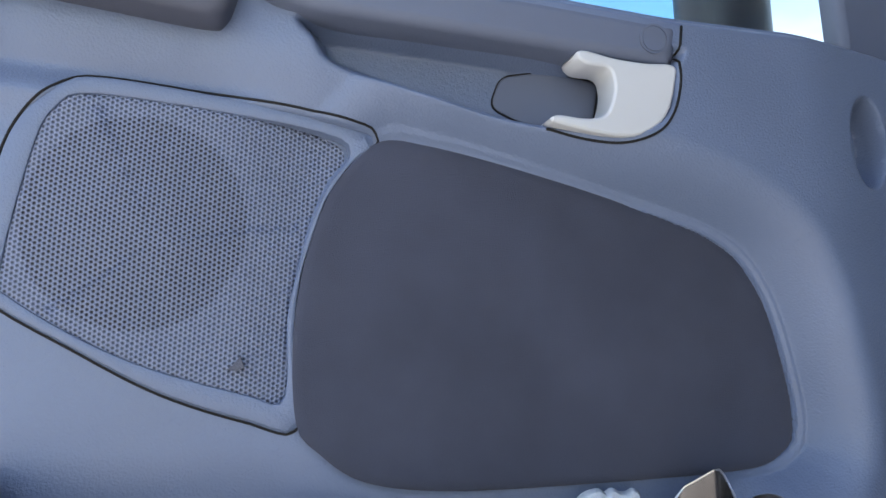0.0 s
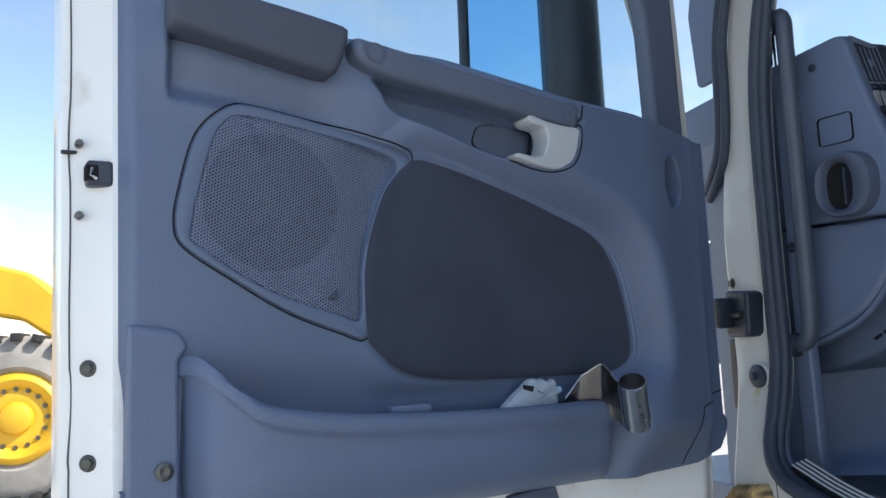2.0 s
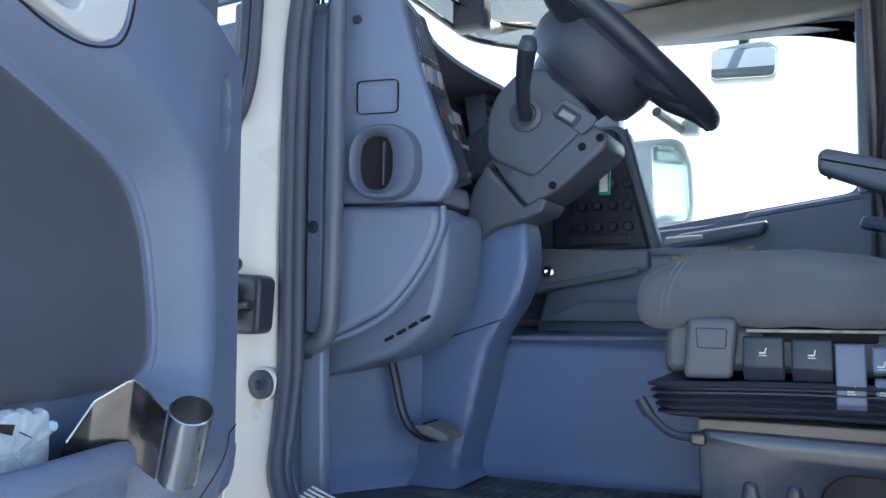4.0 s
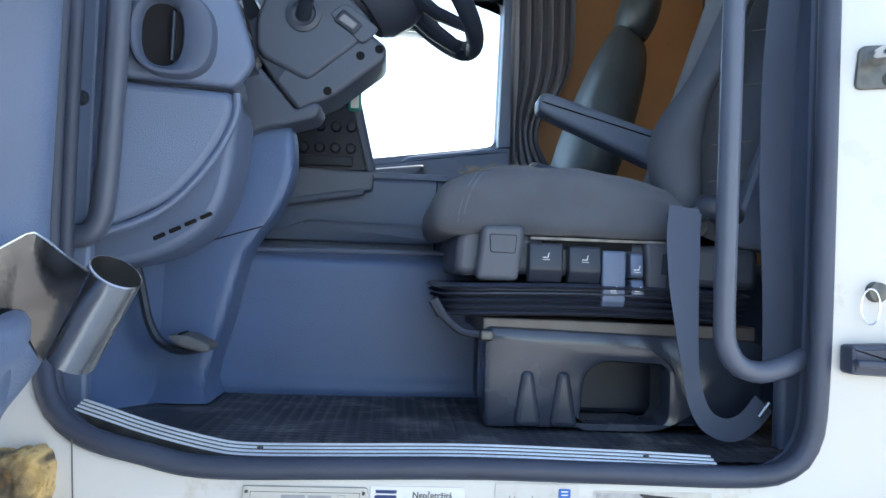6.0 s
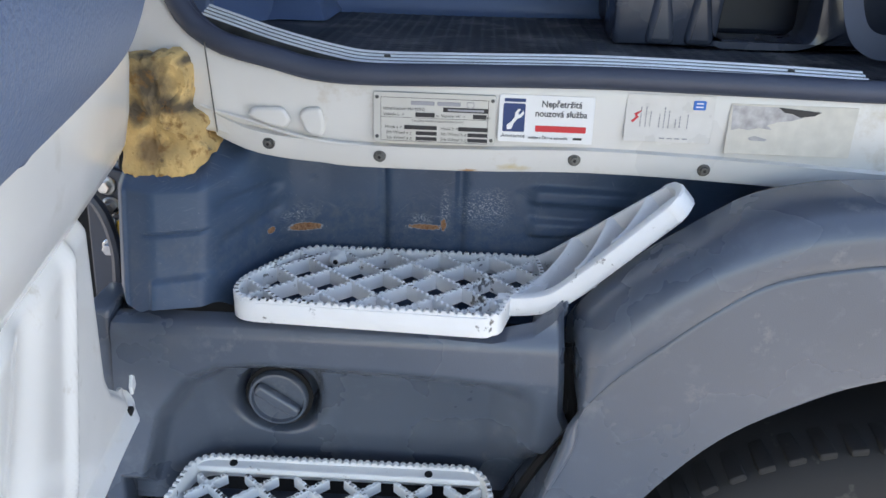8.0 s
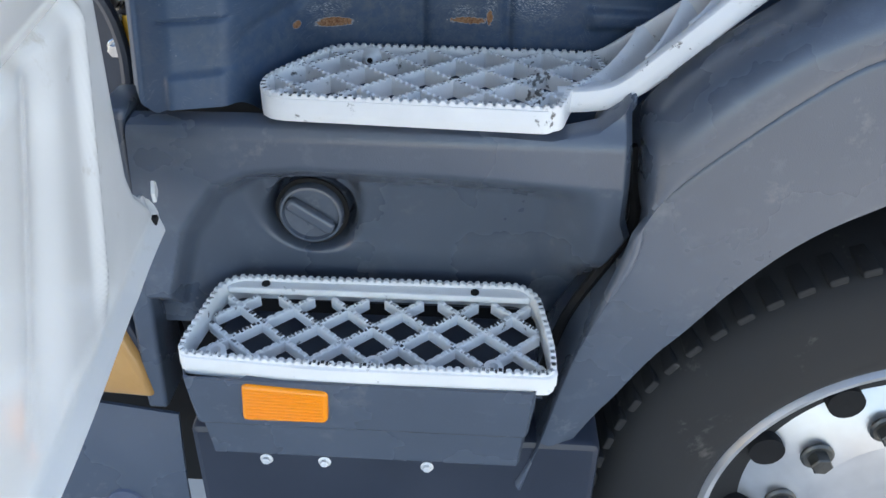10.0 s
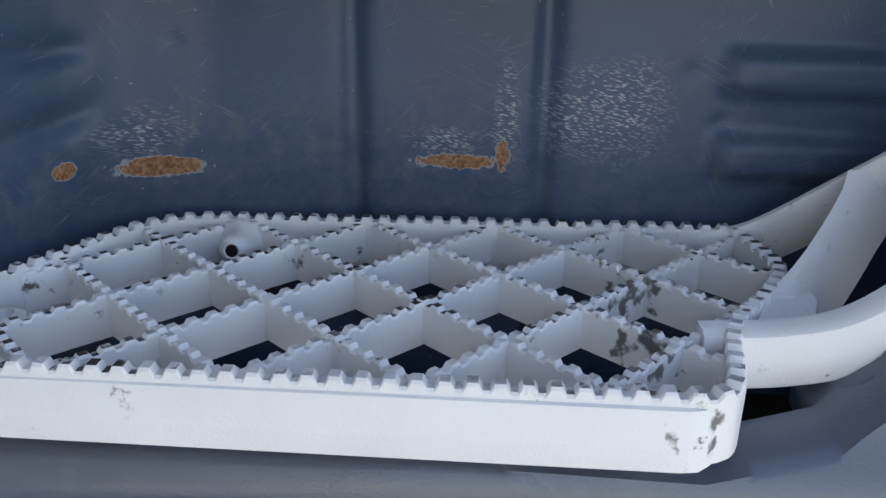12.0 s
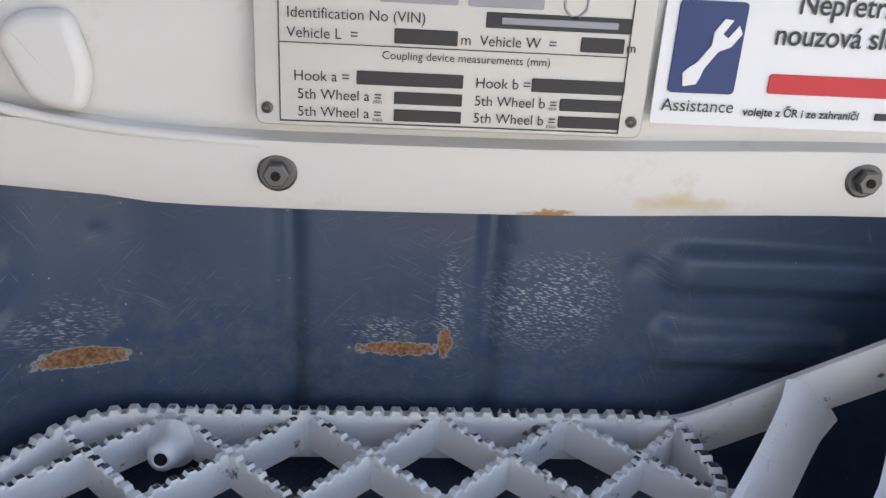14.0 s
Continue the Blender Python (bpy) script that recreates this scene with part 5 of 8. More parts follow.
# In the door: x runs from the hinge to the free edge, y out of the inner face, z up.
BEZEL = [(0.668, 1.723), (0.692, 1.737), (0.778, 1.758), (0.901, 1.779), (0.937, 1.771), (0.973, 1.734), (0.994, 1.662), (1.0, 1.62), (0.989, 1.591), (0.928, 1.55), (0.86, 1.509), (0.79, 1.481), (0.746, 1.472), (0.747, 1.547), (0.734, 1.62), (0.707, 1.683)]
GRILLE = [(0.692, 1.712), (0.719, 1.731), (0.823, 1.752), (0.912, 1.764), (0.938, 1.753), (0.956, 1.719), (0.981, 1.616), (0.972, 1.591), (0.887, 1.538), (0.789, 1.502), (0.757, 1.497), (0.75, 1.576), (0.721, 1.665)]
CLOTH = [(0.664, 1.719), (0.622, 1.717), (0.54, 1.696), (0.412, 1.655), (0.328, 1.619), (0.29, 1.572), (0.271, 1.508), (0.263, 1.44), (0.277, 1.413), (0.325, 1.402), (0.5, 1.404), (0.62, 1.41), (0.69, 1.424), (0.728, 1.452), (0.744, 1.476), (0.744, 1.547), (0.73, 1.62), (0.703, 1.682)]
SCOOP = [(0.73, 1.832), (0.722, 1.81), (0.706, 1.788), (0.64, 1.763), (0.549, 1.735), (0.47, 1.722), (0.43, 1.722), (0.396, 1.742), (0.388, 1.785), (0.386, 1.8), (0.5, 1.806), (0.62, 1.822)]


def top_line(u):
    return np.interp(u, [0.04, 0.15, 0.38, 0.77, 1.01, 1.07], [1.803, 1.822, 1.842, 1.898, 1.93, 1.945])


def perforated(color=(0.175, 0.215, 0.315), hole=(0.045, 0.06, 0.095)):
    m = mat("perforated_speaker_grille", color, 0.5, vary=0.05, bump=0)
    n, l = m.node_tree.nodes, m.node_tree.links
    b = n["Principled BSDF"]
    co = next(x for x in n if x.type == "TEX_COORD")
    sep = n.new("ShaderNodeSeparateXYZ")
    l.new(co.outputs["Object"], sep.inputs[0])

    def math_node(op, a, v=None, w=None):
        q = n.new("ShaderNodeMath")
        q.operation = op
        l.new(a, q.inputs[0])
        if v is not None:
            if isinstance(v, float):
                q.inputs[1].default_value = v
            else:
                l.new(v, q.inputs[1])
        return q.outputs[0]
    k = 2 * math.pi / 0.0038
    # three crossing waves give a staggered field of round holes
    acc = None
    for ang in (0.1, 0.1 + math.pi / 3, 0.1 + 2 * math.pi / 3):
        a = math_node("MULTIPLY", sep.outputs["X"], k * math.cos(ang))
        c = math_node("MULTIPLY", sep.outputs["Z"], k * math.sin(ang))
        s = math_node("COSINE", math_node("ADD", a, c))
        acc = s if acc is None else math_node("ADD", acc, s)
    r = n.new("ShaderNodeMapRange")
    r.inputs["From Min"].default_value, r.inputs["From Max"].default_value = 0.25, 0.75
    l.new(acc, r.inputs["Value"])
    mix = n.new("ShaderNodeMix")
    mix.data_type = "RGBA"
    l.new(r.outputs[0], mix.inputs["Factor"])
    l.new(b.inputs["Base Color"].links[0].from_socket, mix.inputs[6])
    mix.inputs[7].default_value = (*hole, 1)
    l.new(mix.outputs[2], b.inputs["Base Color"])
    bp = n.new("ShaderNodeBump")
    bp.inputs["Strength"].default_value, bp.inputs["Distance"].default_value, bp.invert = 0.6, 0.001, True
    l.new(acc, bp.inputs["Height"])
    l.new(bp.outputs[0], b.inputs["Normal"])
    return m


M["grille"] = perforated()
M["grille_cone"] = perforated((0.15, 0.185, 0.275), (0.008, 0.01, 0.018))


def make_door():
    d = thing("cab_door", "open truck cab door with grey inner trim, white steel edge and storage pocket", "truck door", DOOR)
    bez, clo, sco = spline(BEZEL, 120), spline(CLOTH, 140), spline(SCOOP, 100)

    def trim(u, t):
        bottom = np.interp(u, [0.025, 0.035, 0.06, 0.12, 0.2, 0.5, 1.055], [1.33, 1.28, 1.25, 1.232, 1.228, 1.23, 1.23])
        z = bottom + t * (top_line(u) - bottom)
        w = 0.042 + 0 * u
        s_c, s_s, s_b = sdf(u, z, clo), sdf(u, z, sco), sdf(u, z, bez)
        # the moulding rolls up out of the cloth to a broad crest that sweeps down beside it
        seat = 0.034 + 0.033 * np.clip(u - 0.33, 0, 0.5)
        rise = np.sin(np.pi / 2 * np.clip((s_c - 0.006) / 0.06, 0, 1))
        mask = sm(0.78, 0.6, u) * (1 - sm(1.43, 1.385, z) * sm(0.27, 0.35, u))
        crest = 0.093 - 0.03 * sm(0.26, 0.1, u)
        w = w * (1 - mask) + mask * (seat + (crest - seat) * rise)
        # ledge under the window
        edge = top_line(u) - z
        w = np.maximum(w, 0.042 + 0.03 * sm(0.19, 0.08, edge) * sm(0.3, 0.45, u) * sm(1.07, 0.95, u))
        w = w - 0.03 * sm(0.02, 0.0, edge)
        # hollow under the pad
        w = w - 0.024 * sm(0.16, 0.125, edge) * sm(0.72, 0.83, u) * sm(1.012, 1.0, u)
        # pull scoop
        k = sm(0.003, -0.016, s_s)
        w = w * (1 - k) + np.minimum(w, 0.03) * k
        # seats for cloth and speaker frame
        w = w - 0.003 * sm(0.008, 0.004, s_c) * mask
        w = np.where(s_c < 0, np.minimum(w, seat - 0.003 - 0.012 * sm(-0.003, -0.012, s_c)), w)
        k = sm(-0.001, -0.007, s_b)
        w = w * (1 - k) + 0.03 * k
        # oval hollow near the hinge
        q = np.hypot((u - 0.176) / 0.025, (z - 1.714) / 0.046)
        w = w - 0.038 * sm(1.05, 0.76, q)
        # front flange and rear edge roll back
        w = w - np.maximum(w - 0.024, 0) * sm(0.112, 0.08, u) - 0.01 * sm(0.042, 0.034, u)
        w = w - 0.03 * sm(1.045, 1.062, u)
        # the lower half falls back towards the pocket
        w = w - 0.01 * sm(1.46, 1.38, z) * sm(0.24, 0.34, u) - 0.02 * sm(1.37, 1.31, z) * sm(0.3, 0.37, u) * sm(1.0, 0.97, u)
        w = w - (w - 0.03) * sm(1.32, 1.22, z) * sm(0.4, 0.2, u)
        w = np.where(z < 1.3, np.maximum(w, 0.024), w)
        return u, w, z

    def on_trim(u, z):
        """Height of the trim's face at one place."""
        uu = np.array([[u]])
        lo = float(np.interp(u, [0.025, 0.035, 0.06, 0.12, 0.2, 0.5, 1.055], [1.33, 1.28, 1.25, 1.232, 1.228, 1.23, 1.23]))
        return float(trim(uu, np.array([[(z - lo) / (float(top_line(u)) - lo)]]))[1][0, 0])
    us = np.r_[np.linspace(0.032, 0.24, 110), np.linspace(0.2415, 0.37, 85), np.linspace(0.3735, 1.062, 210)]
    bm = field(us, np.linspace(0, 1, 340), trim)
    part("trim_panel", bm, "trim", d, "blue-grey textured plastic inner trim", 60)

    # upper pad and handle strip
    pad = spline([(1.012, 1.905), (1.006, 1.918), (0.97, 1.916), (0.88, 1.906), (0.79, 1.892), (0.778, 1.882), (0.79, 1.838), (0.8, 1.823), (0.815, 1.822), (0.9, 1.838), (1.0, 1.858), (1.012, 1.87)], 90)
    part("arm_pad", prism(pad, 0.02, 0.094, "y", 0.011, 5), "pad", d, "dark padded elbow rest")
    strip = resample(rounded([(0.772, 1.879), (0.772, 1.852), (0.755, 1.838), (0.722, 1.827), (0.6, 1.811), (0.495, 1.797), (0.391, 1.784), (0.381, 1.823), (0.57, 1.851)], [0.008, 0.012, 0.02, 0.02, 0.01, 0.01, 0.004, 0.006, 0.01]), 120)
    part("grip_strip", prism(strip, 0.02, 0.094, "y", 0.01, 4), "trim_dark", d, "dark plastic strip under the window")
    for u, z in ((0.742, 1.857), (0.41, 1.808)):
        part("screw_cover", lathe([(0.0145, 0.094), (0.0145, 0.0955), (0.0125, 0.0955), (0.0125, 0.0945), (0.0118, 0.0945), (0.0118, 0.0957), (0.0, 0.0958)], 32, "y", (u, 0, z)), "trim_dark", d)
    # pale door handle: hooked bow round a dark cup
    out = spline([(0.487, 1.793), (0.478, 1.797), (0.45, 1.79), (0.42, 1.786), (0.39, 1.784), (0.39, 1.768), (0.398, 1.742), (0.414, 1.724), (0.44, 1.716), (0.475, 1.72), (0.513, 1.73), (0.508, 1.736), (0.48, 1.733), (0.462, 1.737), (0.453, 1.755), (0.452, 1.772), (0.458, 1.781), (0.478, 1.784)], 120)
    part("door_handle", prism(out, 0.05, 0.092, "y", 0.003, 3), "handle", d, "light grey plastic door opener")
    edge_line = spline([(0.3805, 1.822), (0.385, 1.79), (0.3855, 1.768), (0.394, 1.74), (0.411, 1.7205), (0.44, 1.712), (0.476, 1.716), (0.515, 1.7265)], 50, False)
    part("handle_joint", tube([(u, max(on_trim(u, z), 0.05) + 0.0004, z) for u, z in edge_line], 0.0013, 6), "hole", d)
    cup = rounded([(0.556, 1.759), (0.543, 1.79), (0.5, 1.796), (0.44, 1.786), (0.45, 1.739), (0.513, 1.737)], [0.012, 0.01, 0.01, 0.01, 0.01, 0.014])
    part("handle_cup", prism(cup, 0.0, 0.0325, "y", 0.003, 2), "trim_dark", d)
    part("cup_rim", ring(resample(cup, 70), resample(inset(cup, 0.0012), 70), 0.01, 0.0333, "y", 0.0004), "hole", d)

    # speaker: frame and perforated dish
    gri = spline(GRILLE, 120)
    # start both loops at the upper hinge-side corner
    frame_out = resample(np.roll(bez, 0, 0), 120)
    part("speaker_frame", ring(frame_out, resample(gri, 120), 0.02, 0.0475, "y", 0.003), "trim", d, "grey speaker surround")
    # shadow joint between surround and trim, following the trim's height
    jo = resample(inset(frame_out, -0.0024), 160)
    part("frame_joint", tube([(q[0], on_trim(*q) + 0.0004, q[1]) for q in jo], 0.0012, 6, True), "hole", d)

    def dish(r, a):
        loop = gri
        k = (a * 120).astype(int) % 120
        c = np.array((0.86, 1.635))
        p = c + (loop[k] - c) * r[..., None]
        x, z = p[..., 0], p[..., 1]
        rr = np.hypot(x - 0.876, z - 1.652)
        y = 0.0465 + 0.006 * sm(0.1, 0.0, rr) - 0.016 * sm(0.8, 0.7, x)
        return x, y - 0.0015 * sm(0.97, 1.0, r), z
    bm = field(np.linspace(0.0, 1.0, 60), np.linspace(0, 1, 121), lambda r, a: dish(r, a))
    gr = part("speaker_grille", bm, "grille", d, "dark perforated speaker cover", 60)
    gr.data.materials.append(M["grille_cone"])
    for f in gr.data.polygons:
        if math.hypot(f.center.x - 0.876, f.center.z - 1.652) < 0.092:
            f.material_index = 1
    part("grille_tear", prism([(0.792, 1.535), (0.8, 1.527), (0.804, 1.524), (0.797, 1.523), (0.789, 1.525)], 0.045, 0.0525, "y", 0.0005, 1), "pad", d)
    # cloth insert, slightly domed
    rims = [(inset(clo, -0.0035), 0.02), (inset(clo, -0.0035), 0.034), (inset(clo, -0.0015), 0.0358), (inset(clo, 0.006), 0.037)]
    rims += [(clo.mean(0) + (clo - clo.mean(0)) * k, y) for k, y in ((0.9, 0.0372), (0.7, 0.0375), (0.4, 0.0375), (0.1, 0.0375))]
    loops = [[(q[0], y + 0.033 * max(q[0] - 0.33, 0), q[1]) for q in lp] for lp, y in rims]
    part("cloth_insert", loft(loops), "cloth", d, "dark cloth door panel insert")

    # kick corner cover at the free edge
    cov = rounded([(1.058, 1.2), (1.0, 1.2), (0.998, 1.452), (0.985, 1.467), (0.998, 1.489), (1.055, 1.497)], [0.004, 0.004, 0.006, 0.012, 0.012, 0.006])
    part("corner_cover", prism(cov, 0.0, 0.05, "y", 0.006, 3), "trim", d)
    part("cover_screw", lathe([(0.0, 0.04), (0.011, 0.05), (0.011, 0.053), (0.006, 0.055), (0.003, 0.0535), (0.0, 0.0535)], 20, "y", (1.017, 0, 1.323)), "bolt", d)

    # storage pocket: rolled lip and bulging bin
    lip = spline([(1.0, 0.035, 1.448), (0.985, 0.075, 1.45), (0.97, 0.1, 1.437), (0.94, 0.115, 1.407), (0.9, 0.122, 1.386), (0.8, 0.128, 1.371), (0.65, 0.128, 1.362), (0.55, 0.125, 1.359), (0.5, 0.119, 1.358), (0.45, 0.111, 1.357), (0.4, 0.103, 1.355), (0.365, 0.094, 1.352), (0.34, 0.074, 1.349), (0.322, 0.04, 1.346)], 120, False)
    loops = []
    for k, (u, w, z) in enumerate(lip):
        u2 = 0.66 + (u - 0.66) * 0.985
        # belly: upright below the lip, then rolling in to the foot
        loops.append([(u2, max(w - 0.03, 0.02), z - 0.06), (u2, max(w - 0.022, 0.022), z - 0.012), (u, max(w - 0.016, 0.025), z), (u, w - 0.005, z + 0.006), (u, w + 0.003, z + 0.003), (u, w + 0.006, z - 0.006), (u, w + 0.004, z - 0.018), (u2, w - 0.005, z - 0.027),
                      (u2, w - 0.005, 1.31), (u2, max(w - 0.012, 0.026), 1.283), (u2, 0.026 + (w - 0.026) * 0.72, 1.258), (u2, 0.026 + (w - 0.026) * 0.36, 1.238), (u2, 0.024, 1.229), (u2, 0.012, 1.228)])
    loops = [spline(lp, 44, False) for lp in loops]
    part("storage_pocket", loft(loops, closed=False), "trim", d, "moulded grey door pocket with rolled lip", 50)
    part("pocket_floor", prism(rounded([(0.37, 0.01), (0.96, 0.01), (0.9, 0.08), (0.52, 0.085), (0.42, 0.055)], 0.015), 1.292, 1.288, "z", 0.001), "trim_dark", d)
    part("lip_clip", box(0.69, 0.096, 1.365, 0.75, 0.118, 1.381, 0.004), "trim", d)

    # steel shell: outer skin, free edge, lower apron
    skin = rounded([(0.0, 1.2), (0.02, 1.9), (0.08, 2.2), (0.3, 2.75), (1.1, 2.78), (1.115, 2.0), (1.12, 1.3), (1.11, 1.05), (1.06, 0.92), (0.5, 0.86), (0.2, 0.79), (0.11, 0.77), (0.1, 0.82)], 0.03)
    win = rounded([(0.06, 1.79), (0.065, 2.05), (0.125, 2.25), (0.29, 2.62), (1.03, 2.66), (1.045, 1.92), (0.6, 1.85)], 0.03)
    s2, w2 = resample(skin, 200), resample(win, 200)
    sh = int(np.argmin(np.hypot(*(s2 - w2[0]).T)))
    part("outer_skin", ring(np.roll(s2, -sh, 0), w2, -0.1, -0.075, "y", 0.006), "white", d, "white painted outer door skin")
    # hollow lower door body with a rolled bottom edge
    us = np.r_[np.linspace(0.035, 0.1, 12), np.linspace(0.12, 1.06, 40), np.linspace(1.07, 1.1, 6)]
    loops = []
    for u in us:
        k = float(sm(0.03, 0.1, np.array(u)))
        zb = 1.06 + 0.03 * (1 - k) + 0.0 * u
        prof = [(0.0, 1.8), (0.012, 1.3), (0.018, 1.24), (0.016, 1.18), (0.01, 1.13), (0.002, zb + 0.035), (-0.01, zb + 0.014), (-0.028, zb + 0.003), (-0.05, zb), (-0.075, zb + 0.012)]
        loops.append([(u, w - 0.035 * (1 - k) - 0.03 * float(sm(1.06, 1.1, np.array(u))), z) for w, z in prof])
    part("door_body", loft(loops, closed=False), "white_worn", d, "white painted lower door steel with rolled edge", 60)
    # free edge: a chamfered steel return with seam
    zs = np.linspace(1.0, 2.75, 60)
    loops = []
    for z in zs:
        e = 1.122 - 0.06 * sm(1.08, 1.0, np.array(z)) + 0.0015 * math.sin(z * 55) * (1 if 1.5 < z < 1.56 else 0)
        loops.append([(1.05, -0.02, z), (1.056, 0.012, z), (1.068, 0.012, z), (1.08, 0.0, z), (1.098, -0.012, z), (1.112, -0.018, z), (e, -0.024, z), (e + 0.004, -0.04, z), (e + 0.004, -0.09, z), (e - 0.01, -0.1, z)])
    part("door_edge", loft(loops, closed=False), "white_worn", d, "white painted door edge, scuffed")
    seam = [(1.113 + 0.0022 * math.sin(z * 30) * (1 if int(z * 9) % 3 == 0 else 0.2), -0.0178, z) for z in np.linspace(1.0, 2.3, 120)]
    part("edge_seam", tube(seam, 0.0011, 5), "bolt", d)
    # latch, buffers and bolts on the edge
    lat = part("latch", box(1.066, -0.01, 1.668, 1.098, 0.013, 1.70, 0.004), "black", d, "black door latch")
    part("latch_mouth", box(1.084, 0.0, 1.674, 1.1, 0.0145, 1.694, 0.002), "hole", lat)
    part("latch_claw", tube([(1.086, 0.014, 1.676), (1.094, 0.013, 1.681), (1.091, 0.014, 1.69)], 0.002, 6), "steel", lat)
    for z in (1.724, 1.634):
        part("edge_pin", lathe([(0.005, -0.014), (0.005, -0.004), (0.003, 0.002), (0.0, 0.002)], 14, "y", (1.104, 0, z)), "bolt", d)
    for z in (1.447, 1.335):
        part("edge_bolt", bolt_mesh(bmesh.new(), 1.093, -0.008, z, 0.0068, (0.45, 0.9, 0), 0.007), "bolt", d)
    part("seam_tape", box(1.106, -0.02, 1.712, 1.124, -0.012, 1.716, 0.001), "ink", d)

    # window frame, glass, seals
    part("front_post", prism(rounded([(0.055, 1.80), (0.13, 1.805), (0.138, 2.05), (0.2, 2.3), (0.33, 2.6), (0.28, 2.66), (0.13, 2.35), (0.06, 2.1)], 0.012), -0.036, 0.0, "y", 0.01, 3), "trim_dark", d, "dark grey front window post")
    part("front_post_edge", prism(rounded([(0.02, 1.78), (0.056, 1.79), (0.061, 2.1), (0.13, 2.36), (0.1, 2.36), (0.03, 2.1)], 0.006), -0.07, -0.02, "y", 0.006), "white", d)
    part("rear_post", prism(rounded([(1.03, 1.92), (1.065, 1.93), (1.065, 2.7), (1.03, 2.68)], 0.008), -0.06, 0.004, "y", 0.006), "trim_dark", d)
    part("glass_seal", tube(spline([(0.135, -0.02, 1.818), (0.38, -0.02, 1.846), (0.6, -0.02, 1.876), (0.78, -0.02, 1.902), (1.03, -0.02, 1.935)], 40, False), 0.007, 8), "rubber", d)
    gl = part("window_pane", prism(rounded([(0.11, 1.76), (0.115, 2.05), (0.36, 2.66), (1.05, 2.7), (1.05, 1.85)], 0.02), -0.033, -0.029, "y", 0.001, 1), "glass", d, "clear side window glass")
    gl.visible_shadow = False
    # faded pictogram sticker on the glass
    part("glass_sticker", ring(resample(rect(0.875, 1.968, 0.93, 1.99, 0.003), 40), resample(rect(0.8765, 1.9695, 0.9285, 1.9885, 0.002), 40), -0.0285, -0.0275, "y", 0.0002), "print_grey", d)
    part("sticker_pictogram", prism(rounded([(0.882, 1.9775), (0.922, 1.9755), (0.924, 1.98), (0.905, 1.9805), (0.882, 1.9795)], 0.0008), -0.0285, -0.0275, "y", 0.0002, 1), "red", d)
    for k in range(3):
        part("print_bar", prism(rect(0.905, 1.998 + 0.006 * k, 0.95 - 0.006 * k, 2.0 + 0.006 * k, 0.0005, 1), -0.0285, -0.0275, "y", 0.0002, 1), "print_grey", d)
    # grey lower trim corner at the hinge end
    part("hinge_flange", prism(rounded([(0.036, 1.335), (0.036, 1.79), (0.075, 1.795), (0.07, 1.345)], 0.006), -0.02, 0.008, "y", 0.006), "trim", d)
    for line in ([(0.036, 1.352), (0.05, 1.349), (0.078, 1.343), (0.091, 1.34), (0.11, 1.336), (0.135, 1.328)], [(0.133, 1.33), (0.15, 1.27), (0.16, 1.235)]):
        part("flange_joint", tube([(u, on_trim(u, z) + 0.0003, z) for u, z in resample(line, 24, False)], 0.0011, 5), "hole", d)
    # white skirt hanging below the body, ribbed inside
    def apron(u, t):
        z = 0.79 + t * 0.3
        left = np.interp(z, [0.79, 0.8, 0.815, 0.85, 0.88, 1.09], [0.118, 0.112, 0.122, 0.178, 0.198, 0.21])
        x = left + u * (1.0 - left)
        low = np.interp(x, [0.1, 0.14, 0.3, 0.6, 1.0], [0.79, 0.772, 0.795, 0.86, 0.95])
        z = low + t * (1.09 - low)
        y = -0.01 - 0.012 * (1 - t) + 0.004 * np.sin(9 * x + 3 * z) - 0.03 * sm(0.85, 1.0, t)
        for c, wd, h, tilt in ((0.29, 0.014, 0.007, 0.10), (0.4, 0.035, -0.008, 0.16), (0.53, 0.018, 0.008, 0.2), (0.68, 0.035, -0.008, 0.2)):
            y = y + h * np.exp(-(((x - c - tilt * (1 - t)) / wd) ** 2)) * sm(0.03, 0.2, t)
        y = y - 0.01 * sm(0.03, 0.0, u) + 0.012 * sm(0.05, 0.0, t)
        return x, y, z
    bm = field(np.linspace(0, 1, 130), np.linspace(0, 1, 60), apron, (0, -0.004, 0))
    part("lower_skirt", bm, "white_worn", d, "white ribbed lower door skirt with torn corner", 60)
    part("skirt_tab", prism([(0.112, 0.803), (0.13, 0.8), (0.133, 0.812), (0.122, 0.822), (0.114, 0.816)], -0.022, -0.018, "y", 0.0006, 1), "white_worn", d, "torn white sheet corner")
    part("skirt_slot", prism([(0.135, 0.783), (0.15, 0.783), (0.147, 0.79), (0.139, 0.79)], -0.028, -0.018, "y", 0.0005, 1), "hole", d)
    part("grey_tab", prism(rounded([(0.42, 1.2), (0.5, 1.19), (0.52, 1.225), (0.43, 1.235)], 0.01), 0.0, 0.03, "y", 0.005), "trim_dark", d)
    return d


make_door()


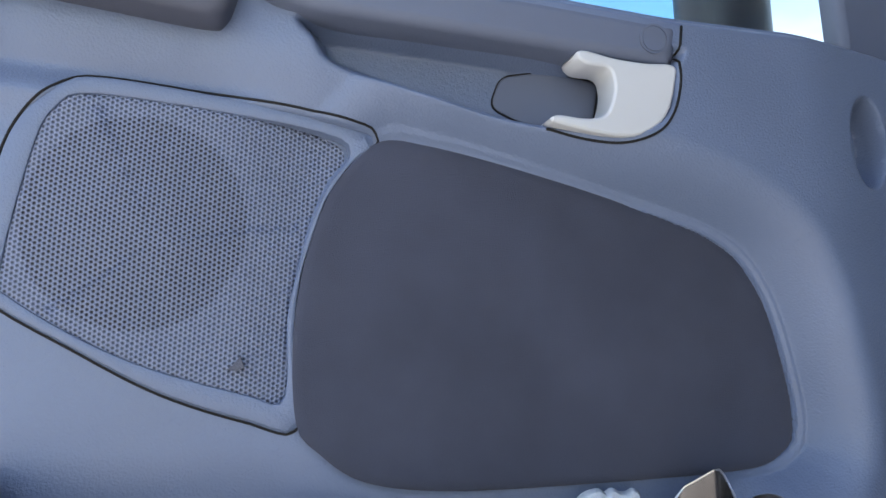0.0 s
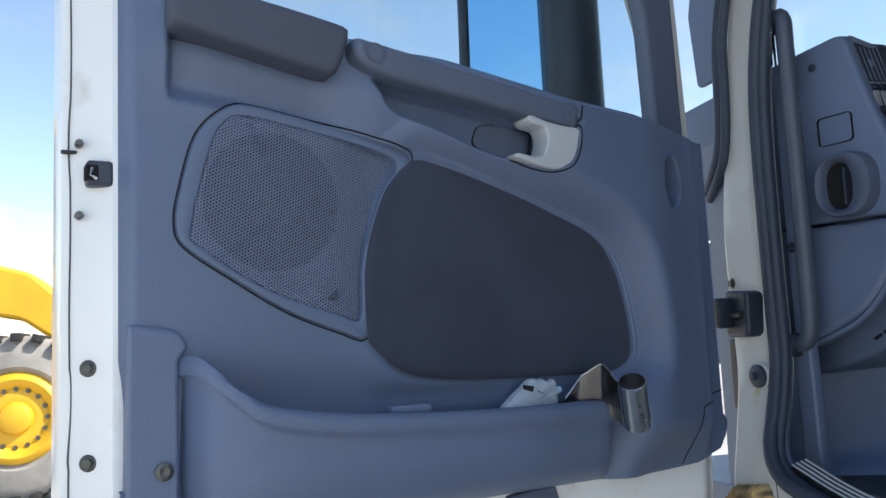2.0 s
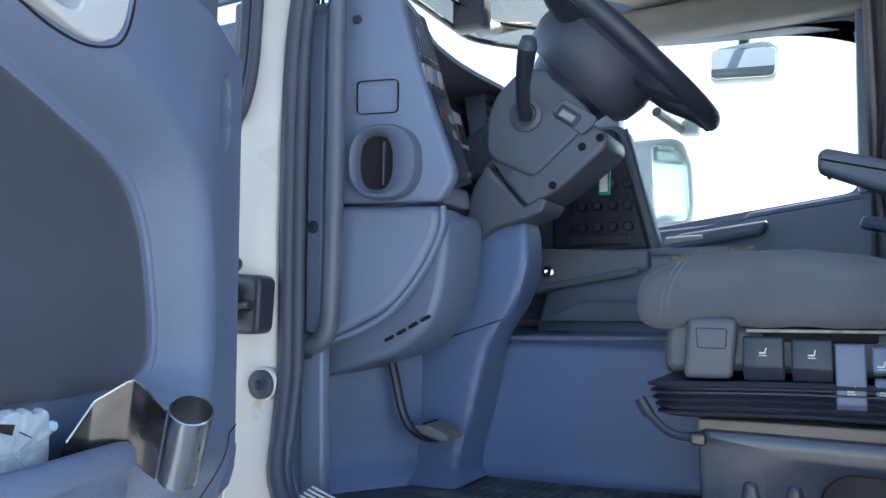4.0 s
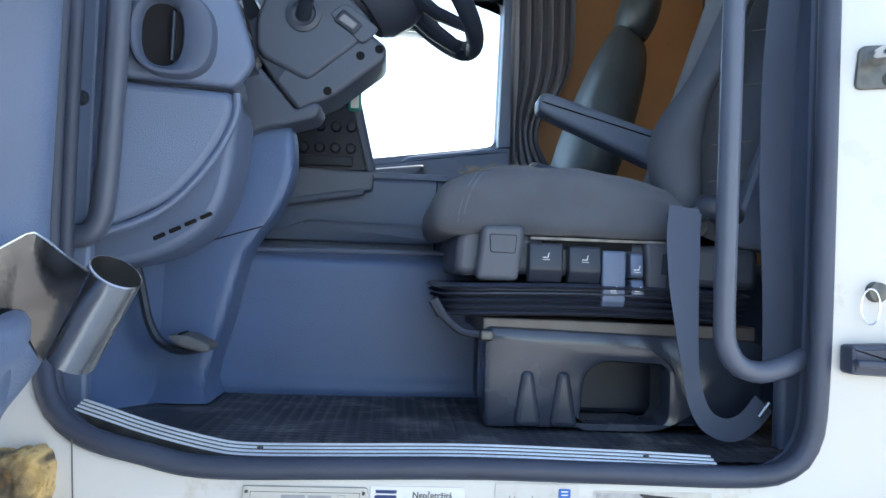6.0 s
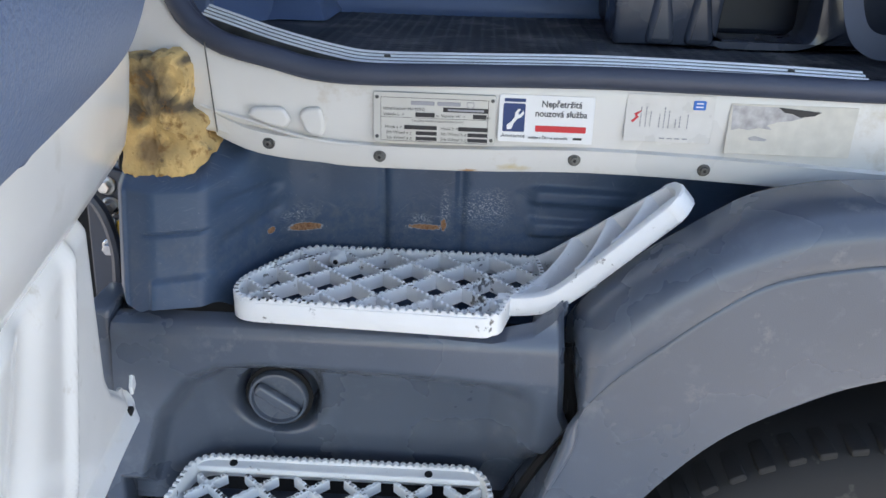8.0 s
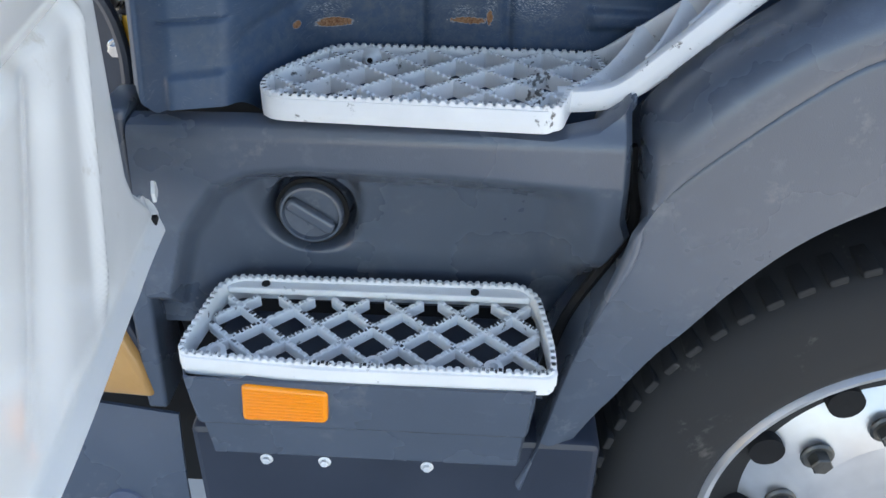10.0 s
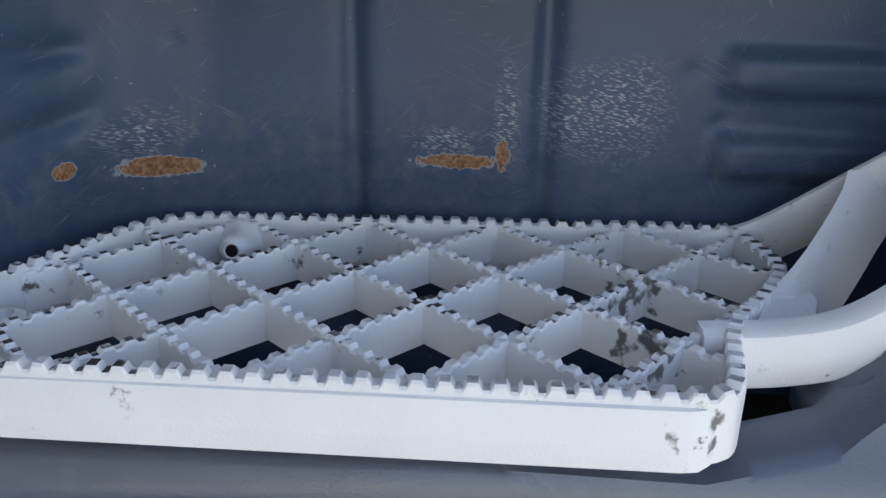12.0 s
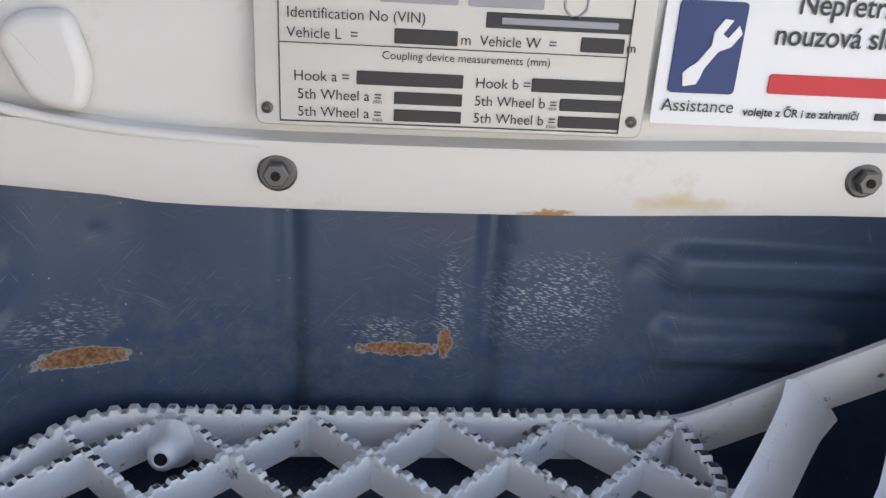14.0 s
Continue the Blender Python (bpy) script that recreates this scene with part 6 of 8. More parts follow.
def pocket_contents():
    b = thing("tube_bracket", "bent stainless steel plate with welded tube on the door pocket", "metal bracket", DOOR)
    # folded sheet: one leaf in the pocket, peaked at the fold, the other running to the tube
    top = np.vstack([resample([(0.437, 0.075, 1.365), (0.408, 0.08, 1.397), (0.389, 0.1, 1.413)], 18, False), spline([(0.386, 0.105, 1.4145), (0.386, 0.114, 1.409), (0.388, 0.128, 1.398), (0.392, 0.143, 1.388)], 20, False)])
    low = np.vstack([resample([(0.446, 0.068, 1.32), (0.42, 0.075, 1.33), (0.393, 0.091, 1.352)], 18, False), spline([(0.387, 0.096, 1.357), (0.381, 0.101, 1.346), (0.37, 0.106, 1.331), (0.356, 0.11, 1.32)], 20, False)])
    loops = []
    for p, q in zip(top, low):
        row = [p + (q - p) * f for f in np.linspace(0, 1, 12)]
        loops.append(row + [r + np.array((-0.0015, -0.0022, 0)) for r in row[::-1]])
    part("plate", loft(loops), "steel_sheet", b, "bent polished sheet with heat marks", 50)
    part("cut_edge", tube([q + np.array((0, 0, 0.0004)) for q in top], 0.0011, 6), "steel", b, "bright cut edge")
    tb = [(0.379, 0.16, 1.389), (0.342, 0.126, 1.322)]
    p0, p1 = np.array(tb[0]), np.array(tb[1])
    ax = (p1 - p0) / np.linalg.norm(p1 - p0)
    loops = []
    a = np.cross(ax, (0, 1, 0)); a /= np.linalg.norm(a)
    c = np.cross(ax, a)
    for p, r in ((p0, 0.0185), (p0 + 0.0006 * ax, 0.02), (p1, 0.02), (p1, 0.0185), (p0, 0.0185)):
        loops.append([p + r * (math.cos(q) * a + math.sin(q) * c) for q in np.linspace(0, 2 * math.pi, 40, endpoint=False)])
    part("tube", loft(loops, caps=(False, False)), "steel", b, "polished open steel tube", 50)
    k = thing("plastic_card", "crumpled clear plastic wrapping with a printed card in the door pocket", "packaging", DOOR)
    outl = resample(rounded([(0.56, 1.34), (0.54, 1.362), (0.492, 1.397), (0.478, 1.399), (0.474, 1.394), (0.466, 1.399), (0.46, 1.394), (0.452, 1.393), (0.445, 1.397), (0.439, 1.391), (0.44, 1.384), (0.431, 1.379), (0.432, 1.374), (0.439, 1.372), (0.438, 1.34)], [0.003, 0.02, 0.006, 0.004, 0.002, 0.004, 0.002, 0.002, 0.004, 0.003, 0.002, 0.004, 0.003, 0.002, 0.003]), 110)
    m0 = outl.mean(0)
    loops = []
    for kk, y in ((1.0, 0.052), (1.0, 0.056), (0.94, 0.062), (0.75, 0.065), (0.55, 0.0665), (0.3, 0.067), (0.05, 0.067)):
        loops.append([(m0[0] + (q[0] - m0[0]) * kk, y + 0.0015 * noise.noise((q[0] * 50, q[1] * 50, kk * 2)), m0[1] + (q[1] - m0[1]) * kk) for q in outl])
    part("wrapping", loft(loops), mat("milky_plastic", (0.44, 0.5, 0.56), 0.25, vary=0.1, scale=40, grain=200, bump=0.3, coat=0.4), k)
    part("printed_mark", prism([(0.504, 1.39), (0.488, 1.3875), (0.491, 1.379), (0.505, 1.384)], 0.062, 0.0678, "y", 0.0003, 1), "ink", k)
    part("printed_line", prism([(0.482, 1.381), (0.469, 1.375), (0.4693, 1.3742), (0.4823, 1.3802)], 0.062, 0.0678, "y", 0.0003, 1), "ink", k)
    part("blue_disc", lathe([(0.0, 0.065), (0.004, 0.0645), (0.005, 0.0605), (0.0, 0.0585)], 20, "y", (0.438, 0, 1.379)), mat("pale_blue_plastic", (0.4, 0.58, 0.7), 0.3, bump=0), k)


pocket_contents()


def outside_mirror():
    m = thing("wing_mirror", "black truck wing mirror housing outside the door window", "mirror", DOOR)
    # rounded inner edge, tall glass facing the driver, outer frame
    edge = [(0.16 + 0.066 * math.cos(q), -0.185 + 0.05 * math.sin(q)) for q in np.linspace(0, 2 * math.pi, 40, endpoint=False)]
    part("main_housing", prism(edge, 1.84, 2.75, "z", 0.02, 4), "black", m)
    glass_plan = [(0.205, -0.215), (0.347, -0.302), (0.345, -0.306), (0.203, -0.219)]
    part("mirror_glass", prism(glass_plan, 1.9, 2.72, "z", 0.0005, 1), mat("tinted_mirror", (0.36, 0.64, 0.88), 0.03, metal=1.0, vary=0.0, bump=0), m, "tall blue tinted mirror glass")
    part("outer_frame", tube(spline([(0.352, -0.304, 1.87), (0.35, -0.304, 1.95), (0.345, -0.302, 2.05), (0.338, -0.302, 2.72)], 30, False), 0.0115, 10), "black", m)
    part("back_shell", prism([(0.2, -0.22), (0.345, -0.308), (0.32, -0.36), (0.15, -0.26)], 1.89, 2.73, "z", 0.01, 2), "black", m)
    part("bracket", tube([(0.13, -0.2, 1.87), (0.11, -0.14, 1.86), (0.09, -0.1, 1.85)], 0.02, 10), "black", m)


outside_mirror()

# ---- cab shell inside ----
def front(y):
    """How far the rounded front of the cab falls back towards its corners."""
    return 0.34 * (1 - float(sm(0.02, 0.55, np.array(y)))) + 0.34 * float(sm(1.75, 2.28, np.array(y)))


def curved(profile, y0, y1, n=40):
    """A bar across the cab whose (x, z) section follows the rounded front."""
    return loft([[(x + front(y), y, z) for x, z in profile] for y in np.linspace(y0, y1, n)])


def cab_shell():
    fl = thing("cab_floor", "dark rubber floor mat with grid pattern in the footwell", "floor", kind="structure")
    FZ = 1.16

    def mat_shape(u, t):
        x, y = -0.12 + 1.25 * u, 0.075 + 0.5 * t
        g = 0.0022 * np.maximum(np.exp(-(((np.mod(x, 0.018) - 0.009) / 0.003) ** 2)), np.exp(-(((np.mod(y, 0.018) - 0.009) / 0.003) ** 2)))
        return x, y, FZ + g * sm(0.11, 0.14, x) + 0.003 * np.sin(6 * x) * np.sin(9 * y)
    bm = field(np.linspace(0, 1, 420), np.linspace(0, 1, 170), mat_shape)
    part("rubber_mat", bm, mat("dusty_black_rubber", (0.05, 0.055, 0.068), 0.5, vary=0.4, scale=9, bump=0.25, dirt=(0.24, 0.235, 0.225), dirt_amount=0.8, dirt_scale=12), fl, sharp=60)
    part("floor_pan", box(-0.5, 0.05, 1.08, 1.7, 2.25, 1.15, 0.004), "lifted_dash_dark", fl)
    # ribbed sill strip following the doorway
    path = spline([(0.028, 0.062, 1.211), (0.06, 0.06, 1.2015), (0.12, 0.056, 1.184), (0.19, 0.052, 1.1685), (0.24, 0.05, 1.163), (0.36, 0.05, 1.1645), (0.52, 0.05, 1.1675), (0.7, 0.05, 1.1645), (0.835, 0.05, 1.16)], 90, False)
    st = thing("sill_strip", "ribbed aluminium sill strip along the doorway", "sill strip")
    part("strip", loft([[(x, y - 0.013, z - 0.012), (x, y - 0.012, z - 0.001), (x, y + 0.023, z + 0.007), (x, y + 0.027, z - 0.006)] for x, y, z in path], closed=False), "bolt", st, sharp=20)
    for k in range(4):
        part("rib", tube([(x, y - 0.0095 + 0.0098 * k, z - 0.0006 + 0.0023 * k) for x, y, z in path], 0.0023, 8, squash=1.0), "alu", st, "bright aluminium rib")
    for x in (0.255, 0.53, 0.745):
        part("screw", lathe([(0.004, 1.167), (0.004, 1.1695), (0.0, 1.17)], 12, "z", (x, 0.055, 0)), "bolt", st)
    en = thing("engine_tunnel", "blue-grey plastic engine tunnel cover beside the footwell", "engine tunnel")

    def tun(u, t):
        x = -0.5 + 1.7 * u
        s = t * 1.45
        y = np.where(s < 0.27, 0.545 + 0.02 * (s / 0.27), 0.565 + np.maximum(s - 0.27, 0))
        z = np.where(s < 0.27, FZ - 0.01 + s, FZ + 0.262 + 0.008 * sm(0.27, 0.32, s))
        z = z - 0.012 * np.exp(-(((s - 0.27) / 0.02) ** 2))
        y = y - 0.008 * np.exp(-(((z - FZ - 0.012) / 0.012) ** 2)) * (s < 0.2)
        return x, y, z
    part("cover", field(np.linspace(0, 1, 60), np.linspace(0, 1, 120), tun), "skylit_low_trim", en, sharp=50)
    part("top_seam", tube([(0.0, 0.56, FZ + 0.262), (0.6, 0.56, FZ + 0.268)], 0.004, 8), "lifted_dash_dark", en)
    part("grab_slot", prism(rounded([(0.22, 1.5), (0.52, 1.492), (0.515, 1.462), (0.5, 1.452), (0.1, 1.452)], 0.012), 0.86, 0.9, "y", 0.01, 3), "lifted_dash_dark", en)
    con = thing("centre_console", "grey plastic storage console on the engine tunnel", "console")
    part("body", prism(rounded([(0.08, 1.42), (0.53, 1.42), (0.55, 1.52), (0.54, 1.595), (0.5, 1.608), (0.3, 1.606), (0.12, 1.54)], [0.01, 0.01, 0.03, 0.03, 0.03, 0.01, 0.01]), 0.9, 1.35, "y", 0.015, 3), "dash", con)
    part("lid", prism(rounded([(0.3, 1.6), (0.535, 1.6), (0.525, 1.615), (0.3, 1.615)], 0.004), 0.895, 1.33, "y", 0.004), "dash", con)
    part("seam", box(0.505, 0.897, 1.44, 0.508, 0.902, 1.6, 0.0008), "hole", con)
    # walls, roof, far side with its window, windscreen
    w = thing("cab_wall_right", "far side of the cab with a large bright side window", "truck cab", kind="structure")
    hole = rounded([(0.05, 1.785), (0.8, 1.89), (0.81, 2.49), (0.35, 2.505), (-0.02, 2.53), (-0.032, 2.2), (-0.022, 1.9), (-0.005, 1.81)], [0.03, 0.04, 0.04, 0.2, 0.04, 0.2, 0.05, 0.03])
    out = rounded([(-0.45, 1.05), (1.72, 1.05), (1.72, 2.98), (0.0, 2.98), (-0.3, 2.2)], 0.02)
    o2, h2 = resample(out, 160), resample(hole, 160)
    sh = int(np.argmin(np.hypot(*(o2 - h2[0]).T)))
    part("inner_panel", ring(np.roll(o2, -sh, 0), h2, 2.3, 2.22, "y", 0.01), "lifted_dash_dark", w)
    part("door_trim", prism(rounded([(0.9, 1.5), (0.9, 1.87), (0.8, 1.875), (0.45, 1.825), (0.42, 1.795), (0.1, 1.77), (0.0, 1.765), (0.0, 1.5)], 0.015), 2.22, 2.14, "y", 0.02, 3), "dash", w)
    part("arm_ledge", prism(rounded([(0.18, 1.69), (0.5, 1.74), (0.52, 1.79), (0.2, 1.75)], 0.02), 2.14, 2.08, "y", 0.02, 3), "lifted_dash_dark", w)
    part("door_pull", prism(rounded([(0.16, 1.71), (0.3, 1.73), (0.3, 1.745), (0.17, 1.74)], 0.006), 2.1, 2.07, "y", 0.006), "handle", w)
    part("post_cover", prism(rounded([(0.8, 1.87), (0.86, 1.88), (0.86, 2.55), (0.81, 2.55)], 0.01), 2.22, 2.15, "y", 0.01), "dash", w)
    pane = part("window_pane", prism(inset(hole, -0.01), 2.27, 2.274, "y", 0.001, 1), "glass", w)
    pane.visible_shadow = False
    # the roof block reaches 3.5 m, unseen, to keep sun off the door
    for nm, bm, mt in (("cab_wall_rear", box(1.66, 0.05, 1.1, 1.72, 2.25, 2.98, 0.004), "liner"), ("ceiling_sun_block", box(0.25, 0.0, 2.93, 1.72, 2.3, 3.5, 0.02), "liner")):
        tagged(part(nm, bm, mt, None, "inside lining of the truck cab, thickened at the roof to block sun"), category="cab lining", kind="structure")
    ws = thing("windscreen", "large truck windscreen with dark lower edge", "windscreen", kind="structure")
    def scr(u, t):
        y = 0.06 + 2.15 * u
        z = 1.85 + 0.82 * t
        x = -0.46 + 0.16 * t + np.vectorize(front)(y)
        return x, y, z
    g = part("glass_sheet", field(np.linspace(0, 1, 24), np.linspace(0, 1, 8), scr), "glass", ws)
    g.visible_shadow = False
    hd = thing("roof_header", "grey padded header above the windscreen with visors", "header")
    part("header", loft([[(-0.3 + front(y), y, 2.67), (-0.1 + 0.7 * front(y), y, 2.63), (0.3, y, 2.68), (0.3, y, 2.98), (-0.2 + front(y), y, 2.9)] for y in np.linspace(0.06, 2.25, 40)]), "liner", hd)
    part("visor", curved([(-0.16, 2.42), (-0.12, 2.41), (-0.03, 2.53), (-0.08, 2.55)], 0.3, 1.0), "liner", hd)
    part("front_panel", curved([(-0.5, 1.0), (-0.44, 1.0), (-0.44, 1.84), (-0.5, 1.84)], 0.06, 2.25), "lifted_dash_dark", hd)
    part("side_rail", prism(rounded([(0.0, 2.5), (1.7, 2.52), (1.7, 2.64), (0.0, 2.62)], 0.03), 2.24, 2.1, "y", 0.03, 3), mat("grey_roof_rail", (0.22, 0.225, 0.225), 0.6), hd)
    sv = thing("sun_visor", "smoked plastic outside sun visor with metal brackets above the windscreen", "sun visor")
    smoke = glass("smoked_visor_plastic", (0.55, 0.51, 0.45), 0.3)
    part("shield", curved([(-0.5, 2.5), (-0.485, 2.492), (-0.46, 2.56), (-0.38, 2.78), (-0.4, 2.79), (-0.475, 2.57)], 0.1, 2.22, 60), smoke, sv, "translucent smoked shield").visible_shadow = False
    part("lower_edge", tube([(-0.493 + front(y), y, 2.492) for y in np.linspace(0.1, 2.22, 60)], 0.011, 8), "black", sv, "dark edge bead")
    part("crease", tube([(-0.462 + front(y), y, 2.568) for y in np.linspace(0.1, 2.22, 60)], 0.008, 8), "black", sv)
    for y in (0.45, 1.08, 1.68):
        part("bracket", box(-0.49, y - 0.035, 2.47, -0.36, y + 0.035, 2.6, 0.015), "black", sv, "dark visor bracket")
        part("bracket_arm", tube([(-0.44, y + 0.12, 2.52), (-0.4, y + 0.3, 2.58), (-0.36, y + 0.42, 2.62)], [0.03, 0.022, 0.012], 10), "handle", sv, "pale metal arm")
    bw = thing("bunk_wall", "brown wooden board lining of the sleeping area", "wall", kind="structure")
    part("board", box(1.62, 0.7, 1.3, 1.64, 2.2, 2.8, 0.004), "wood", bw)
    part("side_board", box(0.95, 2.19, 1.3, 1.61, 2.214, 2.8, 0.004), "wood", bw)


cab_shell()


# ---- dashboard ----
def dashboard():
    d = thing("dashboard", "blue-grey plastic truck dashboard with switch panel and instrument hood", "dashboard")
    up = rounded([(-0.3, 1.655), (0.176, 1.648), (0.199, 1.683), (0.199, 1.7), (0.147, 1.85), (0.118, 1.955), (0.112, 1.988), (0.095, 1.998), (0.016, 1.99), (-0.085, 1.98), (-0.3, 1.95)], [0.005, 0.008, 0.008, 0.01, 0.05, 0.03, 0.01, 0.015, 0.02, 0.02, 0.01])
    up = resample(up, 120)

    def skew(bm):
        for v in bm.verts:
            v.co.y += 0.25 * (v.co.x - 0.1) * 0.9 * (1 if v.co.y < 0.24 else 0)
        return bm
    part("end_panel", skew(prism(up, 0.185, 0.21, "y", 0.008, 4)), "dash", d)
    lo = resample(rounded([(-0.3, 1.65), (0.174, 1.643), (0.173, 1.604), (0.144, 1.543), (0.096, 1.481), (-0.016, 1.424), (-0.3, 1.38)], [0.004, 0.01, 0.02, 0.03, 0.03, 0.03, 0.01]), 120)
    part("lower_panel", skew(prism(lo, 0.19, 0.30, "y", 0.012, 4)), "dash", d)
    knee = resample(rounded([(-0.3, 1.645), (0.168, 1.64), (0.176, 1.615), (0.171, 1.56), (0.162, 1.5), (0.14, 1.448), (0.08, 1.405), (0.024, 1.388), (-0.06, 1.364), (-0.3, 1.34)], [0.004, 0.008, 0.02, 0.04, 0.04, 0.04, 0.04, 0.03, 0.03, 0.01]), 120)
    part("knee_bolster", prism(knee, 0.238, 0.385, "y", 0.014, 4), "dash", d)
    part("bright_bead", tube([(x, 0.197 + 0.225 * (x - 0.1), z) for x, z in spline([(0.177, 1.642), (0.175, 1.604), (0.147, 1.543), (0.098, 1.481), (0.05, 1.449), (-0.016, 1.424), (-0.06, 1.414)], 50, False)], 0.006, 8), "dash", d)
    # slots low in the knee panel
    for k in range(4):
        x, z = 0.062 + 0.022 * k, 1.425 + 0.011 * k
        part("slot", prism(rounded([(x, z), (x + 0.016, z + 0.008), (x + 0.014, z + 0.013), (x - 0.002, z + 0.005)], 0.002), 0.234, 0.242, "y", 0.001), "hole", d)
    # covers and screws on the end panel
    rc = resample(rect(0.045, 1.793, 0.112, 1.847, 0.008), 60)
    part("cover_joint", skew(ring(inset(rc, -0.0005), inset(rc, 0.0005), 0.18, 0.1838, "y", 0.0004)), "hole", d)
    for x, z in ((0.042, 1.951), (0.141, 1.72), (-0.003, 1.622)):
        part("screw", skew(bolt_mesh(bmesh.new(), x, 0.186, z, 0.007, depth=0.004, washer=1.4)), "black", d)
    # side demister nozzle: oval collar round a dark mouth
    ov = lambda rx, rz, cx=0.094, cz=1.712: [(cx + rx * np.sign(math.cos(a)) * abs(math.cos(a)) ** 0.8, cz + rz * np.sign(math.sin(a)) * abs(math.sin(a)) ** 0.8) for a in np.linspace(0, 2 * math.pi, 48, endpoint=False)]
    loops = []
    for rx, rz, y, cx in ((0.056, 0.06, 0.19, 0.094), (0.056, 0.06, 0.168, 0.094), (0.053, 0.057, 0.162, 0.094), (0.048, 0.053, 0.161, 0.092), (0.038, 0.05, 0.164, 0.087), (0.029, 0.046, 0.172, 0.08), (0.026, 0.043, 0.1825, 0.078)):
        loops.append([(x, y, z) for x, z in ov(rx, rz, cx)])
    vn = part("side_nozzle", skew(loft(loops, caps=(False, False))), "trim_dark", d, "oval air nozzle")
    part("nozzle_dark", skew(prism(ov(0.027, 0.044, 0.078), 0.1805, 0.186, "y", 0.001)), "hole", vn)
    part("nozzle_vane", skew(prism(rounded([(0.092, 1.675), (0.0955, 1.675), (0.0965, 1.745), (0.093, 1.745)], 0.0015), 0.17, 0.181, "y", 0.001)), "black", vn)
    # sloping switch bank facing the driver
    a, b = np.array((0.112, 1.985)), np.array((0.201, 1.69))
    dv = (b - a) / np.linalg.norm(b - a)
    nv = np.array((-dv[1], dv[0]))
    nv = nv if nv[0] > 0 else -nv
    bank = part("switch_bank", prism(rounded([tuple(a - nv * 0.006), tuple(b - nv * 0.006), tuple(b - nv * 0.05), tuple(a - nv * 0.05)], 0.004), 0.207, 0.292, "y", 0.004), "black", d, "black switch panel")
    silver = mat("silver_grey_panel", (0.24, 0.265, 0.29), 0.4, vary=0.06, bump=0.05)

    def key(s0, s1, y0, y1, lift, mtl, name="switch", base=-0.009, tip=0.0):
        lift = lift * 0.4 - 0.006
        c, e = a + dv * s0, a + dv * s1
        q = [c + nv * base, e + nv * base, e + nv * lift, c + nv * (lift + tip)]
        return part(name, prism(rounded([tuple(v) for v in q], 0.001), 0.207 + 0.8 * (y0 - 0.257), 0.207 + 0.8 * (y1 - 0.257), "y", 0.001), mtl, bank)
    # upper vent: long slats with a thumb wheel
    for k in range(6):
        key(0.012, 0.086, 0.262 + 0.013 * k, 0.266 + 0.013 * k, 0.0015, "lifted_dash_dark", "vent_slat")
    key(0.04, 0.056, 0.287, 0.297, 0.006, "dash", "vent_thumb_wheel")
    key(0.09, 0.094, 0.258, 0.35, 0.002, silver, "trim_line")
    for y in (0.272, 0.292):
        key(0.094, 0.103, y, y + 0.012, 0.007, "black", "knob")
    # four pale rockers with dark feet
    key(0.106, 0.172, 0.257, 0.356, -0.002, silver, "switch_plate")
    for k in range(4):
        y = 0.262 + 0.0225 * k
        key(0.112, 0.142, y, y + 0.017, 0.002, "print_grey" if k != 2 else "dash", "rocker_switch", tip=0.004)
        key(0.145, 0.158, y, y + 0.015, 0.009, "black", "rocker_foot")
    # silver-grey panel with dial, hazard switch and two push buttons
    key(0.176, 0.243, 0.257, 0.40, -0.001, silver, "switch_plate")
    key(0.186, 0.226, 0.262, 0.288, 0.009, "black", "light_dial", tip=-0.004)
    key(0.182, 0.204, 0.294, 0.316, 0.004, mat("dim_red_switch", (0.13, 0.025, 0.022), 0.4), "hazard_switch")
    key(0.212, 0.23, 0.3, 0.316, 0.009, "black", "knob")
    for s0 in (0.186, 0.214):
        key(s0, s0 + 0.022, 0.326, 0.352, 0.0005, "black", "push_button")
        key(s0 + 0.003, s0 + 0.019, 0.329, 0.349, 0.0015, silver, "push_button_face")
    key(0.2, 0.236, 0.364, 0.394, 0.004, "hole", "dome_switch")
    # lower vent with bright slat edges
    for k in range(4):
        key(0.25, 0.286, 0.28 + 0.018 * k, 0.2825 + 0.018 * k, 0.0, silver if k else "black", "vent_slat")
    for y in (0.27, 0.332):
        p = a + dv * 0.298
        part("panel_screw", lathe([(0.0055, y - 0.051), (0.005, y - 0.054), (0.0, y - 0.053)], 14, "y", (p[0] - 0.004, 0, p[1])), "bolt", bank)
    # hood over the instruments: a shell that dips to the middle
    def hood(u, t):
        y = 0.205 + 0.845 * t
        rim = np.interp(y, [0.205, 0.29, 0.35, 0.43, 0.53, 0.62, 0.75, 0.9, 1.05], [1.993, 1.97, 1.955, 1.949, 1.95, 1.955, 1.96, 1.962, 1.95])
        x = 0.11 - 0.01 * sm(0.25, 0.35, y) - 0.5 * u
        z = rim - 0.02 * u + 0.004 * np.sin(np.pi * np.clip(u * 12, 0, 1))
        return x, y, z
    bm = field(np.linspace(0, 1, 30), np.linspace(0, 1, 40), hood, (0, 0, -0.01))
    part("instrument_hood", bm, "lifted_dash_dark", d)
    cavity = mat("brown_black_plastic", (0.085, 0.055, 0.068), 0.6, vary=0.2, scale=8, bump=0.1)
    part("instrument_back", prism(rounded([(0.0, 1.66), (0.02, 1.66), (-0.05, 1.965), (-0.07, 1.965)], 0.004), 0.26, 1.0, "y", 0.004), cavity, d, "dark instrument cavity")
    part("instrument_side", prism(rounded([(-0.06, 1.66), (0.16, 1.72), (0.095, 1.96), (-0.06, 1.96)], 0.01), 0.25, 0.275, "y", 0.004), cavity, d)
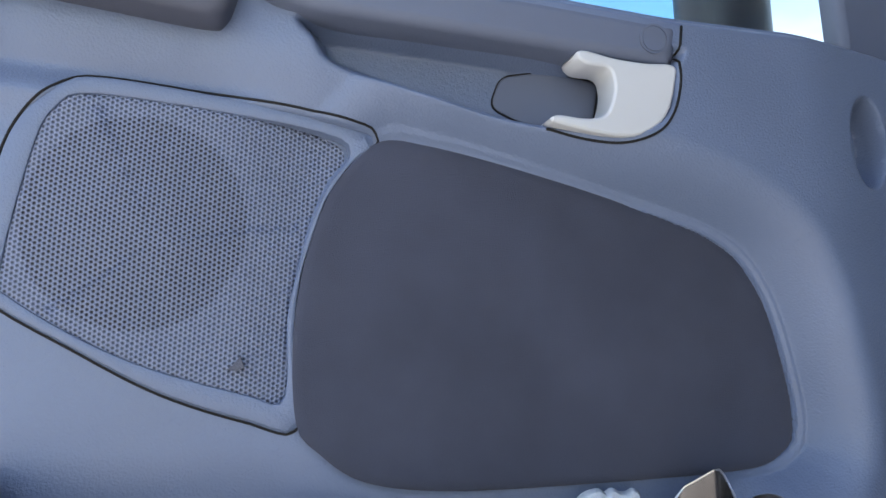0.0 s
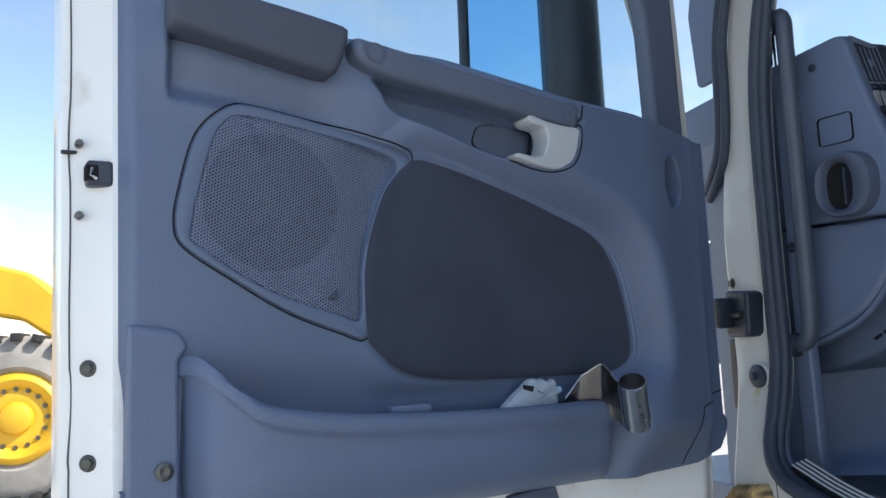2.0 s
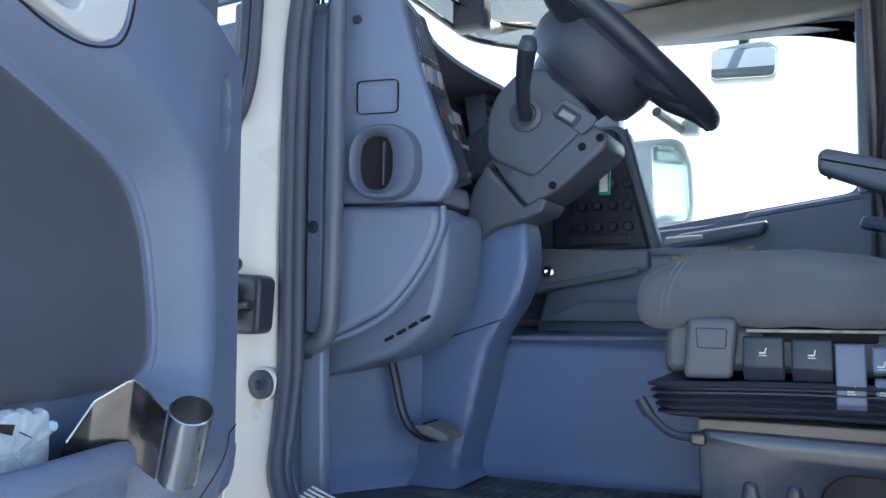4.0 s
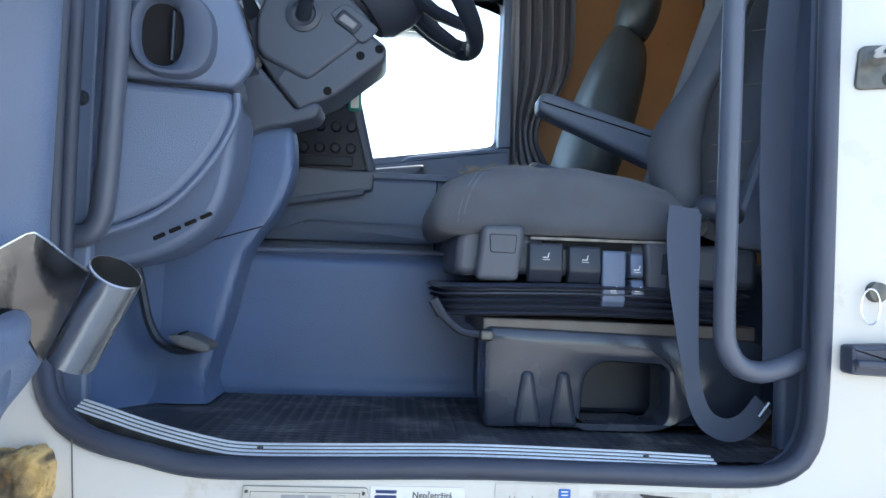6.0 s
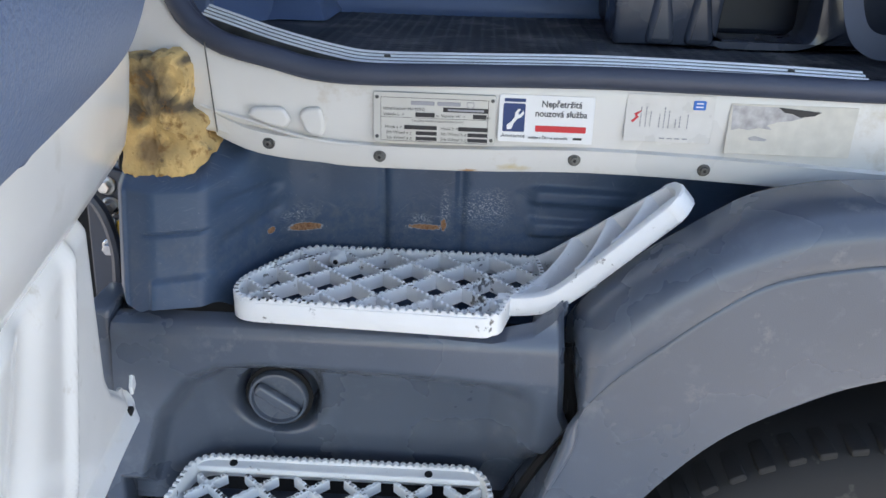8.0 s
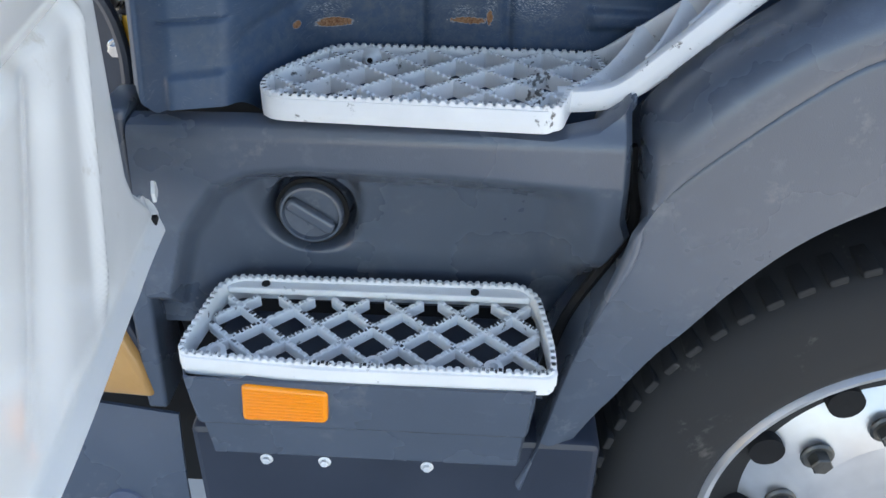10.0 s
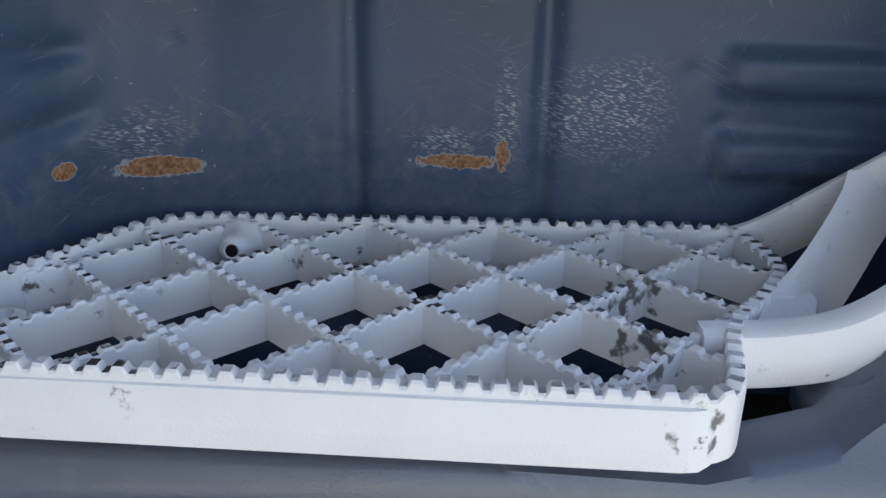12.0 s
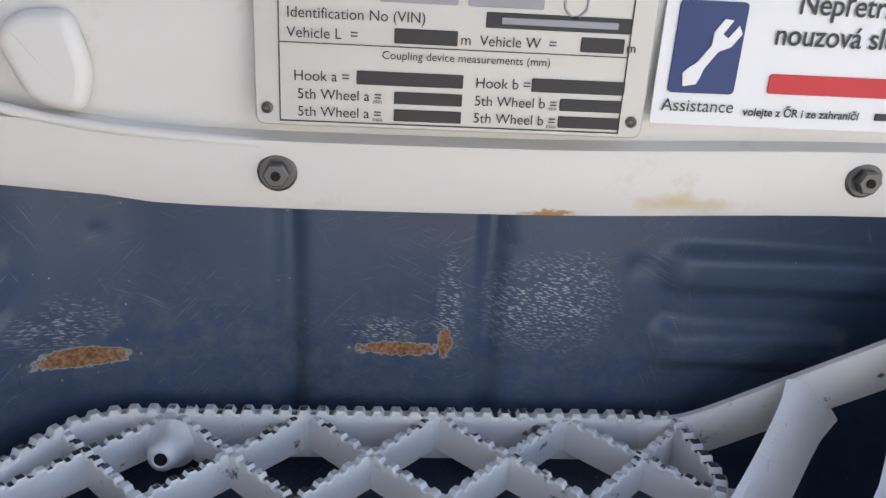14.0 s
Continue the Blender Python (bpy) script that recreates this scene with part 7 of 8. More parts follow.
    vt = part("side_vent", prism(rounded([(0.02, 1.84), (0.07, 1.84), (0.052, 1.972), (0.0, 1.972)], 0.006), 0.67, 0.72, "y", 0.006, 3), "dash", d, "grey vent beside the instruments")
    for k in range(5):
        part("vent_slat", prism(rounded([(0.062, 1.855 + 0.022 * k), (0.075, 1.855 + 0.022 * k), (0.073, 1.863 + 0.022 * k), (0.06, 1.863 + 0.022 * k)], 0.001), 0.66, 0.71, "y", 0.001), "black", vt)
    part("dash_core", box(-0.42, 0.6, 1.3, -0.03, 2.1, 1.86, 0.01), "lifted_dash_dark", d)
    part("centre_filler", box(-0.028, 1.05, 1.45, 0.08, 1.4, 1.85, 0.01), "lifted_dash_dark", d)
    part("meter_glass", prism(rounded([(0.02, 1.75), (0.035, 1.75), (0.0, 1.91), (-0.015, 1.91)], 0.006), 0.45, 0.95, "y", 0.01), "black", d)
    part("lower_shelf", prism(rounded([(0.02, 1.64), (0.172, 1.65), (0.165, 1.685), (0.02, 1.7)], 0.01), 0.21, 0.34, "y", 0.006), "lifted_dash_dark", d)
    part("screen_cowl", curved([(-0.42, 1.83), (-0.02, 1.93), (-0.1, 1.95), (-0.42, 1.87)], 0.42, 1.9), "lifted_dash_dark", d)
    # centre stack facing the driver
    cs = part("radio_panel", prism(rounded([(0.1, 1.6), (0.352, 1.612), (0.36, 1.63), (0.29, 1.905), (0.27, 1.92), (0.1, 1.93)], 0.015), 0.98, 1.05, "y", 0.012, 3), "lifted_dash_dark", d)
    part("stack_lip", tube([(0.288, 0.985, 1.91), (0.358, 0.985, 1.63), (0.35, 0.985, 1.613)], 0.004, 8), "dash", cs)
    part("stack_flank", prism(rounded([(0.12, 1.60), (0.345, 1.618), (0.272, 1.9), (0.12, 1.92)], 0.01), 0.93, 0.985, "y", 0.006), "black", cs)
    for k in range(5):
        for j in range(3):
            c = np.array((0.16 + 0.036 * k, 1.67 + 0.05 * j))
            part("knob", lathe([(0.012, 0.93), (0.0115, 0.918), (0.009, 0.915), (0.0, 0.914)], 16, "y", (c[0], 0, c[1])), "black", cs)
    part("radio_slot", prism(rect(0.17, 1.628, 0.31, 1.652, 0.003), 0.92, 0.932, "y", 0.003), "black", cs)
    part("shelf_rod", tube([(0.12, 0.86, 1.53), (0.34, 0.86, 1.565)], 0.008, 8), "lifted_dash_dark", cs)
    part("under_shelf", prism(rounded([(0.08, 1.51), (0.36, 1.57), (0.36, 1.61), (0.08, 1.62)], 0.008), 0.86, 1.1, "y", 0.006), "lifted_dash_dark", cs)
    part("ignition_socket", lathe([(0.013, 0.86), (0.013, 0.85), (0.008, 0.848), (0.0, 0.851)], 20, "y", (0.135, 0, 1.565)), "chrome", cs)


dashboard()


def steering():
    c = thing("steering_column", "dark grey plastic steering column shroud with stalk switches", "steering column")
    cp = mat("column_plastic", (0.083, 0.098, 0.132), 0.36, vary=0.08, scale=6, grain=1200, bump=0.2)
    sh = resample(rounded([(0.164, 1.765), (0.163, 1.821), (0.181, 1.868), (0.231, 1.912), (0.277, 1.907), (0.353, 1.829), (0.362, 1.811), (0.335, 1.78), (0.253, 1.712), (0.178, 1.749)], [0.01, 0.02, 0.025, 0.02, 0.012, 0.012, 0.012, 0.03, 0.014, 0.01]), 120)
    bm = prism(sh, 0.42, 0.56, "y", 0.008, 4)
    for v in bm.verts:
        v.co.x -= 0.3 * max(0.0, v.co.y - 0.44)
    part("shroud", bm, cp, c)
    un = rounded([(0.345, 1.812), (0.387, 1.78), (0.385, 1.758), (0.3, 1.69), (0.243, 1.663), (0.234, 1.666), (0.2, 1.706), (0.172, 1.75), (0.25, 1.77)], [0.01, 0.012, 0.012, 0.02, 0.008, 0.004, 0.004, 0.004, 0.02])
    part("under_cover", prism(un, 0.427, 0.56, "y", 0.008, 3), cp, c)
    for x, z in ((0.342, 1.761), (0.374, 1.774), (0.288, 1.697)):
        part("screw_well", lathe([(0.0075, 0.4275), (0.0075, 0.4255), (0.0, 0.426)], 16, "y", (x, 0, z)), "hole", c)
    part("shroud_seam", tube([(0.167, 0.4185, 1.755), (0.2, 0.4185, 1.706), (0.237, 0.4185, 1.664)], 0.0011, 5), "hole", c)
    fl = rounded([(0.285, 1.83), (0.315, 1.85), (0.375, 1.806), (0.345, 1.778)], 0.012)
    part("switch_well", prism(fl, 0.424, 0.4175, "y", 0.003, 3), cp, c)
    part("lower_shroud", prism(rounded([(0.128, 1.597), (0.122, 1.64), (0.134, 1.699), (0.164, 1.742), (0.2, 1.702), (0.235, 1.662), (0.253, 1.671), (0.267, 1.678), (0.279, 1.67), (0.271, 1.651), (0.216, 1.634), (0.184, 1.63)], [0.004, 0.008, 0.02, 0.004, 0.01, 0.006, 0.01, 0.006, 0.004, 0.01, 0.02, 0.02]), 0.421, 0.53, "y", 0.006, 3), cp, c)
    part("adjust_boot", prism(rounded([(0.095, 1.79), (0.13, 1.81), (0.17, 1.835), (0.19, 1.758), (0.15, 1.72), (0.105, 1.72)], 0.01), 0.436, 0.58, "y", 0.012, 3), "black", c)
    part("stalk_boss", lathe([(0.03, 0.425), (0.03, 0.414), (0.022, 0.41), (0.018, 0.414), (0.0, 0.414)], 28, "y", (0.243, 0, 1.825)), cp, c)
    st = part("stalk", tube([(0.243, 0.412, 1.822), (0.25, 0.385, 1.836), (0.264, 0.345, 1.86), (0.284, 0.305, 1.891), (0.294, 0.288, 1.906)], [0.014, 0.012, 0.0125, 0.0155, 0.0158], 14), "black", c)
    part("stalk_cap", tube([(0.293, 0.29, 1.904), (0.299, 0.281, 1.916)], [0.0163, 0.012], 14), "rubber", st)
    part("button_bezel", prism(rounded([(0.293, 1.818), (0.33, 1.793), (0.346, 1.812), (0.31, 1.839)], 0.006), 0.425, 0.414, "y", 0.004), "black", c)
    part("rocker_button", prism(rounded([(0.303, 1.818), (0.328, 1.802), (0.336, 1.812), (0.312, 1.829)], 0.003), 0.42, 0.411, "y", 0.003), "print_grey", c)
    # key with green tag
    k = thing("key_tag", "green plastic key tag with white card on a ring", "key tag")
    part("loop", tube([(0.325 + 0.011 * math.cos(a), 0.637, 1.79 + 0.016 * math.sin(a)) for a in np.linspace(0, 2 * math.pi, 20, endpoint=False)], 0.0012, 6, True), "chrome", k)
    part("tag", prism(rounded([(0.312, 1.705), (0.336, 1.703), (0.338, 1.765), (0.33, 1.777), (0.32, 1.777), (0.313, 1.767)], 0.004), 0.64, 0.634, "y", 0.002), "green", k)
    part("card", prism(rect(0.3165, 1.71, 0.3325, 1.758, 0.001), 0.635, 0.6325, "y", 0.0004, 1), "sticker", k)
    # wheel
    w = thing("steering_wheel", "black truck steering wheel seen from the side", "steering wheel")
    cen, r = np.array((0.385, 0.5, 1.972)), 0.228
    e1, e2 = np.array((0.70, 0.0, -0.714)), np.array((0.0, 1.0, 0.0))
    nrm = np.array((0.714, 0, 0.70))
    ringp = [cen + r * (math.cos(a) * e1 + math.sin(a) * e2) for a in np.linspace(0, 2 * math.pi, 80, endpoint=False)]
    part("rim", tube(ringp, 0.0165, 14, True, squash=1.15), "black", w)
    for j in range(7):
        a = 0.12 + 0.05 * j
        p = cen + r * (math.cos(a) * e1 + math.sin(a) * e2) - 0.012 * nrm
        part("grip_ridge", tube([p - 0.012 * e1, p + 0.01 * e1], 0.006, 8), "black", w)
    loops = []
    for rr, dd in ((0.02, 0.0), (0.09, -0.004), (0.112, -0.02), (0.115, -0.06), (0.108, -0.095), (0.095, -0.112), (0.04, -0.116)):
        loops.append([cen + dd * nrm + rr * (math.cos(a) * e1 * 1.1 + math.sin(a) * e2) for a in np.linspace(0, 2 * math.pi, 32, endpoint=False)])
    part("hub", loft(loops), mat("wheel_hub_plastic", (0.052, 0.062, 0.09), 0.4, vary=0.08, grain=1200, bump=0.2), w, "dark grey wheel hub cover")
    part("neck", tube([cen - 0.1 * nrm, cen - 0.135 * nrm, cen - 0.175 * nrm], [0.088, 0.078, 0.06], 24), M["black"], w, "dark collar behind the hub")
    for a in (0.35, -0.35, 2.0, -2.0):
        p = cen + 0.09 * (math.cos(a) * e1 + math.sin(a) * e2) - 0.03 * nrm
        q = cen + r * (math.cos(a) * e1 + math.sin(a) * e2) - 0.004 * nrm
        part("spoke", tube([p, (p + q) / 2 - 0.008 * nrm, q], [0.032, 0.024, 0.018], 10, squash=0.5), "black", w)


steering()


def footwell():
    k = thing("column_cover", "grey plastic steering column foot cover in the footwell", "column cover")
    prof = [((0.215, 0.15), 1.648, (0.465, 0.53)), ((0.23, 0.11), 1.625, (0.452, 0.54)), ((0.231, 0.05), 1.55, (0.447, 0.54)), ((0.205, 0.03), 1.485, (0.447, 0.545)), ((0.176, 0.0), 1.445, (0.447, 0.55)), ((0.152, -0.02), 1.4, (0.447, 0.56)), ((0.128, -0.03), 1.3, (0.44, 0.58)), ((0.105, -0.06), 1.21, (0.43, 0.6)), ((0.105, -0.1), 1.18, (0.41, 0.65)), ((0.115, -0.12), 1.162, (0.39, 0.66))]
    prof = [((r[0], r[1]), r[2], (r[3], r[4])) for r in spline([(q[0][0], q[0][1], q[1], q[2][0], q[2][1]) for q in prof], 60, False)]
    loops = []
    for (x1, x0), z, (y0, y1) in prof:
        loops.append([(x, y, z) for x, y in resample(rounded([(x0, y0), (x1, y0), (x1, y1), (x0, y1)], [0.02, 0.014, 0.02, 0.02], 5), 60)])
    part("cover", loft(loops), "skylit_low_trim", k)
    part("cover_joint", tube(spline([(0.0, 0.4445, 1.404), (0.09, 0.4448, 1.431), (0.15, 0.4455, 1.45), (0.185, 0.4462, 1.461)], 24, False), 0.0012, 6), "hole", k)
    part("screw", lathe([(0.013, 1.172), (0.012, 1.178), (0.0, 1.179)], 16, "z", (0.075, 0.43, 0)), "lifted_dash_dark", k)
    f = thing("footwell_wall", "blue-grey plastic footwell lining below the dashboard", "panel", kind="structure")

    def wall(u, t):
        z = 1.155 + 0.30 * t
        x = -0.16 + 0.20 * u - 0.02 * t + 0.03 * sm(0.2, 0.0, t)
        y = 0.12 + 0.33 * u ** 0.7 + 0 * z
        return x, y, z
    part("lining", field(np.linspace(0, 1, 40), np.linspace(0, 1, 30), wall), "skylit_low_trim", f)
    part("kick_panel", prism(rounded([(-0.035, 1.175), (0.012, 1.175), (0.008, 1.435), (-0.035, 1.435)], 0.008), 0.132, 0.156, "y", 0.006, 3), "dash", f)
    part("front_fill", box(-0.3, 0.4, 1.15, -0.12, 0.56, 1.66, 0.01), "lifted_dash_dark", f)
    p = thing("clutch_pedal", "black pedal arm with worn grey rubber pad", "pedal")
    part("arm", tube(spline([(-0.01, 0.37, 1.41), (0.005, 0.37, 1.36), (0.02, 0.37, 1.3), (0.04, 0.37, 1.265), (0.075, 0.37, 1.252), (0.115, 0.375, 1.258)], 26, False), 0.011, 8, squash=0.7), "black", p)
    pd = rounded([(0.06, 1.278), (0.09, 1.28), (0.126, 1.264), (0.128, 1.255), (0.115, 1.252), (0.075, 1.262)], 0.004)
    part("pad", prism(pd, 0.335, 0.405, "y", 0.005, 3), mat("worn_grey_rubber", (0.16, 0.16, 0.165), 0.6, vary=0.25, scale=50, bump=0.3), p)
    for k2 in range(3):
        x = 0.076 + 0.016 * k2
        part("groove", box(x, 0.34, 1.274 - 0.007 * k2, x + 0.002, 0.4, 1.282 - 0.007 * k2, 0.0006), "hole", p)


footwell()


def grab_rails():
    g = part("grab_handle", tube(spline([(-0.012, 0.140, 2.045), (0.018, 0.125, 2.06), (0.039, 0.118, 2.04), (0.041, 0.116, 1.98), (0.039, 0.117, 1.8), (0.034, 0.12, 1.6), (0.028, 0.123, 1.48), (0.021, 0.125, 1.445), (0.008, 0.126, 1.428), (-0.022, 0.130, 1.422)], 80, False), 0.0155, 14), "grab", None, "dark tubular grab handle on the front door pillar")
    tagged(g, category="grab handle")
    part("foot", box(-0.052, 0.11, 1.40, -0.01, 0.15, 1.445, 0.006), "black", g)
    part("cover_strip", prism(rounded([(-0.024, 1.44), (0.006, 1.44), (0.008, 1.955), (-0.022, 1.955)], 0.004), 0.13, 0.16, "y", 0.004), "dash", g)
    h = part("grab_handle", tube(spline([(0.832, 0.015, 2.4), (0.828, 0.015, 2.0), (0.827, 0.015, 1.7), (0.826, 0.015, 1.5), (0.826, 0.015, 1.35), (0.83, 0.015, 1.315), (0.846, 0.017, 1.292), (0.874, 0.02, 1.284), (0.905, 0.025, 1.29), (0.94, 0.035, 1.302)], 90, False), 0.0138, 14), "grab", None, "long dark tubular grab handle beside the driver's seat")
    tagged(h, category="grab handle")
    part("strip_screw", bolt_mesh(bmesh.new(), -0.01, 0.129, 1.609, 0.007, depth=0.004, washer=1.5), "black", g)
    k = thing("hanging_keys", "bunch of small keys hanging inside the windscreen pillar", "keys")
    for j in range(4):
        part("key", prism(rounded([(-0.02 + 0.006 * j, 1.97), (-0.014 + 0.006 * j, 1.97), (-0.013 + 0.006 * j, 2.03 + 0.004 * j), (-0.021 + 0.006 * j, 2.03)], 0.002), 0.12 + 0.004 * j, 0.122 + 0.004 * j, "y", 0.0005, 1), "bolt", k)
    part("hook", tube([(-0.01, 0.125, 2.03), (-0.01, 0.125, 2.08)], 0.003, 6), "black", k)


grab_rails()


# ---- driver's seat ----
M["frayed"] = mat("faded_piping", (0.2, 0.18, 0.16), 0.95, vary=0.2)
def driver_seat():
    s = thing("driver_seat", "grey cloth driver's seat with frayed cushion on a black pedestal", "seat")
    cons = mat("seat_console_plastic", (0.098, 0.11, 0.138), 0.42, vary=0.08, grain=900, bump=0.25)
    ped = mat("glossy_black_plastic", (0.045, 0.055, 0.08), 0.24, vary=0.2, scale=10, grain=300, bump=0.12, coat=0.3)
    # pedestal with a through opening
    o = resample(rounded([(0.556, 1.162), (0.99, 1.162), (0.99, 1.30), (0.975, 1.305), (0.553, 1.315)], [0.005, 0.01, 0.01, 0.01, 0.012]), 120)
    i = resample(rounded([(0.705, 1.172), (0.84, 1.172), (0.84, 1.262), (0.735, 1.266), (0.71, 1.245)], [0.008, 0.02, 0.02, 0.02, 0.02]), 120)
    sh = int(np.argmin(np.hypot(*(o - i[0]).T)))
    part("pedestal", ring(np.roll(o, -sh, 0), i, 0.34, 0.25, "y", 0.01), ped, s, "black moulded plastic pedestal")
    part("pedestal_core", box(0.57, 0.4, 1.162, 0.98, 0.7, 1.3, 0.01), "black", s)
    for x in (0.6, 0.655):
        part("pedestal_rib", prism(rounded([(x, 1.165), (x + 0.045, 1.165), (x + 0.03, 1.25), (x + 0.012, 1.25)], 0.012), 0.262, 0.243, "y", 0.009, 3), ped, s)
    part("top_plate", prism(rounded([(0.552, 1.30), (0.98, 1.293), (0.98, 1.325), (0.552, 1.328)], 0.004), 0.262, 0.7, "y", 0.003), mat("dusty_grey_metal", (0.17, 0.155, 0.14), 0.55, metal=0.4, vary=0.2, scale=20), s)
    # rubber bellows: stacked folds
    loops = []
    base = resample(rounded([(0.505, 0.262), (0.95, 0.262), (0.95, 0.72), (0.505, 0.72)], 0.04, 5), 80)
    for k in range(33):
        f = k / 32
        z = 1.328 + 0.05 * f
        w = 0.014 * (0.5 - 0.5 * math.cos(2 * math.pi * f * 5)) + 0.018 * f
        loops.append([(x, y, z + 0.006 * math.sin((x - 0.5) * 7)) for x, y in inset(base, -w)])
    part("bellows", loft(loops), "rubber", s, "folded black rubber suspension bellows")
    # side console with switches
    side = resample(rounded([(0.505, 1.39), (0.62, 1.395), (0.985, 1.382), (0.985, 1.45), (0.66, 1.452), (0.53, 1.468), (0.508, 1.455)], 0.012), 100)
    part("side_console", prism(side, 0.268, 0.7, "y", 0.012, 3), cons, s)
    blk = resample(rounded([(0.536, 1.385), (0.601, 1.385), (0.61, 1.462), (0.604, 1.47), (0.544, 1.469)], [0.01, 0.01, 0.01, 0.008, 0.01]), 60)
    part("corner_block", prism(blk, 0.275, 0.242, "y", 0.008, 4), cons, s)
    bd = rounded([(0.558, 1.428), (0.594, 1.427), (0.596, 1.453), (0.556, 1.454)], 0.003)
    part("block_joint", prism(inset(bd, -0.001), 0.2425, 0.2415, "y", 0.0003, 1), "hole", s)
    part("block_badge", prism(bd, 0.2425, 0.241, "y", 0.0006), cons, s)
    part("rear_block", prism(rounded([(0.801, 1.372), (0.835, 1.372), (0.835, 1.45), (0.797, 1.45)], 0.006), 0.275, 0.247, "y", 0.006, 3), cons, s)
    part("rear_switch", prism(rounded([(0.821, 1.402), (0.834, 1.402), (0.834, 1.435), (0.823, 1.434)], 0.002), 0.249, 0.2455, "y", 0.001), "black", s)
    for x0, x1, z0, z1, m2 in ((0.616, 0.668, 1.384, 1.444, "black"), (0.677, 0.727, 1.384, 1.441, "black"), (0.729, 0.765, 1.348, 1.436, "dash"), (0.772, 0.792, 1.396, 1.433, "dash"), (0.774, 0.794, 1.367, 1.393, "dash")):
        zm = z0 + (z1 - z0) * (0.34 if x1 - x0 > 0.04 else 0.12)
        side2 = rounded([(0.275, z0), (0.25, z0), (0.238, zm), (0.244, z1), (0.275, z1)], [0.001, 0.004, 0.004, 0.005, 0.001])
        k = part("seat_switch", prism(side2, x0, x1, "x", 0.003, 3), m2, s, "rocker switch with white seat symbol" if x1 - x0 > 0.03 else "")
        # white seat pictogram: back, base and arrow, on the sloping upper face
        cx, cz = (x0 + x1) / 2, z0 + (z1 - z0) * (0.62 if x0 < 0.72 else 0.3)
        y = 0.238 + 0.006 * (cz - zm) / (z1 - zm) - 0.0004
        for q in ([(cx - 0.005, cz), (cx + 0.003, cz), (cx + 0.003, cz + 0.0018), (cx - 0.005, cz + 0.0018)], [(cx + 0.003, cz), (cx + 0.005, cz + 0.008), (cx + 0.0035, cz + 0.008), (cx + 0.0018, cz + 0.0015)], [(cx - 0.005, cz - 0.003), (cx + 0.005, cz - 0.003), (cx + 0.005, cz - 0.002), (cx - 0.005, cz - 0.002)]):
            part("symbol", prism(q, y + 0.0012, y - 0.0006, "y", 0.0001, 1), "sticker", k)
    part("torn_gap", box(0.64, 0.262, 1.436, 0.78, 0.27, 1.452, 0.002), "hole", s)
    part("slide_rail", box(0.62, 0.256, 1.449, 0.83, 0.262, 1.4535, 0.001), mat("torn_cover_edge", (0.3, 0.28, 0.25), 0.8, vary=0.4, scale=60), s)
    part("fold_lever", tube(spline([(0.475, 0.25, 1.352), (0.485, 0.25, 1.335), (0.515, 0.25, 1.308), (0.545, 0.25, 1.303), (0.56, 0.25, 1.305)], 20, False), 0.006, 8), "black", s)
    part("lever_tip", tube([(0.474, 0.25, 1.353), (0.488, 0.25, 1.33)], 0.0085, 8), "black", s)
    part("lever_end", box(0.545, 0.235, 1.293, 0.566, 0.262, 1.31, 0.004), "bolt", s)
    # cushion: thick side section drawn across the seat with well rounded edges
    sec = spline([(0.469, 1.485), (0.476, 1.517), (0.5, 1.538), (0.54, 1.554), (0.6, 1.562), (0.68, 1.561), (0.76, 1.553), (0.83, 1.535), (0.885, 1.508), (0.9, 1.475), (0.86, 1.456), (0.76, 1.455), (0.66, 1.455), (0.56, 1.458), (0.5, 1.452), (0.476, 1.46)], 110)
    bm = prism(sec, 0.243, 0.74, "y", 0.027, 9)
    for v in bm.verts:
        v.co.y += 0.002 * math.sin(v.co.x * 60 + v.co.z * 45) * (1 if v.co.y < 0.3 else 0)
        v.co.z += 0.0035 * noise.noise((v.co.x * 18, v.co.y * 18, 2.0))
    part("cushion", bm, "seat", s, "grey cloth seat cushion, worn through at the front edge", 60)
    rnd = random.Random(11)
    bm = bmesh.new()
    for k in range(150):
        f = rnd.random() ** 1.6
        x = 0.52 + 0.3 * f
        y = 0.27 + 0.03 * rnd.random()
        z = 1.545 + 0.018 * math.sin(math.pi * min(1, (x - 0.5) / 0.28)) * (1 if x < 0.64 else 0.9)
        q = [(x, y, z - 0.004)]
        for _ in range(5):
            q.append((q[-1][0] + rnd.uniform(-0.007, 0.007), q[-1][1] + rnd.uniform(-0.004, 0.004), q[-1][2] + rnd.uniform(-0.001, 0.0042) * (1 if x < 0.62 else 0.4)))
        tube(q, 0.0008, 4, bm=bm)
    tagged(part("frayed_threads", bm, mat("frayed_thread", (0.3, 0.26, 0.21), 0.95, vary=0.2), s, "frayed beige threads of the torn cover"), kind="stuff")
    for dx in (0.0, 0.008):
        part("seam", tube(spline([(0.535 + dx, 0.2475, 1.548), (0.52 + dx, 0.243, 1.525), (0.51 + dx, 0.243, 1.495), (0.507 + dx, 0.2455, 1.47)], 30, False), 0.0007, 5), "lifted_dash_dark", s)
    part("edge_piping", tube(spline([(0.53, 0.262, 1.553), (0.6, 0.262, 1.558), (0.68, 0.262, 1.557), (0.76, 0.262, 1.549), (0.83, 0.26, 1.532)], 40, False), 0.0016, 6), "frayed", s)
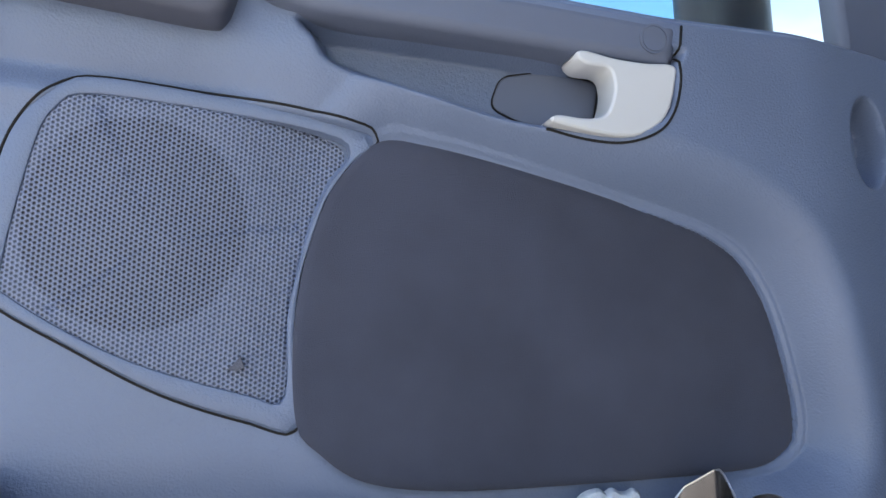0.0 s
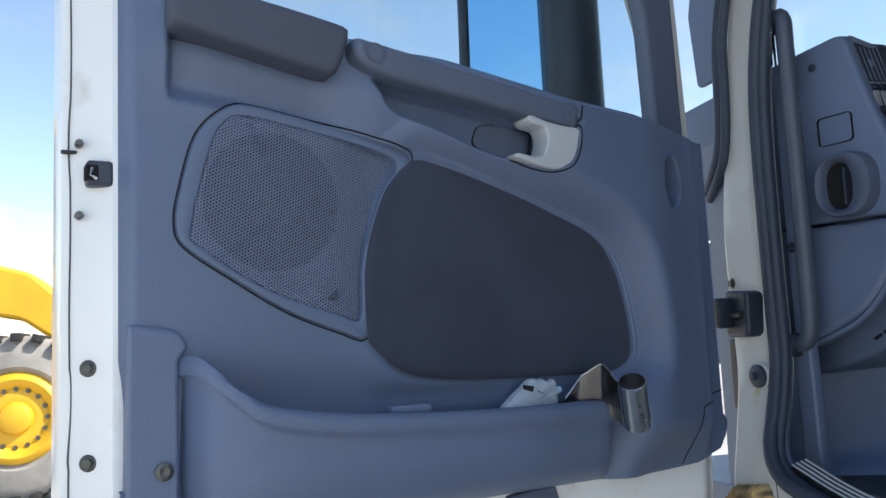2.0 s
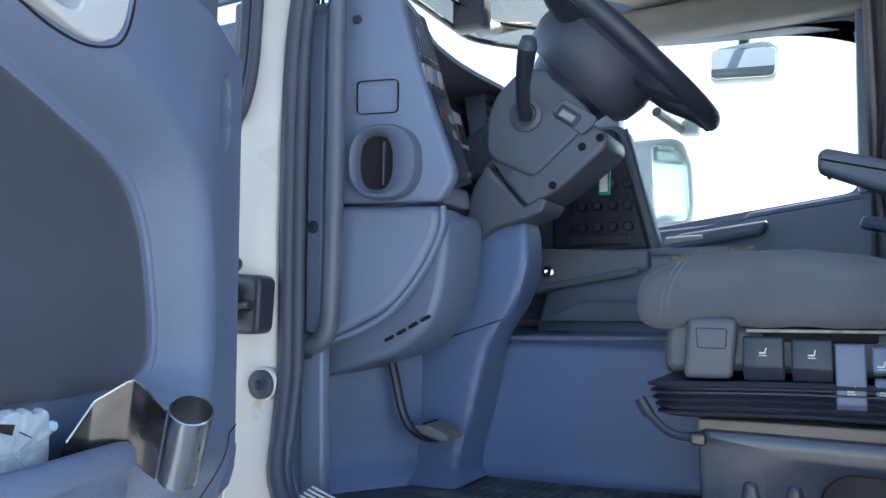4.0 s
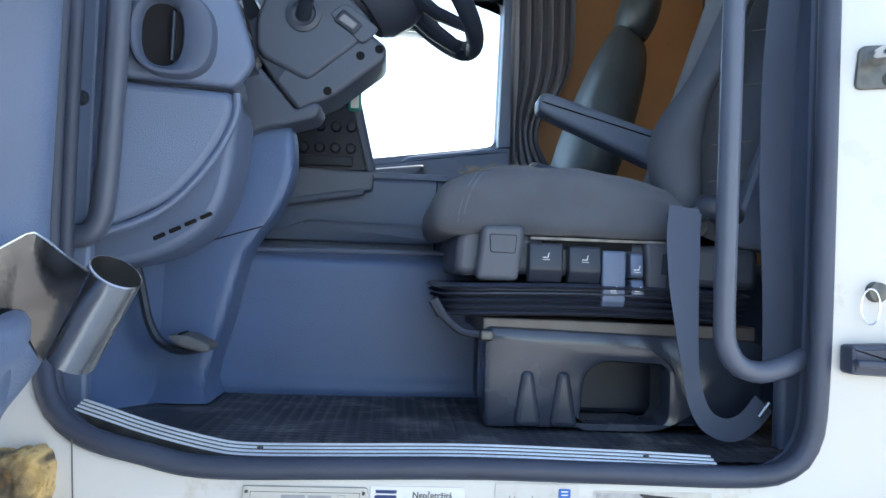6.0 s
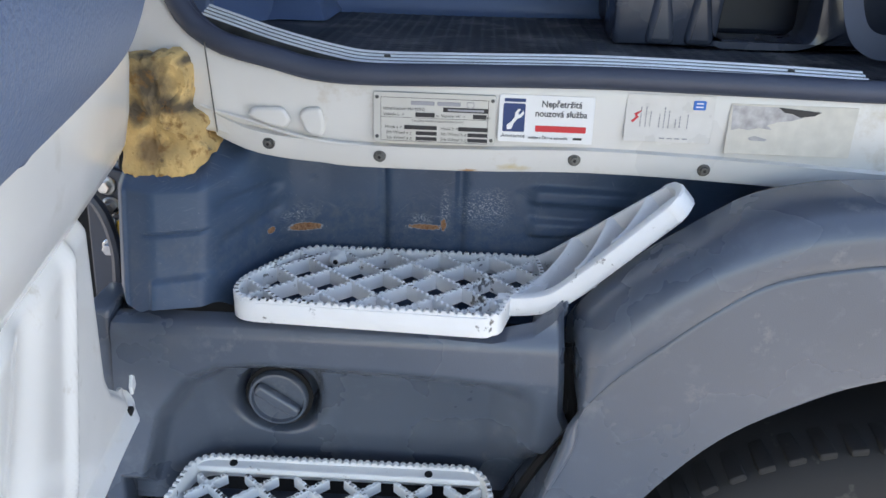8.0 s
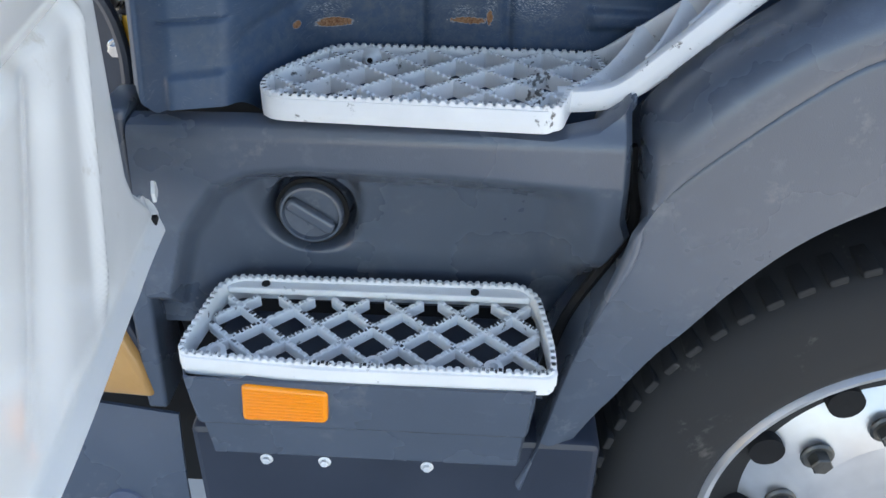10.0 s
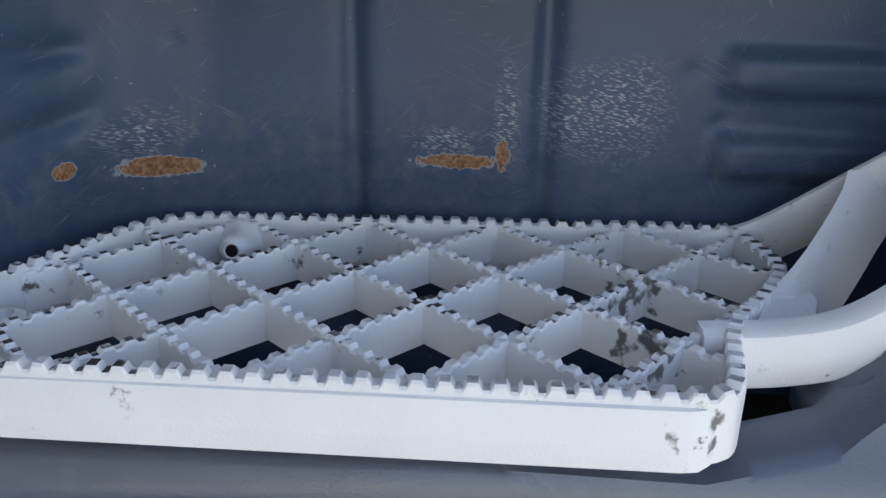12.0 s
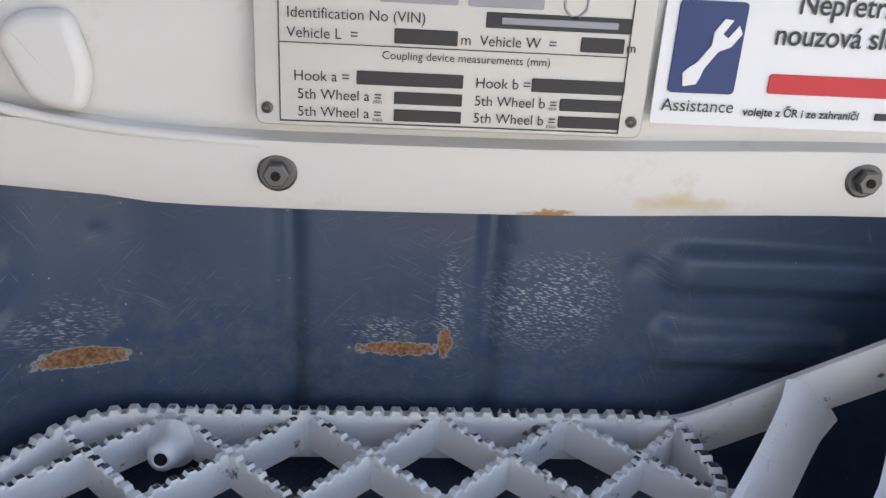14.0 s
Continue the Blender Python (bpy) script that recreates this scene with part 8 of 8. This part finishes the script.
    # backrest
    def back(u, t):
        a = 2 * np.pi * t
        zc = 1.46 + 0.72 * u
        xc = 0.93 + 0.24 * u + 0.02 * np.sin(np.pi * u * 1.3)
        c, sn = np.cos(a), np.sin(a)
        wx = (0.085 - 0.02 * u) * np.clip(np.sin(np.pi * np.clip(0.06 + u * 0.9, 0, 1)), 0.05, 1) ** 0.3
        wy = (0.24 - 0.02 * u) * np.clip(np.sin(np.pi * np.clip(0.1 + u * 0.86, 0, 1)), 0.05, 1) ** 0.3
        x = xc + wx * np.sign(c) * np.abs(c) ** 0.6
        y = 0.49 + wy * np.sign(sn) * np.abs(sn) ** 0.6
        groove = 0.006 * np.exp(-(((y - 0.36) / 0.008) ** 2)) + 0.006 * np.exp(-(((y - 0.62) / 0.008) ** 2))
        return x + groove * (c < 0), y, zc - 0.05 * c
    part("backrest", field(np.linspace(0.001, 0.999, 60), np.linspace(0, 1, 81), back), "seat", s, "grey cloth backrest", 60)
    rows = []
    for z, x0, x1 in ((1.49, 0.858, 0.885), (1.51, 0.832, 0.893), (1.55, 0.818, 0.893), (1.59, 0.811, 0.892), (1.63, 0.818, 0.894), (1.67, 0.84, 0.9), (1.715, 0.872, 0.915), (1.76, 0.895, 0.935), (1.85, 0.932, 0.97), (1.97, 0.974, 1.012), (2.08, 1.012, 1.045), (2.1, 1.025, 1.035)):
        cx, rx = (x0 + x1) / 2, (x1 - x0) / 2
        rows.append([(cx + rx * math.cos(q), 0.292 + 0.052 * math.sin(q), z) for q in np.linspace(0, 2 * math.pi, 28, endpoint=False)])
    rows = [np.array(r) for r in rows]
    cols = [spline([r[k] for r in rows], 48, False) for k in range(28)]
    part("side_bolster", loft([[cols[k][m] for k in range(28)] for m in range(48)]), mat("dark_bolster_cloth", (0.11, 0.122, 0.145), 0.9, vary=0.12, grain=1300, bump=0.5, spec=0.2), s, "dark cloth side bolster", 60)
    for z in (1.55, 1.607, 1.7, 1.79):
        x0 = 0.897 + 0.33 * max(0.0, z - 1.6)
        part("back_seam", tube(spline([(x0, 0.262, z), (x0 + 0.025, 0.252, z + 0.003), (x0 + 0.06, 0.2495, z + 0.008)], 10, False), 0.0012, 6), "frayed", s, "pale stitched seam")
    part("side_shell", prism(rounded([(0.93, 1.45), (1.02, 1.44), (1.22, 2.1), (1.14, 2.12)], 0.02), 0.262, 0.3, "y", 0.01), "lifted_dash_dark", s)
    arm = resample(rounded([(0.705, 1.738), (0.706, 1.77), (0.72, 1.78), (0.98, 1.7), (1.02, 1.66), (1.0, 1.62), (0.96, 1.628)], [0.01, 0.012, 0.015, 0.02, 0.02, 0.02, 0.02]), 80)
    part("armrest", prism(arm, 0.71, 0.78, "y", 0.012, 4), "lifted_dash_dark", s, "dark grey folding armrest")
    part("armrest_seam", tube([(0.712, 0.7095, 1.757), (0.985, 0.7095, 1.683)], 0.0016, 5), "hole", s)
    part("armrest_screw", tube([(0.728, 0.74, 1.735), (0.724, 0.74, 1.722)], 0.004, 6), "bolt", s)
    # belt buckle cover
    part("belt_guide", tube(spline([(0.862, 0.225, 1.49), (0.875, 0.21, 1.505), (0.9, 0.205, 1.5), (0.925, 0.21, 1.49)], 20, False), [0.012 + 0.01 * math.sin(math.pi * q / 19) for q in range(20)], 10), "black", s, "crumpled black belt guide")
    part("torn_flap", prism(rounded([(0.813, 1.493), (0.815, 1.461), (0.835, 1.478), (0.866, 1.492), (0.868, 1.51), (0.84, 1.499)], 0.003), 0.2, 0.205, "y", 0.0015), "black", s, "torn black cover flap")
    b = thing("seat_belt", "black webbing seat belt hanging in a loop beside the seat", "seat belt")

    def band(path, widths, name, twist=(0, 1, 0)):
        p = spline(path, 60, False)
        loops = []
        for k in range(len(p)):
            t = p[min(k + 1, 59)] - p[max(k - 1, 0)]
            sd2 = np.cross(t, twist)
            w = np.interp(k / 59, np.linspace(0, 1, len(widths)), widths)
            sd2 = sd2 / np.linalg.norm(sd2) * w / 2
            nn = np.array(twist) * 0.0008
            loops.append([p[k] - sd2 - nn, p[k] + sd2 - nn, p[k] + sd2 + nn, p[k] - sd2 + nn])
        part(name, loft(loops), "belt", b)
    band([(0.84, 0.2, 1.503), (0.837, 0.198, 1.467), (0.835, 0.185, 1.395), (0.84, 0.175, 1.306), (0.848, 0.17, 1.241), (0.862, 0.167, 1.203), (0.882, 0.165, 1.187), (0.905, 0.165, 1.184), (0.928, 0.165, 1.196), (0.952, 0.17, 1.222)], (0.05, 0.05, 0.044, 0.034, 0.024, 0.026, 0.034, 0.034), "lower_band")
    band([(1.02, 0.16, 2.3), (0.98, 0.15, 2.0), (0.95, 0.142, 1.75), (0.946, 0.14, 1.55), (0.955, 0.14, 1.38), (0.96, 0.145, 1.26)], (0.046, 0.046, 0.046), "upper_band")
    part("anchor", tube([(0.94, 0.155, 1.205), (0.952, 0.15, 1.226)], 0.0035, 6), "chrome", b)


driver_seat()


def far_things():
    p = thing("passenger_seat", "dark leather passenger seat with headrest", "seat")

    def back(u, t):
        a = 2 * np.pi * t
        zc, xc = 1.5 + 0.62 * u, 0.92 + 0.2 * u
        c, sn = np.cos(a), np.sin(a)
        e = np.clip(np.sin(np.pi * np.clip(0.07 + u * 0.88, 0, 1)), 0.05, 1) ** 0.3
        return xc + 0.075 * e * np.sign(c) * np.abs(c) ** 0.7, 1.55 + 0.23 * e * np.sign(sn) * np.abs(sn) ** 0.6, zc - 0.05 * c
    part("backrest", field(np.linspace(0.001, 0.999, 40), np.linspace(0, 1, 65), back), "leather", p, "", 60)

    def head(u, t):
        a = 2 * np.pi * t
        c, sn = np.cos(a), np.sin(a)
        e = np.clip(np.sin(np.pi * np.clip(0.07 + u * 0.88, 0, 1)), 0.05, 1) ** 0.35
        return 1.14 + 0.03 * u + 0.055 * e * c, 1.55 + 0.14 * e * np.sign(sn) * np.abs(sn) ** 0.6, 2.13 + 0.2 * u
    part("headrest", field(np.linspace(0.001, 0.999, 30), np.linspace(0, 1, 49), head), "leather", p, "", 60)
    part("cushion", box(0.55, 1.32, 1.44, 1.0, 1.78, 1.56, 0.04, r=0.06), "leather", p)
    part("base", box(0.6, 1.36, 1.15, 0.98, 1.74, 1.45, 0.02), "black", p)
    part("armrest", prism(rounded([(0.78, 1.68), (1.0, 1.63), (1.0, 1.67), (0.79, 1.71)], 0.015), 1.28, 1.34, "y", 0.012), "trim", p)
    c = thing("curtain", "dark grey gathered side curtain tied beside the far window", "curtain")

    def drape(u, t):
        x = 0.83 + 0.24 * u
        z = 1.62 + 1.1 * t
        pinch = 1 - 0.55 * np.exp(-(((z - 1.92) / 0.16) ** 2))
        return 0.84 + (x - 0.84) * pinch, 2.08 + 0.014 * np.sin(u * 34 + 2 * np.sin(z * 3)) + 0.005 * np.sin(u * 71 + z * 4) + 0.0 * z, z
    bm = field(np.linspace(0, 1, 130), np.linspace(0, 1, 40), drape, (0, 0.004, 0))
    part("drape", bm, "curtain", c, "", 60)
    part("rail", tube([(0.7, 2.1, 2.56), (1.6, 2.1, 2.56)], 0.008, 8), "alu", c)
    # mirrors outside the far window
    m = thing("far_wing_mirror", "white truck wing mirror outside the far window", "mirror")
    pale = mat("grey_mirror_housing", (0.42, 0.44, 0.44), 0.4)
    part("housing", prism(rounded([(-0.07, 1.82), (0.17, 1.82), (0.196, 1.9), (0.19, 2.1), (0.15, 2.19), (0.1, 2.21), (-0.07, 2.21)], 0.03), 2.55, 2.66, "y", 0.03, 4), pale, m)
    part("mirror_face", prism(rounded([(0.03, 1.845), (0.165, 1.845), (0.18, 1.9), (0.174, 2.08), (0.13, 2.16), (0.03, 2.18)], 0.02), 2.535, 2.55, "y", 0.003), "mirror", m)
    part("cap", prism(rounded([(0.14, 2.215), (0.22, 2.21), (0.23, 2.25), (0.2, 2.28), (0.15, 2.28)], 0.015), 2.56, 2.64, "y", 0.015, 3), pale, m)
    part("arm", tube([(0.1, 2.3, 2.26), (0.15, 2.6, 2.24)], 0.02, 8), "black", m)
    k = thing("kerb_mirror", "rounded kerb mirror hanging over the far window", "mirror")
    part("housing", prism(rounded([(0.275, 2.41), (0.53, 2.395), (0.545, 2.53), (0.5, 2.56), (0.29, 2.55)], 0.03), 2.5, 2.58, "y", 0.02, 4), "handle", k)
    part("mirror_face", prism(rounded([(0.282, 2.417), (0.525, 2.403), (0.537, 2.52), (0.287, 2.54)], 0.025), 2.49, 2.502, "y", 0.004), "mirror", k)
    part("arm", tube([(0.41, 2.54, 2.54), (0.41, 2.54, 2.62), (0.41, 2.3, 2.66)], 0.022, 8), "black", k)


far_things()

# ---- ground, distance, loader ----
def outside():
    g = thing("ground", "pale dusty concrete yard reaching to the horizon", "ground", kind="structure")
    bm = bmesh.new()
    vs = [bm.verts.new((x, y, GROUND)) for x, y in ((-900, -900), (900, -900), (900, 900), (-900, 900))]
    bm.faces.new(vs)
    part("yard", bm, mat("pale_concrete", (0.42, 0.41, 0.39), 0.9, vary=0.14, scale=0.8, grain=40, bump=0.3, dirt=(0.25, 0.23, 0.2), dirt_amount=0.5, dirt_scale=0.6), g)
    far = thing("backdrop", "hazy treeline and pale field beyond the yard", "backdrop", kind="structure")
    rnd = random.Random(3)
    for x0, x1, y, h in ((-260, 420, 420, 7.5),):
        bm = bmesh.new()
        pts = [(x0, GROUND)]
        n = 160
        for i in range(n + 1):
            pts.append((x0 + (x1 - x0) * i / n, GROUND + h * (0.8 + 0.25 * noise.noise((i * 0.3, 2.0, 0.0)) + 0.05 * rnd.random())))
        pts.append((x1, GROUND))
        prism(pts, y, y + 4, "y", 0.01, 1, bm)
        part("far_trees", bm, mat("hazy_green", (0.17, 0.21, 0.2), 1.0, vary=0.15, scale=0.05), far)
    p = thing("pasture", "pale green field strip beyond the yard", "field", kind="structure")
    bm = bmesh.new()
    vs = [bm.verts.new((x, y, GROUND + 0.02)) for x, y in ((-300, 150), (500, 150), (500, 420), (-300, 420))]
    bm.faces.new(vs)
    part("grass", bm, mat("pale_field", (0.22, 0.26, 0.15), 1.0, vary=0.1, scale=0.05), p)


outside()


def loader():
    """A wheel loader standing across the yard, seen side on; built in (y, z) at its own depth x."""
    X = -10.0
    l = thing("wheel_loader", "large yellow wheel loader with blue-grey cab parked in the yard", "wheel loader")

    def slab(name, pts, x0, x1, m, bevel=0.03, r=0.04, parent=None, label=""):
        return part(name, prism(rounded(pts, r), X + x0, X + x1, "x", bevel), m, parent or l, label)
    slab("rear_body", [(-9.6, 0.75), (-5.35, 0.6), (-5.3, 2.4), (-9.6, 2.42)], -2.4, -0.15, "yellow", label="yellow rear engine body")
    slab("deck", [(-9.6, 2.42), (-5.1, 2.42), (-5.1, 2.58), (-9.6, 2.58)], -2.4, 0.12, "blue_grey", 0.02, 0.03)
    slab("corner_post", [(-6.86, 2.58), (-6.4, 2.58), (-6.4, 4.62), (-6.86, 4.62)], -1.6, -0.1, "yellow")
    slab("roof", [(-7.02, 4.62), (-4.85, 4.52), (-4.68, 4.3), (-4.62, 4.36), (-4.78, 4.72), (-6.9, 4.86), (-7.02, 4.86)], -1.9, 0.15, "yellow", 0.05, 0.05)
    slab("cab_frame", [(-6.42, 2.5), (-5.5, 2.5), (-5.5, 2.72), (-6.2, 3.2), (-6.36, 3.25), (-6.36, 4.4), (-5.55, 4.4), (-5.55, 2.6), (-5.3, 2.6), (-5.28, 4.28), (-4.95, 4.28), (-4.9, 4.55), (-6.42, 4.62)], -1.6, -0.05, "blue_grey", 0.02, 0.03)
    slab("door_skin", [(-6.4, 2.5), (-5.5, 2.5), (-5.5, 3.3), (-6.4, 3.3)], -0.2, -0.06, "blue_grey", 0.02)
    slab("cab_skirt", [(-6.4, 2.5), (-4.7, 2.3), (-4.55, 2.62), (-4.75, 2.74), (-5.3, 2.74), (-6.4, 2.66)], -1.6, 0.02, "yellow", 0.03)
    slab("lower_skirt", [(-5.6, 1.9), (-4.95, 2.0), (-4.65, 2.35), (-4.8, 2.5), (-5.6, 2.5)], -1.6, 0.0, "yellow", 0.03)
    slab("rear_cab_wall", [(-6.4, 2.6), (-4.6, 2.6), (-4.9, 4.4), (-6.4, 4.5)], -1.75, -1.68, "sticker", 0.01)
    slab("door_window", [(-6.34, 3.32), (-5.6, 3.32), (-5.6, 4.32), (-6.34, 4.36)], -0.12, -0.1, "glass", 0.005, 0.08)
    slab("front_side_window", [(-5.22, 2.78), (-4.64, 2.78), (-4.46, 2.95), (-4.85, 4.16), (-5.22, 4.2)], -0.12, -0.1, "glass", 0.005, 0.06)
    slab("front_post", [(-4.84, 4.2), (-4.74, 4.2), (-4.32, 2.85), (-4.5, 2.7), (-4.62, 2.78), (-4.46, 2.95)], -0.2, -0.05, "blue_grey", 0.01, 0.02)
    slab("cab_seat", [(-6.0, 2.7), (-5.5, 2.7), (-5.7, 3.8), (-5.95, 3.8)], -1.0, -0.5, "black", 0.05, 0.08)
    part("mirror", box(X + 0.2, -5.68, 3.95, X + 0.3, -5.55, 4.35, 0.02), "handle", l)
    part("work_lamp", box(X + 0.0, -6.95, 4.05, X + 0.2, -6.6, 4.25, 0.03), "handle", l)
    part("lamp_cable", tube(spline([(X + 0.05, -6.8, 4.1), (X + 0.08, -6.88, 3.4), (X + 0.05, -6.85, 2.65)], 20, False), 0.025, 6), "black", l)
    # roof grille, handrails
    for k in range(5):
        part("roof_grille_bar", tube([(X + 0.1, -4.78 + 0.04 * k, 4.66 - 0.05 * k), (X - 1.7, -4.78 + 0.04 * k, 4.66 - 0.05 * k)], 0.015, 5), "black", l)
    part("roof_grille_bar", tube([(X + 0.12, -5.1, 4.73), (X + 0.12, -4.5, 4.4)], 0.018, 5), "black", l)
    for y0 in (-6.72, -6.05):
        part("handrail", tube(spline([(X + 0.2, y0 - 0.5 if y0 < -6.5 else y0 + 0.42, 3.55), (X + 0.2, y0 - 0.3 if y0 < -6.5 else y0 + 0.25, 3.5), (X + 0.2, y0 - 0.05, 2.95), (X + 0.2, y0, 2.4), (X + 0.2, y0, 1.7)], 30, False), 0.035, 6), "blue_grey", l)
    part("rear_rail", tube(spline([(X + 0.1, -7.1, 2.6), (X + 0.1, -7.1, 3.4), (X + 0.1, -7.7, 3.42), (X + 0.1, -7.7, 2.6)], 24, False), 0.035, 6), "blue_grey", l)
    part("air_intake", lathe([(0.16, 2.58), (0.16, 3.1), (0.1, 3.15), (0.0, 3.16)], 20, "z", (X - 0.4, -7.2, 0)), "yellow", l)
    # ladder
    for y0 in (-6.66, -6.1):
        part("ladder_side", tube([(X + 0.15, y0, 2.4), (X + 0.2, y0, 1.5), (X + 0.2, y0 + 0.02, 0.8)], 0.05, 4), "yellow", l)
    for k in range(5):
        z = 0.8 + 0.38 * k
        part("ladder_rung", box(X + 0.1, -6.64, z, X + 0.3, -6.1, z + 0.05, 0.01), "yellow", l)
    slab("ladder_back", [(-6.6, 0.9), (-5.9, 1.0), (-5.55, 1.6), (-5.55, 2.3), (-6.6, 2.35)], -0.1, 0.1, "yellow", 0.03)
    # articulation joint and front frame
    slab("joint_block", [(-5.6, 0.55), (-4.9, 0.55), (-4.9, 1.9), (-5.6, 1.9)], -1.8, -0.5, "black", 0.04)
    for k in range(7):
        part("hydraulic_hose", tube(spline([(X - 0.35, -5.6, 0.75 + 0.17 * k), (X - 0.28, -5.25, 0.7 + 0.17 * k + 0.08 * (-1) ** k), (X - 0.3, -4.9, 0.78 + 0.15 * k)], 16, False), 0.035, 6), "black" if k % 3 else "yellow", l)
    slab("boom_tower", [(-5.0, 0.42), (-4.5, 0.42), (-4.42, 0.75), (-4.62, 1.1), (-4.6, 1.5), (-4.2, 2.3), (-3.9, 2.75), (-3.95, 2.95), (-4.25, 2.95), (-4.45, 2.6), (-4.75, 1.75), (-5.02, 1.45)], -1.8, -0.25, "yellow", 0.04, 0.06)
    slab("lift_arm", [(-4.15, 2.25), (-3.0, 2.0), (-1.9, 1.2), (-1.7, 1.5), (-2.9, 2.62), (-3.9, 2.9), (-4.2, 2.8)], -1.5, -0.5, "yellow", 0.05, 0.08)
    slab("cylinder_mount", [(-4.0, 2.5), (-3.72, 2.5), (-3.7, 3.02), (-3.92, 3.02)], -1.3, -0.7, "yellow", 0.03)
    slab("front_frame", [(-4.6, 0.5), (-2.0, 0.5), (-2.0, 1.4), (-4.5, 1.9)], -1.6, -0.7, "yellow", 0.04)
    part("pivot_pin", lathe([(0.0, -0.2), (0.16, -0.2), (0.16, -0.27), (0.08, -0.28), (0.07, -0.22), (0.0, -0.22)], 20, "x", (X, -4.1, 2.68)), "yellow", l)
    # two wheels on the near side
    for y0 in (-2.95, -7.95):
        c = (X + 0.15, y0, 0.79)
        w = part("wheel", lathe([(0.55, -0.7), (0.85, -0.72), (0.97, -0.62), (1.0, -0.5), (1.0, -0.2), (0.97, -0.08), (0.85, 0.0), (0.62, 0.02), (0.55, -0.05)], 64, "x", c), mat("pale_dusty_tyre", (0.27, 0.26, 0.245), 0.9, vary=0.25, scale=4), l, "large dusty loader tyre")
        for k in range(26):
            a = 2 * math.pi * k / 26
            bm = box(-0.34, -0.06, -0.05, 0.34, 0.06, 0.05, 0.01)
            bmesh.ops.transform(bm, matrix=Matrix.Translation((X - 0.12, y0, 0.79)) @ Matrix.Rotation(a, 4, "X") @ Matrix.Translation((0, 0, 0.98)), verts=bm.verts)
            part("tread_lug", bm, "tyre", w)
        part("rim", lathe([(0.0, 0.06), (0.14, 0.055), (0.18, 0.03), (0.2, -0.03), (0.26, -0.02), (0.36, -0.04), (0.42, 0.02), (0.47, 0.05), (0.5, 0.04), (0.56, -0.05)], 48, "x", c), "yellow", w)
        for k in range(16):
            a = 2 * math.pi * k / 16
            part("wheel_nut", lathe([(0.03, -0.1), (0.03, -0.01), (0.0, -0.01)], 6, "x", (c[0], y0 + 0.35 * math.cos(a), 0.79 + 0.35 * math.sin(a))), "bolt", w)


loader()
